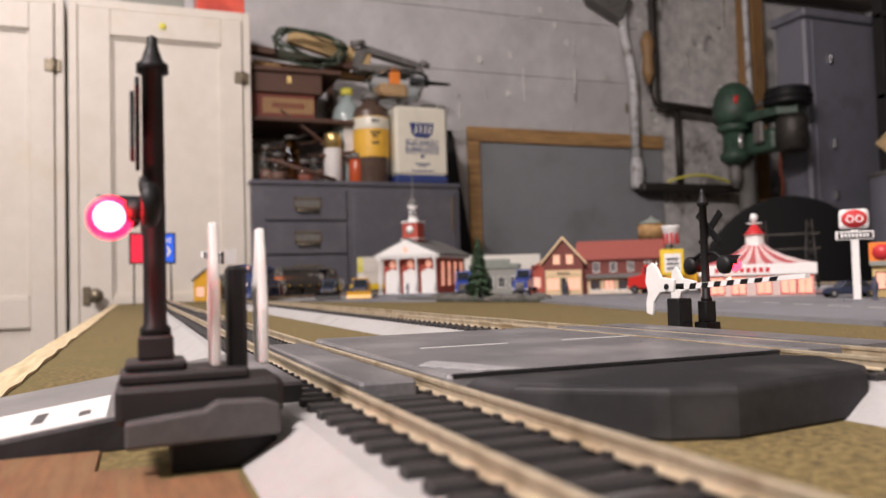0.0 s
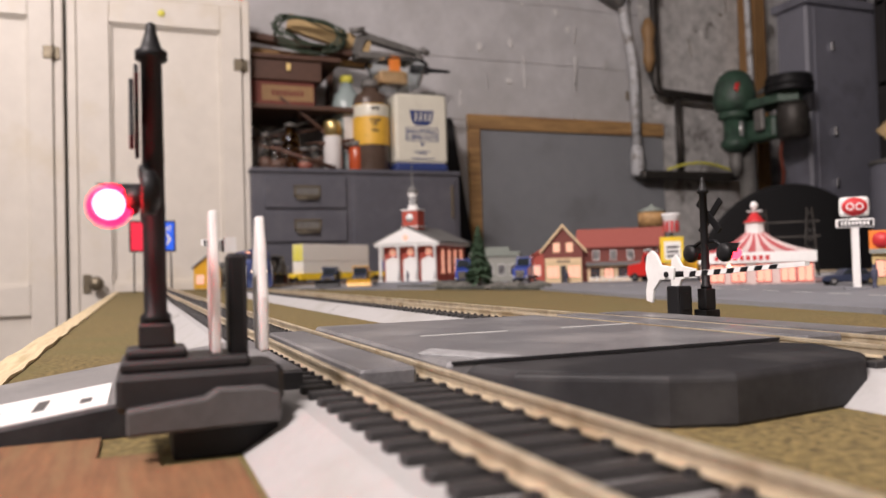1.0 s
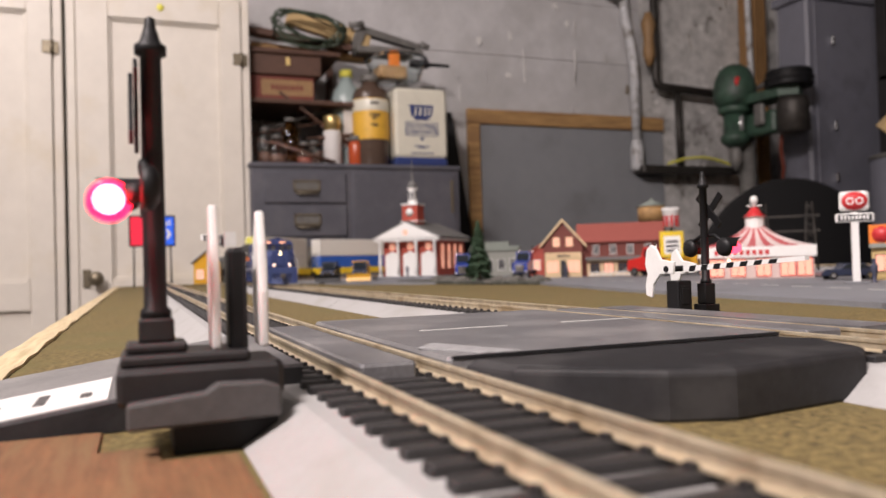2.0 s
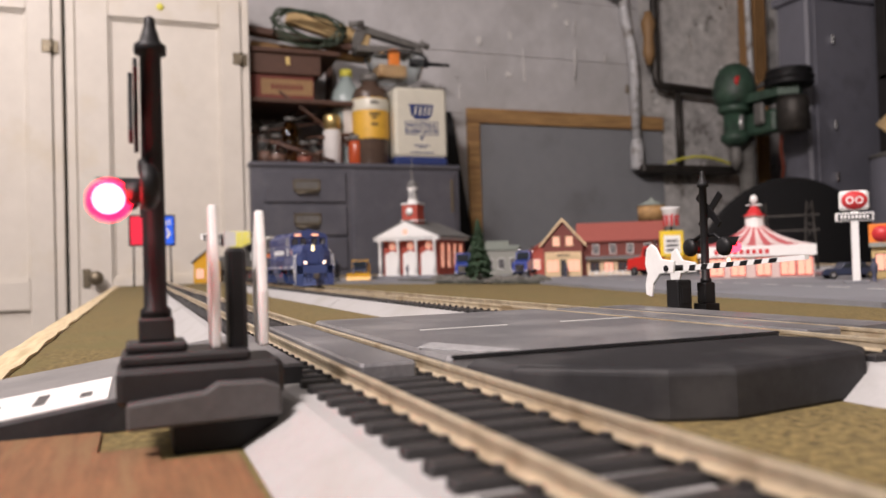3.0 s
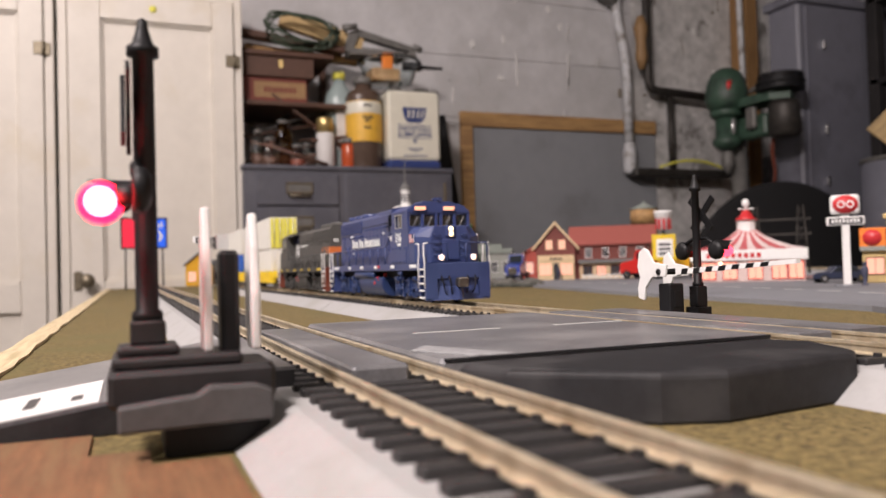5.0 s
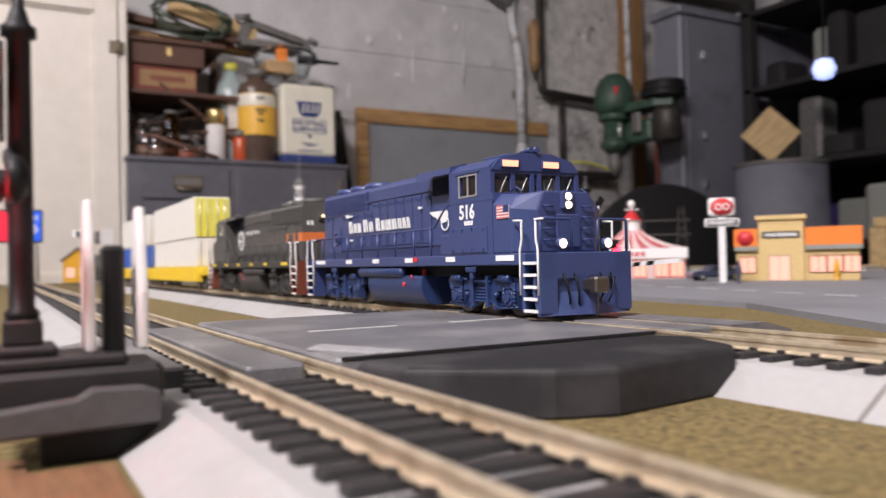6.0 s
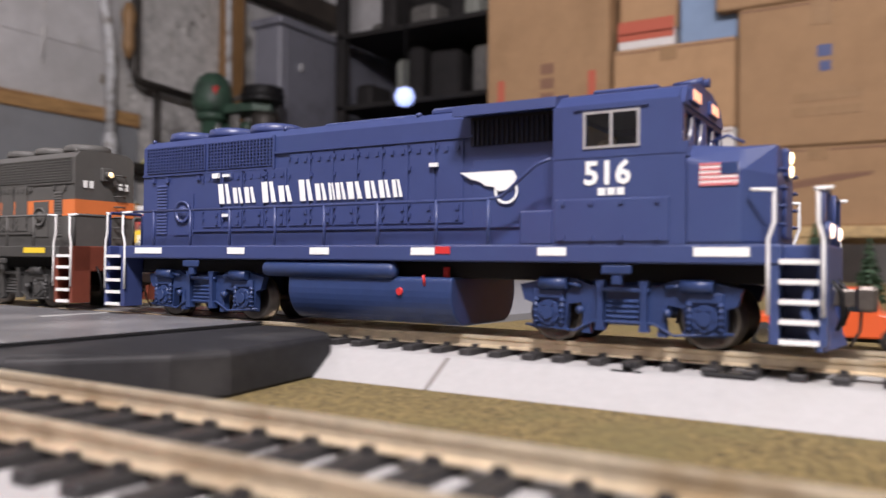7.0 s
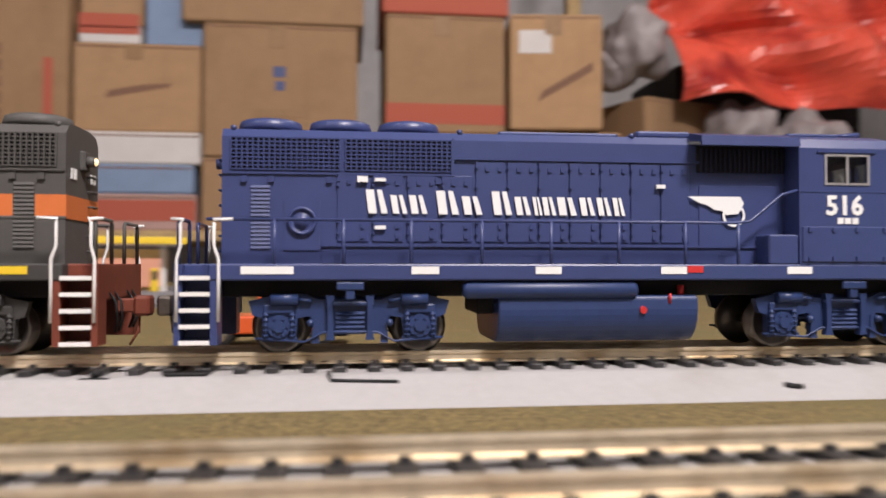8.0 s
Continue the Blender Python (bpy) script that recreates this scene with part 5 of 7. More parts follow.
def pole_sign(name, label, x, y, rz, kind_):
    g = thing(name, label, "sign", x, y, -7, rz)
    if kind_ == "bucket":
        part("pole", Shape().cyl((0, 0, 0), (0, 0, 70), 1.6, 10), "black", g)
        part("sign_panel", Shape().box(-15, 15, -2, 2, 26, 60, .5), "yellow", g, "yellow sign panel")
        part("sign_face", Shape().box(-10, 11, -2.4, -2, 30, 54), "white_paint", g)
        s = Shape()
        for k in range(3):
            s.box(-7, 8, -2.7, -2.4, 33 + k * 6, 36 + k * 6)
        part("sign_lettering", s, "window_dark", g)
        b = part("bucket", Shape().lathe([(8, 66), (11.5, 88), (12.2, 89), (12.2, 91), (0, 91)], (0, 0, 0), 20), "white_paint", g, "white bucket with red stripes")
        for k in range(10):
            a = k * 36
            part("stripe", Shape().prism([(-1.4, 66.5), (1.4, 66.5), (2.0, 88), (-2.0, 88)], -.3, .3, "y"), "sign_red", b, m=mm(9.9 * math.sin(radians(a)), -9.9 * math.cos(radians(a)), 0, 0, 0, a) @ mm(0, 0, 0, 0, 0, 0))
    else:
        part("footing", Shape().box(-9, 9, -7, 7, 0, 1.6, .4), "street", g)
        part("pole", Shape().box(-2.8, 2.8, -2.6, 2.6, 1, 58, .5), "white_paint", g, "square white post")
        part("sign_board", Shape().box(-14, 14, -3.2, 3.2, 50, 57, .8), "white_paint", g, "white board with a dark strip")
        part("sign_strip", Shape().box(-12.4, 12.4, -3.5, -3.2, 51, 56), "window_dark", g)
        s = Shape()
        for k in range(8):
            s.box(-10.5 + k * 2.7, -8.8 + k * 2.7, -3.8, -3.5, 52, 55)
        part("sign_lettering", s, "white_paint", g)
        part("sign_backing", Shape().box(-11, 11, -3, 3, 59, 75, 2.2), "white_paint", g, "white sign backing", bevel=.5)
        v = Shape().lathe([(0, -.5), (8, -.5), (8, 0), (0, 0)], (0, 0, 0), 28, "y")
        part("red_emblem", Shape().lathe([(0, -.6), (7.4, -.6), (7.4, 0), (0, 0)], (0, -3, 67), 28, "y"), "sign_red", g, "red lens-shaped emblem", m=Matrix.Diagonal((1.28, 1, 1, 1)))
        part("emblem_strokes", Shape().lathe([(2.0, -.2), (3.0, -.2), (3.0, 0), (2.0, 0), (2.0, -.2)], (-3.2, -3.7, 67), 18, "y", False).lathe([(2.0, -.2), (3.0, -.2), (3.0, 0), (2.0, 0), (2.0, -.2)], (3.6, -3.7, 67), 18, "y", False), "white_paint", g)
    return g


pole_sign("pole_sign", "tall roadside sign with a yellow panel and striped bucket", -850, 508, 57, "bucket")
pole_sign("pole_sign", "white post sign with a red oval emblem on the street", -469, 394, 48, "oval")


def sand_restaurant():
    g = thing("restaurant", "sand-yellow fast food restaurant with orange sign panels", "building", -524, 462, -7, 35)
    g.matrix_basis = g.matrix_basis @ Matrix.Diagonal((.85, .85, .8, 1))
    part("wall", Shape().box(12, 136, 0, 90, 0, 48, .5), "sand", g, "sand-yellow walls")
    tw = part("tower", Shape().box(36, 82, -6, 60, 0, 74, .5), "sand", g)
    part("cornice", Shape().box(33, 85, -9, 63, 72, 77, .5), "sand", tw)
    for a, b in ((10, 35), (83, 139)):
        part("orange_panel", Shape().box(a, b, -4, 6, 41, 62, .5), "orange", g, "glossy orange fascia")
        part("ledge", Shape().box(a, b, -5, 0, 36, 41, .4), "stone_grey", g)
    part("emblem", Shape().lathe([(0, -.6), (9, -.6), (9, 0), (0, 0)], (22, -4, 51), 26, "y"), "sign_red", g, "red oval emblem")
    part("sign_strip", Shape().box(40, 78, -6.6, -6, 50, 58), "window_dark", g)
    s = Shape()
    for k in range(9):
        s.box(43 + k * 3.7, 45.4 + k * 3.7, -6.9, -6.6, 52, 56)
    part("sign_lettering", s, "white_paint", g)
    for x in (24, 96, 112, 128):
        window("shop_window", g, x, 10, 16, 18, 0, "window_lit", "maroon")
    window("door", g, 57, 1, 20, 28, -6, "window_lit", "stone_grey")


sand_restaurant()


def small_house(name, label, x, y, rz, w, d, h, wall, roof, rise, lit="window_lit", flat=False):
    g = thing(name, label, "building", x, y, -7, rz)
    part("wall", Shape().box(0, w, 0, d, 0, h, .4), wall, g)
    if flat:
        part("roof", Shape().box(-3, w + 3, -3, d + 3, h, h + rise, .5).box(w * .2, w * .8, 4, d - 4, h + rise, h + rise * 2, .4), roof, g)
    else:
        part("roof", Shape().prism([(-4, h - 2), (w / 2, h + rise), (w + 4, h - 2), (w + 4, h + 1), (w / 2, h + rise + 3), (-4, h + 1)], -4, d + 4, "y"), roof, g)
        part("gable", Shape().prism([(0, h), (w, h), (w / 2, h + rise)], .5, d - .5, "y"), wall, g)
    n = max(2, int(w / 20))
    for i in range(n):
        window("window", g, w * (i + .5) / n, h * .25, w / n * .5, h * .4, 0, lit)
    part("chimney", Shape().box(w * .7, w * .7 + 5, d * .5, d * .5 + 5, h, h + rise + 9, .3), "brick_red", g)
    return g


small_house("shop_house", "small red brick shop with a pale sign", -1232, 500, -7 + 64, 62, 50, 42, "brick_red", "brick_red", 20)
small_house("station_building", "grey green station building with a flat roof", -1392, 455, 62, 92, 50, 48, "stone_grey", "pale_green", 9, "window_dark", True)
small_house("house", "orange and yellow toy house far down the line", -1640, -45, 80, 50, 60, 42, "truck_yellow", "roof_grey", 22, "window_lit")
small_house("long_shed", "low grey shed behind the orange house", -1720, 10, 84, 90, 60, 44, "stone_grey", "roof_grey", 10, "window_dark", True)


def water_tank():
    g = thing("water_tank", "round wooden water tank with a conical roof behind the shops", "water tank", -1150, 700, -10)
    lift = 28
    for dx in (-14, 14):
        for dy in (-14, 14):
            part("leg", Shape().box(dx - 2, dx + 2, dy - 2, dy + 2, 0, 66 + lift), "bark", g)
    part("tub", Shape().lathe([(24, 66), (24, 92), (0, 92)], (0, 0, lift), 24), "pine", g, "wooden tub")
    part("roof", Shape().lathe([(25.5, 92), (26, 93), (4, 102), (0, 108)], (0, 0, lift), 24), "pale_green", g)


water_tank()


def conifer(name, label, x, y, z, h, seed, dense=1.0):
    rng = random.Random(seed)
    g = thing(name, label, "tree", x, y, z)
    part("trunk", Shape().cyl((0, 0, 0), (0, 0, h * .95), h * .022, 8, h * .004), "bark", g)
    s = Shape()
    n = int(330 * dense)
    for i in range(n):
        t = rng.random() ** .8
        zz = h * (.08 + .9 * t)
        r = h * .25 * (1 - t) ** .85 * (0.55 + .5 * rng.random()) + h * .012
        a = rng.random() * 2 * math.pi
        c, si = math.cos(a), math.sin(a)
        w = h * .030 * (1.2 - .5 * t)
        d = h * .035 * (1.3 - t)
        base_r = r * rng.uniform(.05, .5)
        p0 = (base_r * c, base_r * si, zz + d * .5)
        p1 = (r * c - si * w, r * si + c * w, zz - d + rng.uniform(-1, 1) * .01 * h)
        p2 = (r * c * 1.12, r * si * 1.12, zz - d * 1.3)
        p3 = (r * c + si * w, r * si - c * w, zz - d + rng.uniform(-1, 1) * .01 * h)
        p4 = (r * .7 * c, r * .7 * si, zz - d * 1.9)
        s.add([p0, p1, p2, p3, p4], [(0, 1, 2), (0, 2, 3), (4, 2, 1), (4, 3, 2), (0, 4, 1), (0, 3, 4)])
    part("crown", s, "pine_needles", g, "dark green bristly crown", kind="stuff")
    return g


conifer("pine_tree", "dark green model pine beside the rocks", -985, 288, -9, 88, 3, 1.4)
conifer("pine_tree", "dark green model pine near the street corner", -60, 520, -10, 62, 5, .8)
conifer("pine_tree", "dark green model pine near the street corner", -20, 470, -10, 48, 8, .8)


M["dark_stone"] = mat("dark_stony_ground", (0.055, 0.058, 0.048), 0.9, grain=0.5, scale=120, bump=0.001, stain=(0.11, 0.11, 0.095), stain_scale=60)


def rocks():
    rng = random.Random(11)
    for i in range(26):
        x, y = -1090 + rng.random() * 210, 0
        y = 262 + (x + 1090) * .16 + rng.uniform(-16, 30)
        r = rng.uniform(6, 16)
        bm = bmesh.new()
        bmesh.ops.create_icosphere(bm, subdivisions=2, radius=r * K)
        for v in bm.verts:
            v.co *= 1 + .35 * noise.noise(v.co * 160 + Vector((i, 0, 0)))
            v.co.z *= .55
        me = bpy.data.meshes.new("rock")
        bm.to_mesh(me)
        bm.free()
        me.materials.append(M["rock"])
        ob = new("rock", me)
        ob.matrix_basis = mm(x, y, -8.5 + r * .1, 0, 0, rng.random() * 360)
        tagged(ob, "small grey rock on the grass by the pine", "rock", "rocks round the pine")
    solo("rock_bed", Shape().prism([(-1190, 235), (-1080, 232), (-930, 268), (-830, 305), (-880, 330), (-1000, 335), (-1140, 290)], -10.1, -5.2, "z"), "dark_stone", "flat dark stony ground patch under the pine", "ground", kind="structure", bevel=1.5)


rocks()


def vehicle(name, label, x, y, rz, col, style, z=-7):
    g = thing(name, label, "truck" if style != "car" else "car", x, y, z, rz)
    L, W, H = {"dump": (86, 30, 34), "semi": (78, 30, 42), "car": (54, 21, 16), "pickup": (60, 22, 21)}[style]
    wr = {"dump": 6.2, "semi": 6.2, "car": 4, "pickup": 4.6}[style]
    part("chassis", Shape().box(2, L - 2, -W * .32, W * .32, wr * .8, wr * 1.5, .4), "black", g)
    if style == "car":
        body = part("body", Shape().prism([(0, 4), (1, 8), (5, 9.5), (16, 10), (22, 15.5), (38, 15.5), (45, 10), (53, 9), (54, 4)], -W / 2, W / 2, "y"), col, g, bevel=.7)
        part("window", Shape().prism([(18, 10.4), (23, 14.8), (37, 14.8), (43, 10.4)], -W / 2 - .1, W / 2 + .1, "y"), "glass_dark", body)
    elif style == "pickup":
        body = part("body", Shape().prism([(0, 5), (0, 11), (24, 11.6), (26, 20), (40, 20), (44, 12.4), (59, 11.6), (60, 5)], -W / 2, W / 2, "y"), col, g, bevel=.7)
        part("window", Shape().prism([(27.4, 13), (28, 19), (39, 19), (42, 13)], -W / 2 - .1, W / 2 + .1, "y"), "glass_dark", body)
    else:
        hood = L - 26
        body = part("cab", Shape().prism([(hood - 22, 8), (hood - 22, H * .96), (hood - 4, H), (hood + 1, H * .66), (L - 2, H * .56), (L, 8)], -W * .4, W * .4, "y"), col, g, "painted truck cab", bevel=.9)
        part("windscreen", Shape().prism([(hood - 3, H * .96), (hood + 1.6, H * .68), (hood + 1.2, H * .66), (hood - 3.6, H * .95)], -W * .34, W * .34, "y"), "glass_dark", body)
        part("side_window", Shape().box(hood - 16, hood - 5, -W * .41, W * .41, H * .66, H * .9), "glass_dark", body)
        part("grille", Shape().box(L, L + .8, -W * .24, W * .24, 9, H * .5, .2), "chrome", body)
        if style == "dump":
            part("dump_bed", Shape().box(2, hood - 24, -W * .5, W * .5, 13, H * .86, .8).box(hood - 24, hood - 8, -W * .48, W * .48, H * .92, H * 1.04, .5), "truck_yellow" if "yellow" in label else col, g, "dump bed")
            pl = Shape()
            for i in range(9):
                pass
            part("plow_blade", Shape().prism([(L + 3, 1), (L + 7, 1), (L + 5.2, 7), (L + 7, 13), (L + 4.6, 13), (L + 3, 7)], -W * .68, W * .68, "y"), "truck_yellow" if "yellow" in label else "black", g, "curved snow plow blade")
        else:
            for sd in (-1, 1):
                part("exhaust_stack", Shape().cyl((hood - 24, sd * W * .36, 12), (hood - 24, sd * W * .36, H * 1.2), 1.2, 8), "chrome", g)
            part("fifth_wheel", Shape().box(6, 26, -8, 8, wr * 1.5, wr * 1.5 + 3, .4), "black", g)
    for yy in (-W * .36, W * .36):
        part("headlamp", Shape().cyl((L - .6, yy, 10 if style != "car" else 6.6), (L + .5, yy, 10 if style != "car" else 6.6), 1.5, 10), "white_paint", body)
    for fx in ((.16, .30, .82) if style in ("dump", "semi") else (.2, .8)):
        for sd in (-1, 1):
            wq = part("wheel", Shape().lathe([(0, -1.8), (wr * .9, -1.8), (wr, -1.2), (wr, 1.2), (wr * .9, 1.8), (0, 1.8)], (L * fx, sd * W * .42, wr), 18, "y"), "tyre", g)
            part("rim", Shape().cyl((L * fx, sd * (W * .42 + 1.7), wr), (L * fx, sd * (W * .42 + 2.1), wr), wr * .5, 12), "chrome", wq)
    return g


vehicle("plow_truck", "dark blue dump truck with a black plow blade by the church", -1383, 178, -20, "truck_dark", "dump")
vehicle("plow_truck", "dark dump truck with a yellow bed and yellow plow blade", -1379, 232, -20, "truck_dark", "dump")
vehicle("tractor_truck", "blue tractor truck parked by the church", -1264, 384, -25, "truck_blue", "semi")
vehicle("tractor_truck", "blue tractor truck parked at the brick shop", -1180, 470, -40, "truck_blue", "semi")
vehicle("tractor_truck", "red tractor truck parked at the shop house", -905, 560, 200, "truck_red", "semi")
vehicle("parked_car", "dark car parked beside the post sign", -560, 450, 60, "truck_dark", "car")
vehicle("parked_car", "purple car parked on the street", -300, 520, 30, "purple", "car")
vehicle("pickup_truck", "orange pickup truck standing on the street", -46, 108, 0, "truck_orange", "pickup", -10)
vehicle("pickup_truck", "red orange pickup truck with lit windows at the filling station", -215, 560, -75, "truck_orange", "pickup")
vehicle("tractor_truck", "yellow tractor truck parked by the striped sign", -850, 590, 215, "truck_yellow", "semi")


def figure(x, y, z, col, h=20):
    s = Shape().lathe([(2.6, 0), (2.4, .6), (1.6, 1), (1.9, 6), (2.6, 9), (2.9, 14), (1.4, 16), (1.0, 16.4), (1.7, 17.4), (1.6, 19), (0, 20)], (0, 0, 0), 8)
    solo("figurine", s, col, "tiny painted standing figurine on the street", "figurine", x, y, z, group="figurines of the town")


figure(-1325, 300, -2, "figure")
figure(-1405, 245, -7, "figure")
figure(-1046, 462, -7, "truck_dark")
figure(-474, 420, -7, "figure")
figure(-440, 510, -7, "truck_yellow")


def filling_station():
    g = thing("filling_station", "filling station with a yellow canopy and warm lit shop", "building", -330, 590, -7, 20)
    part("shop", Shape().box(0, 170, 40, 110, 0, 44, .5), "sand", g)
    part("shop_front", Shape().box(6, 164, 39.4, 40, 4, 34), "window_lit", g, "warm lit shop windows")
    can = part("canopy", Shape().box(60, 180, -34, 30, 48, 55, .6), "yellow", g, "yellow canopy")
    part("canopy_soffit", Shape().box(63, 177, -31, 27, 47.4, 48), "white_paint", can)
    for x in (80, 160):
        part("post", Shape().box(x - 2, x + 2, -4, 0, 0, 48), "white_paint", g)
        pu = part("fuel_pump", Shape().box(x - 12, x - 5, -6, 2, 0, 24, .6), "yellow", g, "yellow fuel pump")
        part("pump_face", Shape().box(x - 11, x - 6, -6.3, -6, 12, 21), "window_dark", pu)
    for x in (95, 128):
        part("lamp", Shape().lathe([(0, -3), (3.4, -2), (3.4, 0), (0, 0)], (x, -20, 24), 12), "lamp_warm", g, "bright warm lamp")
    part("lamp_post", Shape().cyl((95, -20, 0), (95, -20, 24), .8, 8).cyl((128, -20, 0), (128, -20, 24), .8, 8), "black", g)
    pl = part("price_sign", Shape().box(20, 50, -30, -24, 20, 50, 1), "yellow", g, "yellow price sign")
    part("sign_post", Shape().box(32, 38, -29, -25, 0, 20), "white_paint", pl)


filling_station()


# ---- along the west wall: lockers, steel cabinet and clutter ----
M.update({
    "can_cream": mat("cream_tin", (0.66, 0.64, 0.54), 0.35, grain=0.05, scale=40, stain=(0.45, 0.42, 0.34), stain_scale=14, stain_cut=(0.6, 0.8)),
    "can_blue": mat("dark_blue_print", (0.025, 0.045, 0.16), 0.4),
    "varnish_yellow": mat("yellow_label", (0.72, 0.42, 0.05), 0.5, grain=0.1, scale=40),
    "brown_glass": mat("dark_brown_bottle", (0.09, 0.06, 0.045), 0.25, grain=0.2, scale=60),
    "gold": mat("gold_cap", (0.60, 0.46, 0.20), 0.3, 0.8),
    "box_wood": mat("dark_wooden_box", (0.085, 0.040, 0.025), 0.6, grain=0.3, scale=30, stretch=(8, 1, 8)),
    "cigar_red": mat("cigar_box_red", (0.16, 0.035, 0.022), 0.6, grain=0.15, scale=40),
    "cigar_tan": mat("cigar_box_label", (0.27, 0.16, 0.07), 0.6, grain=0.15, scale=60),
    "grey_iron": mat("grey_cast_iron", (0.16, 0.155, 0.145), 0.6, 0.3, grain=0.3, scale=60),
    "plank": mat("pale_plank", (0.48, 0.34, 0.16), 0.7, grain=0.3, scale=16, stretch=(8, 1, 8)),
    "wire_green": mat("green_wire", (0.05, 0.07, 0.045), 0.5),
    "teal_glass": mat("teal_plastic_jar", (0.30, 0.36, 0.35), 0.15, spec=0.7),
    "red_liquid": mat("orange_red_jar", (0.42, 0.07, 0.02), 0.25),
    "light_bulb": mat("pale_blue_glow", (0.8, 0.85, 1.0), 0.4, emit=1.3, emit_colour=(0.42, 0.50, 1.0)),
    # clutter tone taken down to near black to paint the corner's shade
    "dark_junk_shade": mat("dark_clutter_shade", (0.016, 0.014, 0.014), 0.8, grain=0.5, scale=12, vary=0.3),
    "bag_white": mat("crumpled_white_bag", (0.30, 0.27, 0.27), 0.5, grain=0.25, scale=14, bump=0.006),
    "pink_box": mat("faded_pink_carton", (0.42, 0.28, 0.25), 0.75, grain=0.08, scale=20),
    "blue_carton": mat("blue_grey_carton", (0.20, 0.28, 0.42), 0.7, grain=0.08, scale=20),
    "white_carton": mat("white_carton", (0.62, 0.60, 0.58), 0.7, grain=0.06, scale=20),
})


def locker(name, label, y0, y1, hinge_side):
    g = thing(name, label, "cupboard", -2050, 0, 0)
    z0, z1 = -900, 728
    part("carcass", Shape().box(-270, -4, y0 - 22, y1 + 22, z0, z1, 3), "cream", g, "cream painted carcass")
    st = Shape().box(-4, 12, y0 - 22, y0 - 2, z0, z1, 2).box(-4, 12, y1 + 2, y1 + 22, z0, z1, 2).box(-4, 12, y0 - 2, y1 + 2, 706, z1, 2)
    part("face_frame", st, "cream", g)
    d = part("door", Shape().box(-3.5, -1, y0, y1, -860, 704, 1), "cream", g, "cream door with recessed panels")
    for nm, a, b, c, e in (("stile", y0, y0 + 72, -860, 704), ("stile", y1 - 52, y1, -860, 704), ("rail", y0 + 72.3, y1 - 52.3, 640, 704), ("rail", y0 + 72.3, y1 - 52.3, -62, 6), ("rail", y0 + 72.3, y1 - 52.3, -860, -790)):
        part(nm, Shape().box(-1, 18, a, b, c, e, 2), "cream", d)
    part("panel", Shape().box(0, 5, y0 + 70, y1 - 50, 4, 642, 1), "cream", d)
    part("panel", Shape().box(0, 5, y0 + 70, y1 - 50, -792, -60, 1), "cream", d)
    bead = Shape()
    for a, b in ((y0 + 72, y0 + 78), (y1 - 58, y1 - 52)):
        bead.box(5, 11, a, b, 6, 640, 1.5)
    bead.box(5, 11, y0 + 72, y1 - 52, 634, 640, 1.5).box(5, 11, y0 + 72, y1 - 52, 6, 12, 1.5)
    part("bead", bead, "cream", d)
    yh = y1 if hinge_side > 0 else y0
    for z in (556, -500):
        h = part("hinge", Shape().box(18, 21, yh - 20, yh - 1, z - 15, z + 15, 2).box(12, 16, yh + 3, yh + 16, z - 15, z + 15, 2).cyl((20, yh + 1, z - 17), (20, yh + 1, z + 17), 4, 10), "hinge", d, "dull metal hinge")
    yl = y0 + 36 if hinge_side > 0 else y1 - 30
    part("latch", Shape().lathe([(9, 0), (9, 6), (6, 10), (6, 22), (15, 26), (17, 34), (12, 40), (0, 41)], (18, yl, 8), 18, "x").box(18, 22, yl - 30, yl - 12, -14, 30, 2), "hinge", d, "worn round knob with a latch plate")
    part("sticker", Shape().lathe([(0, 0), (9, 0), (9, .6), (0, .6)], (18, (y0 + y1) / 2, 672), 18, "x"), "yellow_lemon", d)
    return g


locker("cupboard", "tall cream painted cupboard with a panelled door and dull hinges", -276, 108, 1)
locker("cupboard", "tall cream painted cupboard with a panelled door beside another", -722, -328, 1)
solo("storage_box", Shape().box(-150, -20, -60, 60, 728.5, 800, 2), "red_plastic", "red box on top of the cream cupboard", "box", -2040, 60, 0)
solo("storage_box", Shape().box(-150, -20, -90, 60, 728.5, 790, 2), "stone_grey", "grey box on top of the cream cupboard", "box", -2040, -90, 0)


def steel_cabinet():
    g = thing("filing_cabinet", "grey steel filing cabinet with small drawers and brass label holders", "cabinet", -2000, 0, 0)
    part("body", Shape().box(-330, 0, 122, 690, -900, 284, 4), "cabinet", g)
    part("top", Shape().box(-334, 6, 118, 694, 278, 290, 3), "cabinet", g)
    z = 266
    for i in range(6):
        d = part("drawer", Shape().box(0, 7, 152, 366, z - 80, z, 3), "cabinet", g, "grey drawer front")
        part("label_holder", Shape().box(7, 10, 226, 296, z - 50, z - 45, 1).box(7, 10, 226, 296, z - 26, z - 21, 1).box(7, 10, 226, 231, z - 50, z - 21, 1).box(7, 10, 291, 296, z - 50, z - 21, 1), "hinge", d, "brass label holder")
        part("label_card", Shape().box(7, 8, 231, 291, z - 45, z - 26), "grey_iron", d)
        part("pull", Shape().tube([(7, 232, z - 52), (18, 236, z - 56), (18, 286, z - 56), (7, 290, z - 52)], 3.2, 8), "hinge", d)
        z -= 87
    part("door", Shape().box(0, 6, 382, 676, -880, 268, 3), "cabinet", g, "plain grey steel door")
    part("door_edge", Shape().box(6, 9, 660, 668, 160, 250, 1), "hinge", g)


steel_cabinet()


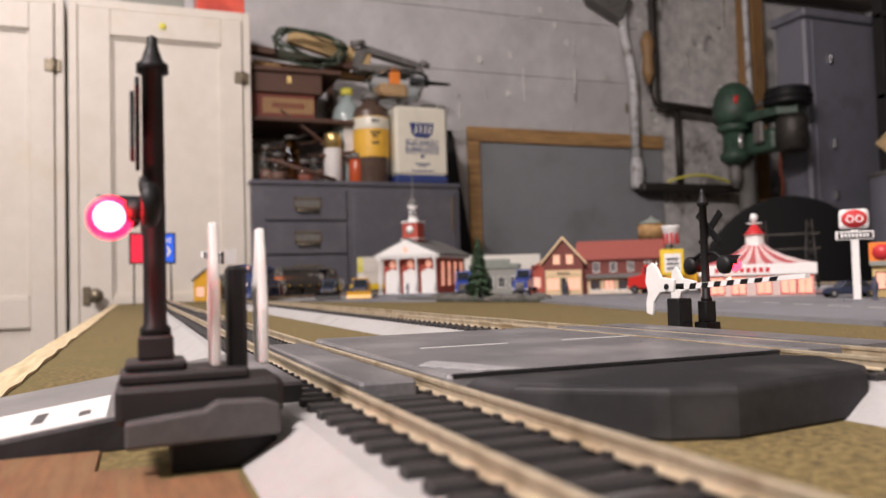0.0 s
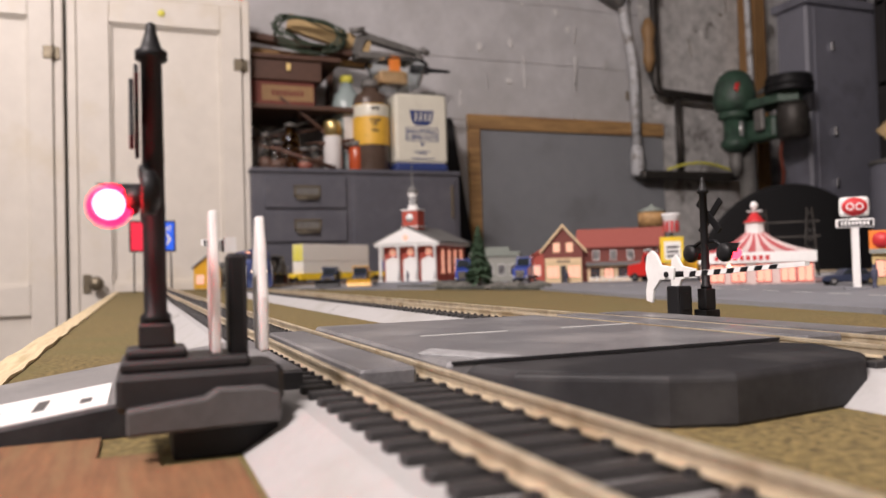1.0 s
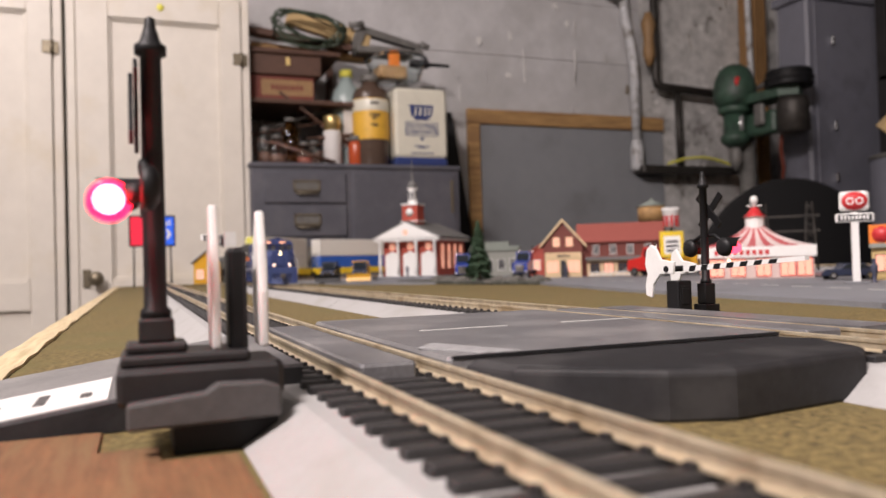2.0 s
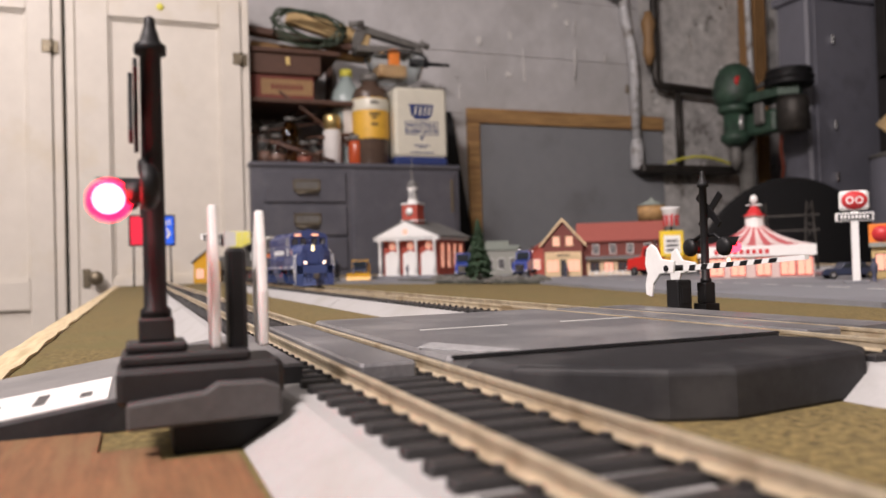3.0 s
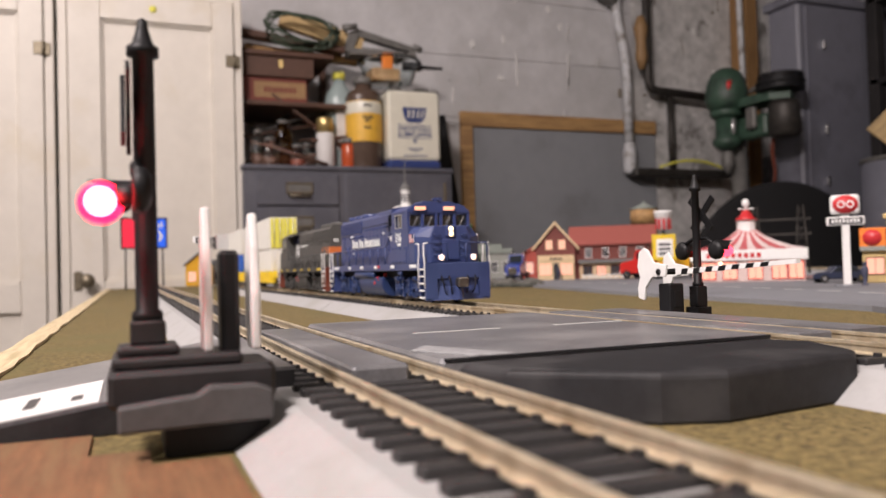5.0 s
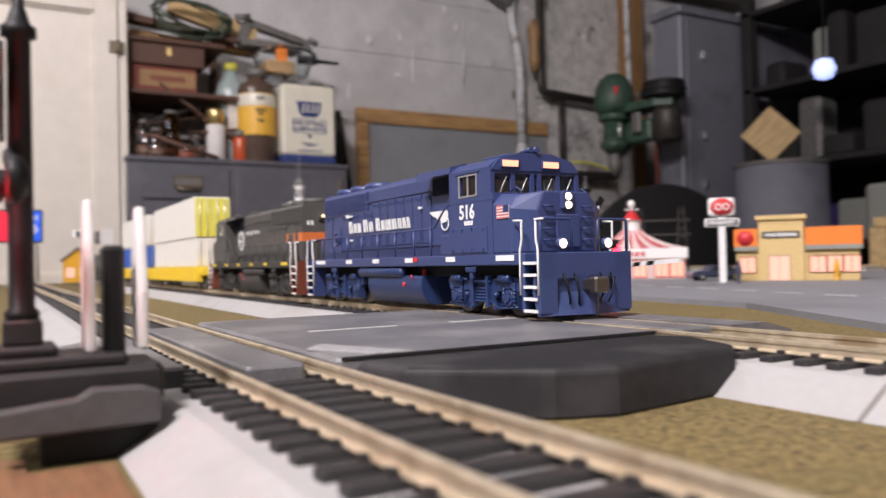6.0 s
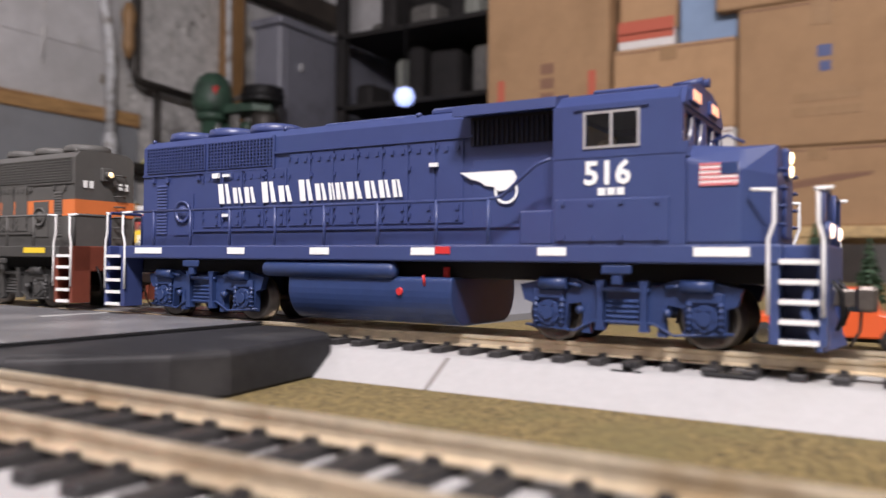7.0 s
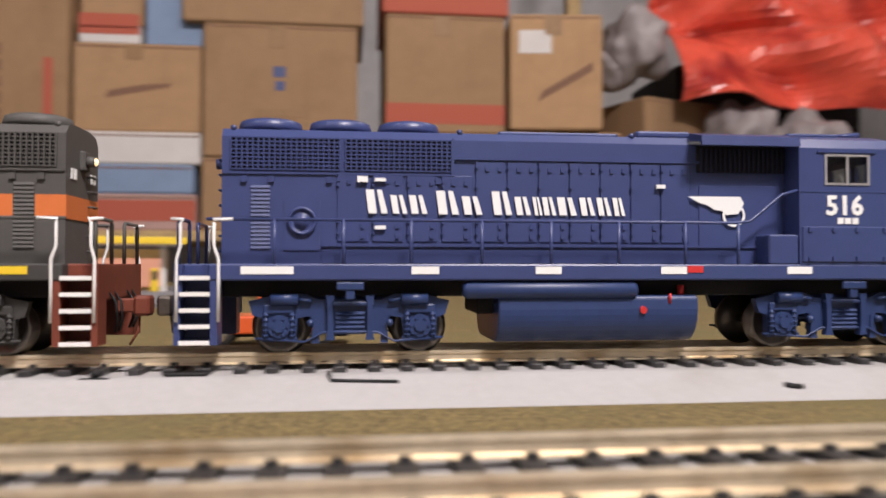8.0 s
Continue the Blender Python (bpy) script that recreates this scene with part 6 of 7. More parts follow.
def on_cabinet():
    Z = 290.5
    x = -2080
    can = thing("oil_can", "cream and blue rectangular oil can with printed label", "can", x, 594, Z, 0)
    part("body", Shape().box(-50, 50, -77, 77, 26, 218, 7), "can_cream", can, "cream printed tin body")
    part("base_band", Shape().box(-50.6, 50.6, -77.6, 77.6, 0, 26, 7), "can_blue", can, "dark blue base band")
    part("rim", Shape().box(-48, 48, -75, 75, 218, 222, 3).lathe([(14, 222), (14, 232), (17, 232), (17, 240), (0, 240)], (0, -38, 0), 18).tube([(0, 20, 222), (0, 22, 236), (0, 60, 236), (0, 62, 222)], 4, 8), "grey_iron", can)
    part("emblem", Shape().prism([(-36, 172), (36, 172), (30, 142), (18, 130), (-18, 130), (-30, 142)], 50.2, 50.9, "x"), "can_blue", can, "dark blue shield emblem")
    s = Shape()
    for a in (-22, -8, 6, 19):
        s.prism([(a, 142), (a + 5, 142), (a + 9, 166), (a + 4, 166)], 50.9, 51.3, "x")
    part("emblem_strokes", s, "can_cream", can)
    part("label_frame", Shape().box(50.2, 50.7, -48, 48, 86, 88).box(50.2, 50.7, -48, 48, 122, 124).box(50.2, 50.7, -48, -46, 86, 124).box(50.2, 50.7, 46, 48, 86, 124), "can_blue", can)
    text_part("label_words", "INDUSTRIAL", 16, "can_blue", can, mm(50.6, 0, 107) @ pose(0, 0, 0, 90, 0, 90))
    text_part("label_words", "LUBRICANTS", 16, "can_blue", can, mm(50.6, 0, 92) @ pose(0, 0, 0, 90, 0, 90))
    part("triangle", Shape().prism([(-7, 82), (7, 82), (0, 70)], 50.2, 50.7, "x"), "can_blue", can)
    s = Shape()
    for z, w in ((56, 22), (50, 14), (36, 34)):
        s.box(50.2, 50.6, -w, w, z, z + 3)
    part("small_print", s, "can_blue", can)

    b = thing("varnish_bottle", "round brown varnish bottle with a yellow label", "bottle", x, 462, Z)
    part("bottle", Shape().lathe([(46, 0), (50, 6), (50, 200), (44, 214), (24, 226), (22, 238)], (0, 0, 0), 28), "brown_glass", b)
    part("label", Shape().lathe([(50.6, 74), (50.8, 76), (50.8, 184), (50.6, 186)], (0, 0, 0), 28), "varnish_yellow", b, "yellow paper label")
    part("label_top", Shape().lathe([(51, 152), (51.2, 153), (51.2, 183), (51, 184)], (0, 0, 0), 28), "can_cream", b)
    s = Shape()
    for z, w in ((168, 26), (136, 30), (126, 18), (108, 22)):
        for k in range(int(w / 5)):
            a = radians(-w / 2 * 1.1 + k * 5.4)
            s.box(51.2 * math.cos(a) - .6, 51.2 * math.cos(a) + .6, 51.2 * math.sin(a) - 1.6, 51.2 * math.sin(a) + 1.6, z, z + 8)
    part("label_print", s, "window_dark", b)
    part("cap", Shape().lathe([(24, 238), (26, 240), (26, 258), (0, 260)], (0, 0, 0), 20), "grey_iron", b)

    a = thing("spray_can", "white spray can with a gold cap", "spray can", x, 352, Z)
    part("body", Shape().lathe([(22, 0), (25, 4), (25, 96), (23, 99)], (0, 0, 0), 20), "white_carton", a)
    part("cap", Shape().lathe([(23, 99), (23, 138), (20, 141), (0, 141)], (0, 0, 0), 20), "gold", a, "gold cap")
    j = thing("paint_jar", "small jar of orange red paint with a grey lid", "jar", x + 10, 414, Z)
    part("jar", Shape().lathe([(18, 0), (20, 4), (20, 62), (17, 70)], (0, 0, 0), 18), "red_liquid", j)
    part("lid", Shape().lathe([(18, 70), (18, 86), (0, 87)], (0, 0, 0), 18), "grey_iron", j)
    c = thing("plastic_jug", "tall clear plastic jug with a white label", "jug", x - 60, 410, Z)
    part("jug", Shape().lathe([(40, 0), (44, 8), (44, 190), (38, 220), (18, 250), (16, 266)], (0, 0, 0), 22), "teal_glass", c)
    part("label", Shape().box(44, 45.5, -22, 22, 60, 180), "white_carton", c)
    part("cap", Shape().lathe([(18, 262), (18, 282), (0, 283)], (0, 0, 0), 16), "yellow_lemon", c, "yellow cap")
    for y, h, r in ((238, 120, 26), (200, 70, 24), (272, 54, 22), (172, 92, 20), (306, 64, 20)):
        q = thing("glass_jar", "old glass jar with dark contents", "jar", x + (y % 3) * 18 - 20, y, Z, group="jars on the cabinet")
        part("jar", Shape().lathe([(r * .9, 0), (r, 5), (r, h * .75), (r * .6, h * .88), (r * .55, h)], (0, 0, 0), 18), "amber_glass" if y == 238 else "clear_glass", q)
        part("contents", Shape().lathe([(0, 3), (r * .86, 3), (r * .86, h * .4), (0, h * .42)], (0, 0, 0), 16), "rust" if y == 272 else "box_wood", q)
        part("lid", Shape().lathe([(r * .6, h), (r * .6, h + 9), (0, h + 10)], (0, 0, 0), 16), "grey_iron", q)
    # open rack behind: two dark boards with boxes on them
    for z in (470, 604):
        solo("rack_shelf", Shape().box(-2330, -2070, 130, 420 if z < 500 else 380, z - 12, z, 2), "box_wood", "dark wooden rack shelf above the steel cabinet", "shelf", group="rack shelves")
    for y in (134, 404):
        solo("rack_upright", Shape().box(-2330, -2300, y - 8, y + 8, 290.5, 640, 2), "box_wood", "dark wooden rack upright on the cabinet", "shelf", group="rack uprights")
    g = thing("cigar_box", "red and tan cardboard cigar box on the rack", "box", -2090, 222, 470.5)
    part("box", Shape().box(-120, 0, -84, 86, 0, 66, 2), "cigar_red", g)
    part("label", Shape().box(0, .8, -56, 82, 12, 54), "cigar_tan", g)
    s = Shape()
    for k in range(8):
        s.box(.8, 1.4, -30 + k * 11, -22 + k * 11, 26, 40)
    part("label_print", s, "cigar_red", g)
    g = thing("wooden_box", "dark wooden box with a brass latch on the rack", "box", -2080, 236, 537)
    part("box", Shape().box(-120, 0, -98, 90, 0, 62, 2), "box_wood", g)
    part("latch", Shape().box(0, 3, -6, 6, 24, 46, 1), "gold", g, "brass latch")
    g = thing("glass_dish", "clear glass dish standing on the oil can", "dish", -2080, 540, 532)
    part("dish", Shape().lathe([(52, 0), (66, 6), (84, 58), (92, 62), (90, 66), (80, 62), (62, 10), (50, 4)], (0, 0, 0), 32), "clear_glass", g)
    part("brush", Shape().box(-10, 10, -20, 10, 40, 90, 3), "orange", g, "orange handled brush")
    part("pads", Shape().box(-30, 40, -60, 20, 6, 40, 4), "cigar_tan", g)
    g = thing("folding_stand", "grey folded metal stand lying on the clutter", "metal stand", -2070, 530, 606, 0)
    part("plate", Shape().prism([(-110, 26), (-90, 84), (-60, 96), (100, 58), (116, 30), (60, 6), (50, 14), (92, 42), (-60, 74), (-80, 30)], -90, -60, "x"), "grey_iron", g, bevel=2)
    part("bracket", Shape().box(-80, -10, -100, 60, 8, 26, 3).cyl((-50, -110, 92), (-50, -70, 98), 9, 10).cyl((-50, 100, 56), (-50, 124, 44), 9, 10), "grey_iron", g)
    solo("plank", Shape().box(-14, 14, -110, 130, -22, 22, 2), "plank", "pale wooden plank lying on the pile", "plank", -2150, 356, 690, 0, rx=-14)
    solo("plank", Shape().box(-20, 20, -150, 140, -9, 9, 2), "box_wood", "dark wooden plank lying on the rack", "plank", -2120, 280, 644, 0, rx=-6)
    solo("plank", Shape().box(-20, 20, -150, 190, -8, 8, 2), "pine", "brown wooden lath lying on the rack", "plank", -2160, 300, 622, 0, rx=-3)
    rng = random.Random(2)
    for k in range(6):
        pts = []
        for i in range(26):
            a = i / 25 * (2.6 + rng.random()) * math.pi * .7
            pts.append((-2090 + rng.uniform(-8, 8), 300 + 100 * math.cos(a + k * .3) + 6 * math.sin(5 * a), 664 + 50 * math.sin(a + .2 * k) * (1 - .05 * k) + k * 3))
        solo("wire_coil", Shape().tube(pts, 2.6, 6), "wire_green", "loop of stiff green wire over the pile", "wire", group="wire loops")
    for k in range(16):
        y = 150 + rng.random() * 250
        z = 300 + rng.random() * 150
        l = 50 + rng.random() * 90
        a = rng.uniform(-40, 40)
        solo("metal_rod", Shape().cyl((0, -l, 0), (0, l, 0), rng.uniform(2, 6), 8), rng.choice(("grey_iron", "box_wood", "pipe_dark", "box_wood")), "thin rod in the heap of workshop odds and ends", "rod", -2170 + rng.random() * 120, y, z, 0, group="rods in the heap", rx=a)
    for k in range(14):
        y = 150 + rng.random() * 190
        r = 12 + rng.random() * 22
        solo("spare_part", Shape().lathe([(r * .8, 0), (r, r * .3), (r * .7, r), (r * .3, r * 1.5), (0, r * 1.6)], (0, 0, 0), 10), rng.choice(("pipe_dark", "box_wood", "grey_iron", "dark_junk_shade", "rust")), "small dark spare part in the heap", "spare part", -2230 + rng.random() * 90, y, 290.5 if k % 2 else 470.5, 0, group="spare parts in the heap")
    solo("screwdriver", Shape().lathe([(0, -60), (12, -58), (13, -10), (6, 0), (4, 60), (0, 62)], (0, 0, 0), 10, "y"), "black", "black handled tool on the pile", "tool", -2060, 634, 585, 0)
    solo("black_plank", Shape().prism([(690, 290), (712, 510), (734, 512), (800, -300), (700, -300)], -2340, -2300, "x"), "black_matt", "black board leaning on the wall behind the cabinet", "board")


on_cabinet()


# ---- on the west wall ----
def wall_things():
    g = thing("framed_panel", "grey painted panel in an old wooden frame on the wall", "panel", -2352, 0, 0)
    part("panel", Shape().box(4, 12, 905, 1640, -300, 482), "panel_grey", g)
    part("frame_top", Shape().box(4, 22, 866, 1640, 478, 526, 2), "pine", g, "aged pine rail")
    part("frame_side", Shape().box(4, 22, 866, 908, -300, 478, 2), "pine", g, "aged pine rail")
    # uneven bare plaster on the right
    sh = Shape()
    rng = random.Random(9)
    n = 26
    v = [(-2350.5 + rng.uniform(.0, 1.5), 1560 + i * (640 / n) + rng.uniform(-4, 4), -200 + 1250 * k / n + rng.uniform(-4, 4)) for k in range(n + 1) for i in range(n + 1)]
    f = [(k * (n + 1) + i, k * (n + 1) + i + 1, (k + 1) * (n + 1) + i + 1, (k + 1) * (n + 1) + i) for k in range(n) for i in range(n)]
    solo("wall_plaster", sh.add(v, f), "wall_rough", "flaking stained plaster patch on the wall", "plaster", kind="structure")
    for z in (100, 305, 510, 715, 920):
        solo("wall_joint", Shape().box(-2352, -2348.5, -1200, 1560, z, z + 4), "wall", "faint block joint on the wall", "wall", kind="structure")
    rng = random.Random(31)
    for i in range(46):
        y, z = rng.uniform(760, 1990), rng.uniform(330, 1080)
        if i % 3:
            n = 9
            w, h = rng.uniform(5, 16), rng.uniform(6, 22)
            o = [(y + w * rng.uniform(.5, 1) * math.cos(6.283 * q / n), z + h * rng.uniform(.5, 1) * math.sin(6.283 * q / n)) for q in range(n)]
        else:
            h, l = rng.uniform(40, 130), rng.uniform(-10, 10)
            o = [(y, z), (y + 3, z - 4), (y + 5 + l, z - h), (y + 1 + l, z - h + 6)]
        solo("paint_flake", Shape().prism(o, -2352, -2347.6, "x"), rng.choice(("wall", "flake_pale", "flake_pale", "wall_rough")) if y < 1500 else rng.choice(("flake_pale", "flake_brown", "flake_pale", "pipe_dark")), "raised flake of old paint on the block wall", "paint", kind="structure")
    solo("conduit", Shape().tube([(-2318, 1470, 1000), (-2318, 1478, 880), (-2318, 1500, 780), (-2318, 1512, 700), (-2318, 1512, 430)], 17, 12), "pipe_white", "grey painted conduit on the wall", "pipe")
    solo("conduit_fitting", Shape().lathe([(20, -60), (24, -50), (24, 20), (20, 40), (14, 60)], (0, 0, 0), 14), "pipe_white", "painted conduit elbow fitting", "pipe", -2318, 1512, 390)
    solo("conduit_box", Shape().box(-30, 30, -90, 70, -50, 60, 12), "grey_iron", "grey iron box at the conduit's top", "fixture", -2318, 1420, 1000, 0, rx=-25)
    solo("iron_pipe", Shape().tube([(-2300, 1590, 1500), (-2300, 1590, 660), (-2300, 1596, 640), (-2300, 1612, 632), (-2300, 1870, 618)], 15, 12), "pipe_dark", "dark iron pipe bending along the wall", "pipe")
    solo("iron_pipe", Shape().tube([(-2310, 1690, 625), (-2310, 1692, 330)], 12, 10), "pipe_dark", "dark iron pipe branch on the wall", "pipe")
    solo("pipe_bracket", Shape().box(-2330, -2270, 1505, 1930, 318, 346, 5), "pipe_dark", "dark bracket carrying cables on the wall", "bracket")
    solo("cable", Shape().tube([(-2262, 1600 + i * 18, 350 + 26 * math.sin(i / 16 * math.pi)) for i in range(17)], 5, 8), "yellow_lemon", "dull yellow cable over the bracket", "cable")
    solo("bulb_cord", Shape().tube([(-2100, 1475, 1762), (-2100, 1476, 960)], 3, 6), "white_paint", "thin pale pull cord with a small fitting", "cord")
    solo("rag", Shape().lathe([(10, 0), (22, 40), (18, 100), (26, 150), (12, 190), (0, 195)], (0, 0, 0), 9), "cigar_tan", "tan rag hanging on the pipe", "rag", -2290, 1556, 700)
    solo("black_board", Shape().prism([(770, -300), (922, -300), (803, 506), (779, 506), (765, 300)], -2330, -2316, "x"), "black_matt", "black board leaning on the wall beside the cabinet", "board")
    solo("wood_post", Shape().box(-2345, -2260, 2010, 2066, -900, 1560, 3), "post_wood", "brown wooden post against the wall", "post")
    solo("thin_pipe", Shape().tube([(-2250, 1962, 1500), (-2250, 1976, 730), (-2250, 1978, 200)], 11, 10), "pipe_white", "thin white painted pipe", "pipe")
    solo("wall_beam", Shape().box(-2350, -2260, 1560, 2700, 1095, 1190, 4), "ceiling_dark", "dark wooden beam along the wall top", "beam")


wall_things()


def drill_press():
    g = thing("drill_press", "old green bench drill press with a motor and belt", "drill press", -2050, 1715, -900)
    o = 900
    part("column", Shape().cyl((-20, 62, 0), (-20, 62, o + 560), 26, 18), "grey_iron", g, "grey steel column")
    part("base", Shape().box(-160, 160, -120, 180, 0, 50, 10), "green_machine", g)
    part("head", Shape().lathe([(0, 656), (26, 652), (48, 636), (62, 606), (69, 570), (70, 545), (62, 522), (50, 512)], (0, 0, o - 0), 26).box(-50, 30, 20, 110, o + 480, o + 560, 14), "green_machine", g, "rounded green head")
    part("badge", Shape().lathe([(0, 0), (16, 0), (16, 3), (0, 3)], (54, -34, o + 585), 14, "x"), "red_paint", g)
    part("collar", Shape().lathe([(50, 514), (52, 508), (52, 494), (42, 488)], (0, -4, o), 22), "green_machine", g)
    part("spindle_housing", Shape().lathe([(36, 490), (36, 424), (46, 416), (46, 400), (36, 390), (22, 378)], (0, -4, o), 20), "green_machine", g)
    part("quill", Shape().lathe([(0, 480), (11, 478), (11, 430), (0, 428)], (28, -6, o), 12), "silver", g, "bright steel quill")
    part("chuck", Shape().lathe([(14, 384), (18, 372), (21, 350), (21, 330), (13, 312), (7, 308), (4, 300), (0, 298)], (0, -4, o), 18), "grey_iron", g, "steel chuck")
    part("belt_guard", Shape().prism([(-30, -10), (190, -5), (230, 40), (200, 90), (-20, 100)], o + 512, o + 540, "z"), "green_machine", g)
    part("pulley", Shape().lathe([(70, 0), (74, 8), (60, 14), (74, 20), (74, 28), (58, 34), (70, 40), (66, 52), (0, 54)], (188, 45, o + 541), 26), "black", g, "black stepped pulley")
    part("motor", Shape().lathe([(0, 392), (36, 394), (48, 404), (48, 490), (42, 508), (0, 511)], (195, 50, o), 22), "pipe_dark", g, "dark motor")
    part("motor_mount", Shape().box(20, 145, 20, 80, o + 410, o + 480, 8), "green_machine", g)
    part("switch_box", Shape().box(78, 118, 0, 18, o + 436, o + 505, 5), "grey_iron", g, "grey switch box")
    part("lamp_arm", Shape().tube([(40, 60, o + 570), (80, 90, o + 600), (100, 120, o + 590)], 8, 8), "grey_iron", g)
    part("table", Shape().box(-120, 120, -130, 130, o - 60, o - 30, 6), "grey_iron", g)
    part("power_cord", Shape().tube([(150, 50, o + 420), (130, 60, o + 360), (110, 90, o + 300), (60, 120, o + 180)], 6, 8), "rust", g)


drill_press()


def casing():
    g = thing("boiler_casing", "large blue grey enamelled steel casing of a boiler", "boiler", 0, 0, 0)
    part("body", Shape().box(-2027, -1900, 1882, 2640, -900, 850, 8), "heater", g)
    part("top_flange", Shape().box(-2040, -1888, 1870, 2650, 850, 878, 5), "heater", g)
    part("rivet_strip", Shape().box(-1900, -1896, 1912, 1924, -200, 840, 1), "heater", g)
    for z in (700, 420, 250):
        part("clip", Shape().box(-1900, -1888, 1980, 1990, z, z + 30, 2), "chrome", g)


casing()


def backdrop_things():
    g = thing("round_tabletop", "large round black tabletop leaning at the board's end", "tabletop", -1860, 1760, -900)
    part("top", Shape().lathe([(0, -12), (388, -12), (396, -6), (396, 6), (388, 12), (0, 12)], (0, 0, 760), 56, "x"), "black_matt", g, "black painted disc", m=Matrix.Diagonal((1, 1.05, 1, 1)))
    part("foot", Shape().box(-60, 60, -30, 30, 0, 380, 6), "black_matt", g)
    t = thing("power_pylon", "grey lattice power pylons behind the striped restaurant", "pylon", -829, 645, -10)
    for dx in (0, 57):
        lat = Shape()
        for sx in (-9, 9):
            for sy in (-9, 9):
                lat.cyl((dx + sx, sy, 0), (dx + sx * .35, sy * .35, 98), 1.0, 6)
        for k in range(8):
            z = k * 12
            q = 9 - z * .058
            lat.cyl((dx - q, -q, z), (dx + q, -q, z + 12), .6, 5).cyl((dx + q, -q, z), (dx - q, -q, z + 12), .6, 5)
        part("tower", lat, "pipe_dark", t, m=mm(0, 0, 0, 0, 0, 45))
    part("cross_beam", Shape().box(-12, 69, -1.6, 1.6, 78, 80.5).box(-12, 69, -1.6, 1.6, 58, 60.5), "pipe_dark", t, m=mm(0, 0, 0, 0, 0, 45))
    b = thing("billboard", "lattice billboard with lit red and blue panels", "billboard", -1600, -122, -10, 92)
    fr = Shape()
    for x in (-34, 34):
        for y in (0, 14):
            fr.cyl((x, y, 0), (x * .96, 6, 130), 1.6, 6)
        for k in range(5):
            fr.cyl((x, 0, k * 17), (x, 14, k * 17 + 17), .8, 5)
    part("lattice", fr, "grey_iron", b)
    part("frame", Shape().box(-42, 42, -3, 3, 78, 138, .8), "black", b)
    part("red_panel", Shape().box(-39, -2, -3.6, -3, 81, 135), "screen_red", b, "lit red panel")
    part("blue_panel", Shape().box(2, 39, -3.6, -3, 81, 135), "screen_blue", b, "lit blue panel")
    for k in range(2):
        part("arrow", Shape().prism([(8 + k * 14, 92), (14 + k * 14, 92), (20 + k * 14, 102), (14 + k * 14, 112), (8 + k * 14, 112), (14 + k * 14, 102)], -4, -3.6, "y"), "white_paint", b)
    part("sign_lettering", Shape().box(6, 11, -4, -3.6, 118, 129).box(14, 19, -4, -3.6, 118, 126).box(22, 27, -4, -3.6, 118, 126).box(30, 33, -4, -3.6, 118, 129), "white_paint", b)


backdrop_things()


# ---- the north side: shelves stacked with cartons ----
CARTON_SHIFT = 60


def carton(label, x0, x1, y, z0, z1, col="card", print_=None, tape=True, tilt=0, depth=320):
    g = thing("carton", label, "carton", (x0 + x1) / 2 + CARTON_SHIFT, y, z0, tilt, group="stacked cartons")
    w = (x1 - x0) / 2
    part("box", Shape().box(-w, w, 0, depth, 0, z1 - z0, 4), col, g)
    if tape:
        part("tape", Shape().box(-w * .06 - 18, -w * .06 + 18, -1.0, 0, (z1 - z0) * .82, z1 - z0 - 3), "pink_box" if col != "card" else "cigar_tan", g)
    part("flap_line", Shape().box(-w + 3, w - 3, -.8, 0, (z1 - z0) - 9, (z1 - z0) - 6), "card_print", g)
    if print_ == "tall":
        for k in range(7):
            part("print", Shape().box(-12, 22, -.8, 0, 60 + k * 34, 84 + k * 34), "card_print", g)
        part("print", Shape().lathe([(0, -.8), (44, -.8), (44, 0), (0, 0)], (0, 0, (z1 - z0) * .72), 8, "y"), "card_red", g)
        part("print", Shape().box(-w + 30, -w + 48, -.8, 0, 80, 260), "card_red", g)
        part("print", Shape().box(w - 48, w - 30, -.8, 0, 80, 260), "card_red", g)
    elif print_ == "small":
        part("print", Shape().box(-16, 10, -.8, 0, (z1 - z0) * .6, (z1 - z0) * .68), "can_blue", g)
        part("print", Shape().box(-12, 8, -.8, 0, (z1 - z0) * .5, (z1 - z0) * .57), "can_blue", g)
        part("print", Shape().box(-60, 60, -.8, 0, (z1 - z0) * .3, (z1 - z0) * .36), "cigar_tan", g)
        part("print", Shape().box(-60, 60, -.8, 0, (z1 - z0) * .2, (z1 - z0) * .26), "cigar_tan", g)
    elif print_ == "swoosh":
        part("print", Shape().prism([(-w * .5, 70), (w * .5, 96), (w * .55, 104), (w * .1, 100), (-w * .45, 86)], -.8, 0, "y"), "card_print", g)
    elif print_ == "band":
        part("print", Shape().box(-w + 1, w - 1, -.8, 0, 20, 64), "card_red", g)
    elif print_ == "label":
        part("print", Shape().box(-w * .8, -w * .1, -.8, 0, (z1 - z0) * .66, (z1 - z0) * .86), "white_carton", g)
        part("print", Shape().prism([(-w * .4, 60), (w * .8, 130), (w * .8, 150), (-w * .3, 84)], -.8, 0, "y"), "card_print", g)
    return g


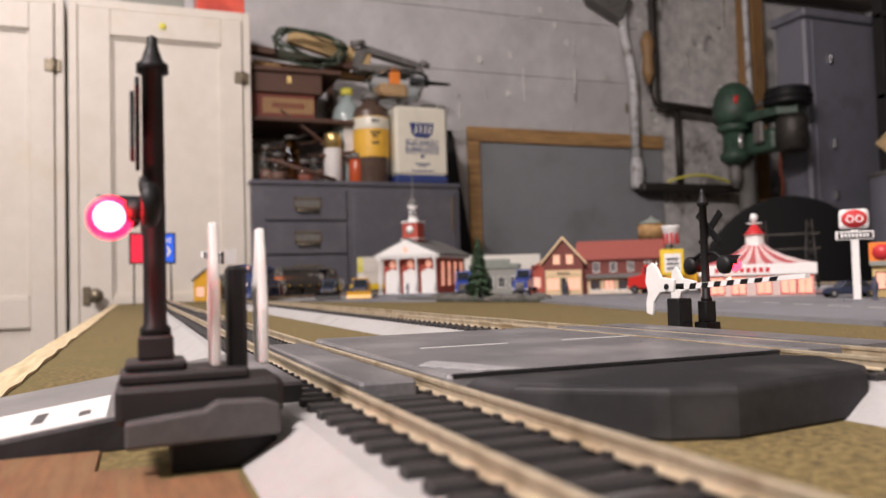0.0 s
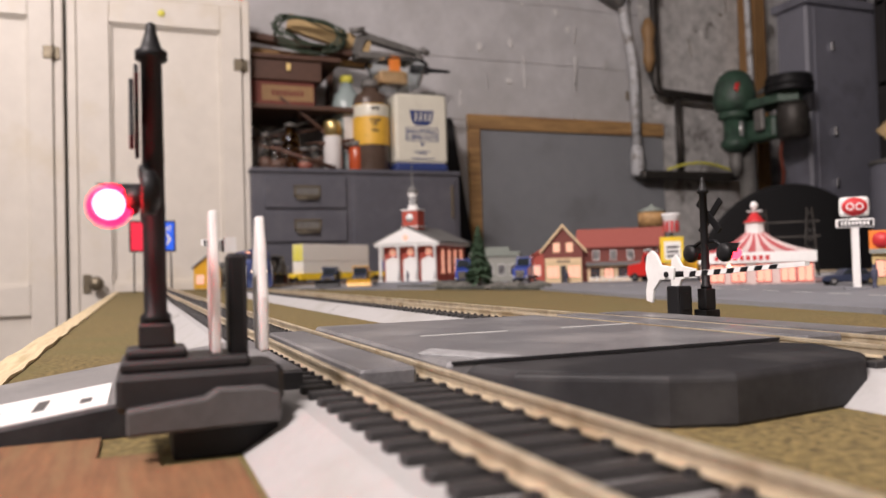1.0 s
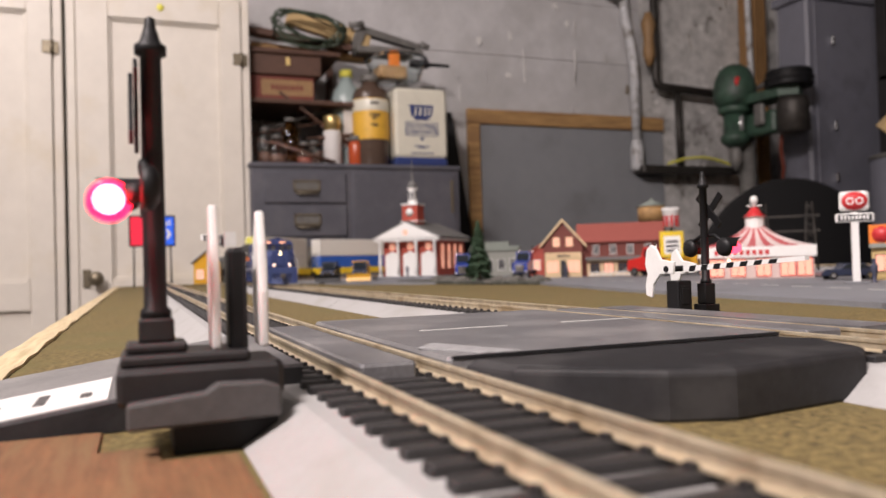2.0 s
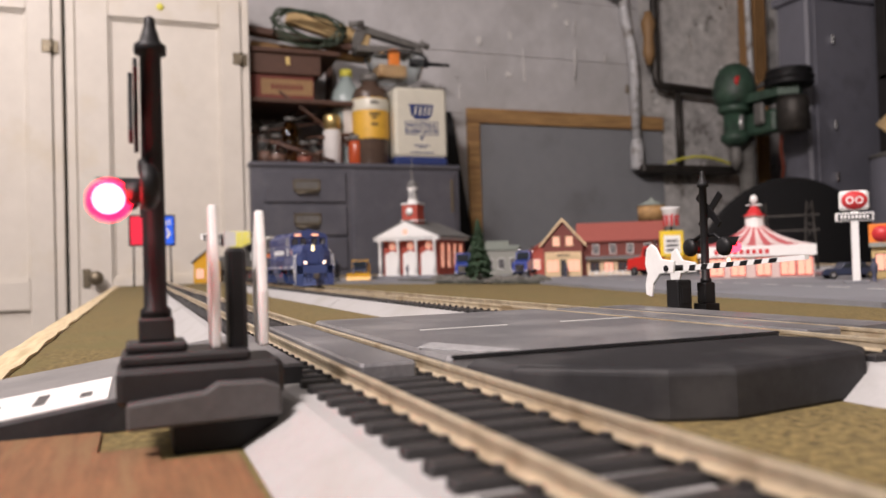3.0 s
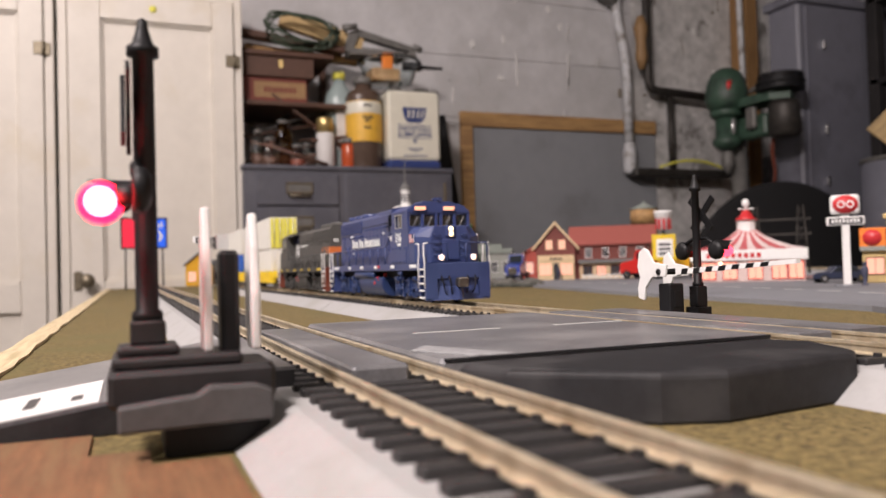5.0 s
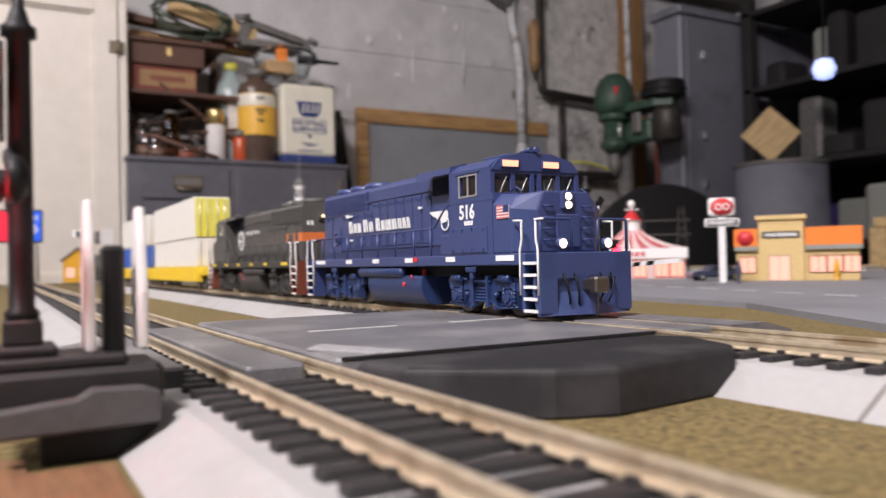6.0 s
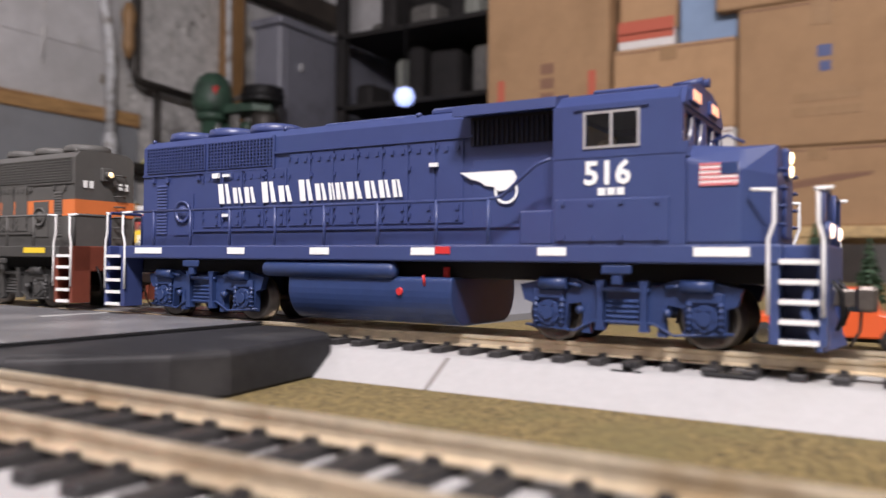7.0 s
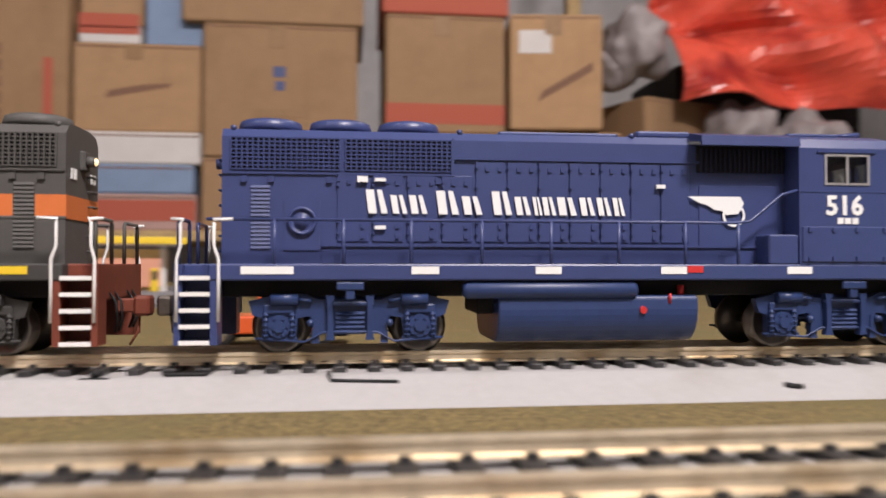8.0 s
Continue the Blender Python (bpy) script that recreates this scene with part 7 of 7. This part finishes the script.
def north_side():
    st = thing("shelf_unit", "long wooden shelf unit along the north side of the cellar", "shelf", 0, 0, 0)
    part("shelf_board", Shape().box(-1000, 1500, 1480, 1980, 70, 92, 3), "plank", st, "pale shelf board")
    part("shelf_board", Shape().box(-1000, 1500, 1480, 1980, -420, -398, 3), "plank", st, "pale shelf board")
    for x in (-990, -180, 640, 1480):
        part("upright", Shape().box(x - 20, x + 20, 1940, 1985, -900, 1300, 3), "plank", st)
        part("upright", Shape().box(x - 20, x + 20, 1482, 1520, -900, 70, 3), "plank", st)
    carton("tall brown carton with dark and red print", -935, -630, 1500, 190, 900, "card", "tall")
    carton("faded pink carton under a tall brown one", -930, -650, 1500, 92.5, 189, "pink_box", None)
    carton("brown carton with a dark swoosh print", -622, -362, 1505, 300, 486, "card", "swoosh")
    carton("blue grey carton on a brown one", -480, -360, 1520, 487, 600, "blue_carton", None, False)
    carton("white and red carton on a brown one", -615, -490, 1515, 487, 530, "white_carton", "band", False)
    carton("brown carton on top of smaller ones", -620, -490, 1540, 531, 760, "card", None)
    carton("white carton in the stack", -620, -362, 1500, 232, 299, "white_carton", None, False)
    carton("blue carton in the stack", -615, -375, 1500, 170, 231, "blue_carton", None, False)
    carton("red printed carton in the stack", -620, -370, 1500, 92.5, 169, "pink_box", "band", False)
    carton("large plain brown carton with small blue print", -357, -33, 1495, 250, 535, "card", "small")
    carton("brown carton below the printed one", -360, -40, 1500, 92.5, 249, "card", "swoosh")
    carton("wide brown carton on top of the stack", -400, -20, 1490, 536, 760, "card", None)
    carton("brown carton with a red band", 28, 292, 1500, 310, 570, "card", "band")
    carton("brown carton under the banded one", 25, 300, 1500, 92.5, 309, "card", None)
    carton("maroon topped carton on the stack", 20, 300, 1495, 571, 700, "card_red", None)
    carton("brown carton with a white label", 300, 505, 1480, 320, 575, "card", "label", True, -6)
    carton("brown carton under the labelled one", 305, 560, 1500, 92.5, 319, "card", "swoosh")
    carton("open brown carton with bags in it", 600, 820, 1520, 200, 400, "card", None, True, 20)
    carton("brown carton on the shelf end", 580, 860, 1520, 92.5, 199, "card", None)
    rng = random.Random(21)
    for i, (x, y, z, r, col) in enumerate(((610, 1530, 470, 50, "bag_white"), (650, 1510, 520, 80, "bag_white"), (470, 1490, 250, 40, "bag_white"), (900, 1500, 300, 90, "bag_white"), (1050, 1480, 260, 100, "bag_white"))):
        bm = bmesh.new()
        bmesh.ops.create_icosphere(bm, subdivisions=4, radius=r * K)
        for v in bm.verts:
            d = noise.noise(v.co * 22 + Vector((i * 3, 0, 0))) * .38 + noise.noise(v.co * 46 + Vector((0, i, 0))) * .10
            v.co *= 1 + d
        me = bpy.data.meshes.new("plastic_bag")
        bm.to_mesh(me)
        bm.free()
        me.materials.append(M[col])
        me.polygons.foreach_set("use_smooth", [True] * len(me.polygons))
        ob = new("plastic_bag", me)
        ob.matrix_basis = mm(x, y, z if z > 240 else 92 + r * .7)
        tagged(ob, "crumpled white plastic bag among the cartons", "bag", "bags among the cartons")
    # a red cover thrown over things
    s = Shape()
    n = 22
    v = []
    for j in range(n + 1):
        for i in range(n + 1):
            a, b = i / n, j / n
            x = 735 + 640 * a
            z = 380 + 360 * b + 150 * a * b
            y = 1440 - 55 * math.sin(a * 9 + b * 7) - 60 * noise.noise(Vector((a * 5, b * 5, 1))) + 190 * b
            v.append((x, y, z - 40 * noise.noise(Vector((a * 3, b * 4, 7)))))
    f = [(j * (n + 1) + i, j * (n + 1) + i + 1, (j + 1) * (n + 1) + i + 1, (j + 1) * (n + 1) + i) for j in range(n) for i in range(n)]
    ob = solo("red_cover", s.add(v, f), "red_plastic", "shiny red plastic cover draped over stored things", "cover")
    md = ob.modifiers.new("thickness", "SOLIDIFY")
    md.thickness = 0.004
    carton("dark stored box under the red cover", 760, 1250, 1660, 92.5, 520, "dark_junk_shade", None)
    # dark corner with odds and ends, an added near-black rack and a pale glowing lamp
    # made-up rack hides the lit wall; its blackness stands in for shade
    rack = thing("dark_rack", "added near-black rack standing in for the corner's shade", "rack", 0, 0, 0)
    part("back", Shape().box(-1860, -1000, 2560, 2590, -900, 1540, 3), "dark_junk_shade", rack)
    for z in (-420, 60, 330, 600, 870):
        part("shelf_board", Shape().box(-1860, -1000, 2150, 2560, z - 18, z, 2), "dark_junk_shade", rack)
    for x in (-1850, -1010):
        part("upright", Shape().box(x - 20, x + 20, 2150, 2190, -900, 1540, 3), "dark_junk_shade", rack)
    for i in range(28):
        x, y = -1800 + (i % 7) * 120 + rng.uniform(-20, 20), rng.uniform(2240, 2420)
        w, d, h = rng.uniform(30, 62), rng.uniform(30, 80), rng.uniform(70, 220)
        solo("storage_case", Shape().box(-w, w, -d, d, 0, h, 12), rng.choice(("dark_junk_shade", "dark_junk_shade", "box_wood", "grey_iron", "purple", "stone_grey")), "case filling the corner rack, mostly dark for the unlit corner", "case", x, y, (60.5, 330.5, 600.5, 870.5)[i // 7], rng.uniform(-8, 8), group="cases on the dark rack")
    solo("glow_lamp", Shape().lathe([(0, -34), (24, -26), (34, 0), (24, 26), (0, 34)], (0, 0, 0), 18), "light_bulb", "pale blue glowing lamp in the dark corner", "lamp", -1450, 2000, 568)
    solo("lamp_cord", Shape().tube([(-1450, 2000, 590), (-1450, 2004, 1762)], 4, 6), "black", "thin black cord of the hanging lamp", "cord")
    drum = thing("grey_drum", "grey metal drum in the dark corner", "drum", -1600, 1990, 0)
    part("body", Shape().lathe([(130, -900), (136, -890), (136, -500), (140, -490), (136, -480), (136, -110), (140, -100), (136, -90), (136, 290), (130, 292)], (0, 0, 0), 30), "heater", drum)
    part("rim", Shape().lathe([(130, 288), (139, 290), (139, 302), (130, 304), (130, 288)], (0, 0, 0), 30), "grey_iron", drum, "rolled steel rim")
    part("lid", Shape().lathe([(130, 292), (126, 299), (0, 299)], (0, 0, 0), 30), "heater", drum)
    solo("diamond_board", Shape().box(-6, 6, -62, 62, -62, 62, 2), "plank", "square pale board standing on its corner", "board", -1600, 1945, 391, -50, rx=45)


north_side()


# ---- motion of the train ----
TRAIN = [(lead_loco, 0, 0), (second_loco, -210, 180), (car_a, -460, 0), (car_b, -690, 0)]


def motions():
    speed, start = 174.8, -1326.4
    for ob, off, turn in TRAIN:
        rows = []
        for i in range(33):
            x, y, h = far_line(start + speed * i * 0.25 + off)
            rows.append((i * 0.25, mm(x, y, 0, 0, 0, h + turn)))
        walk(ob, rows)


motions()
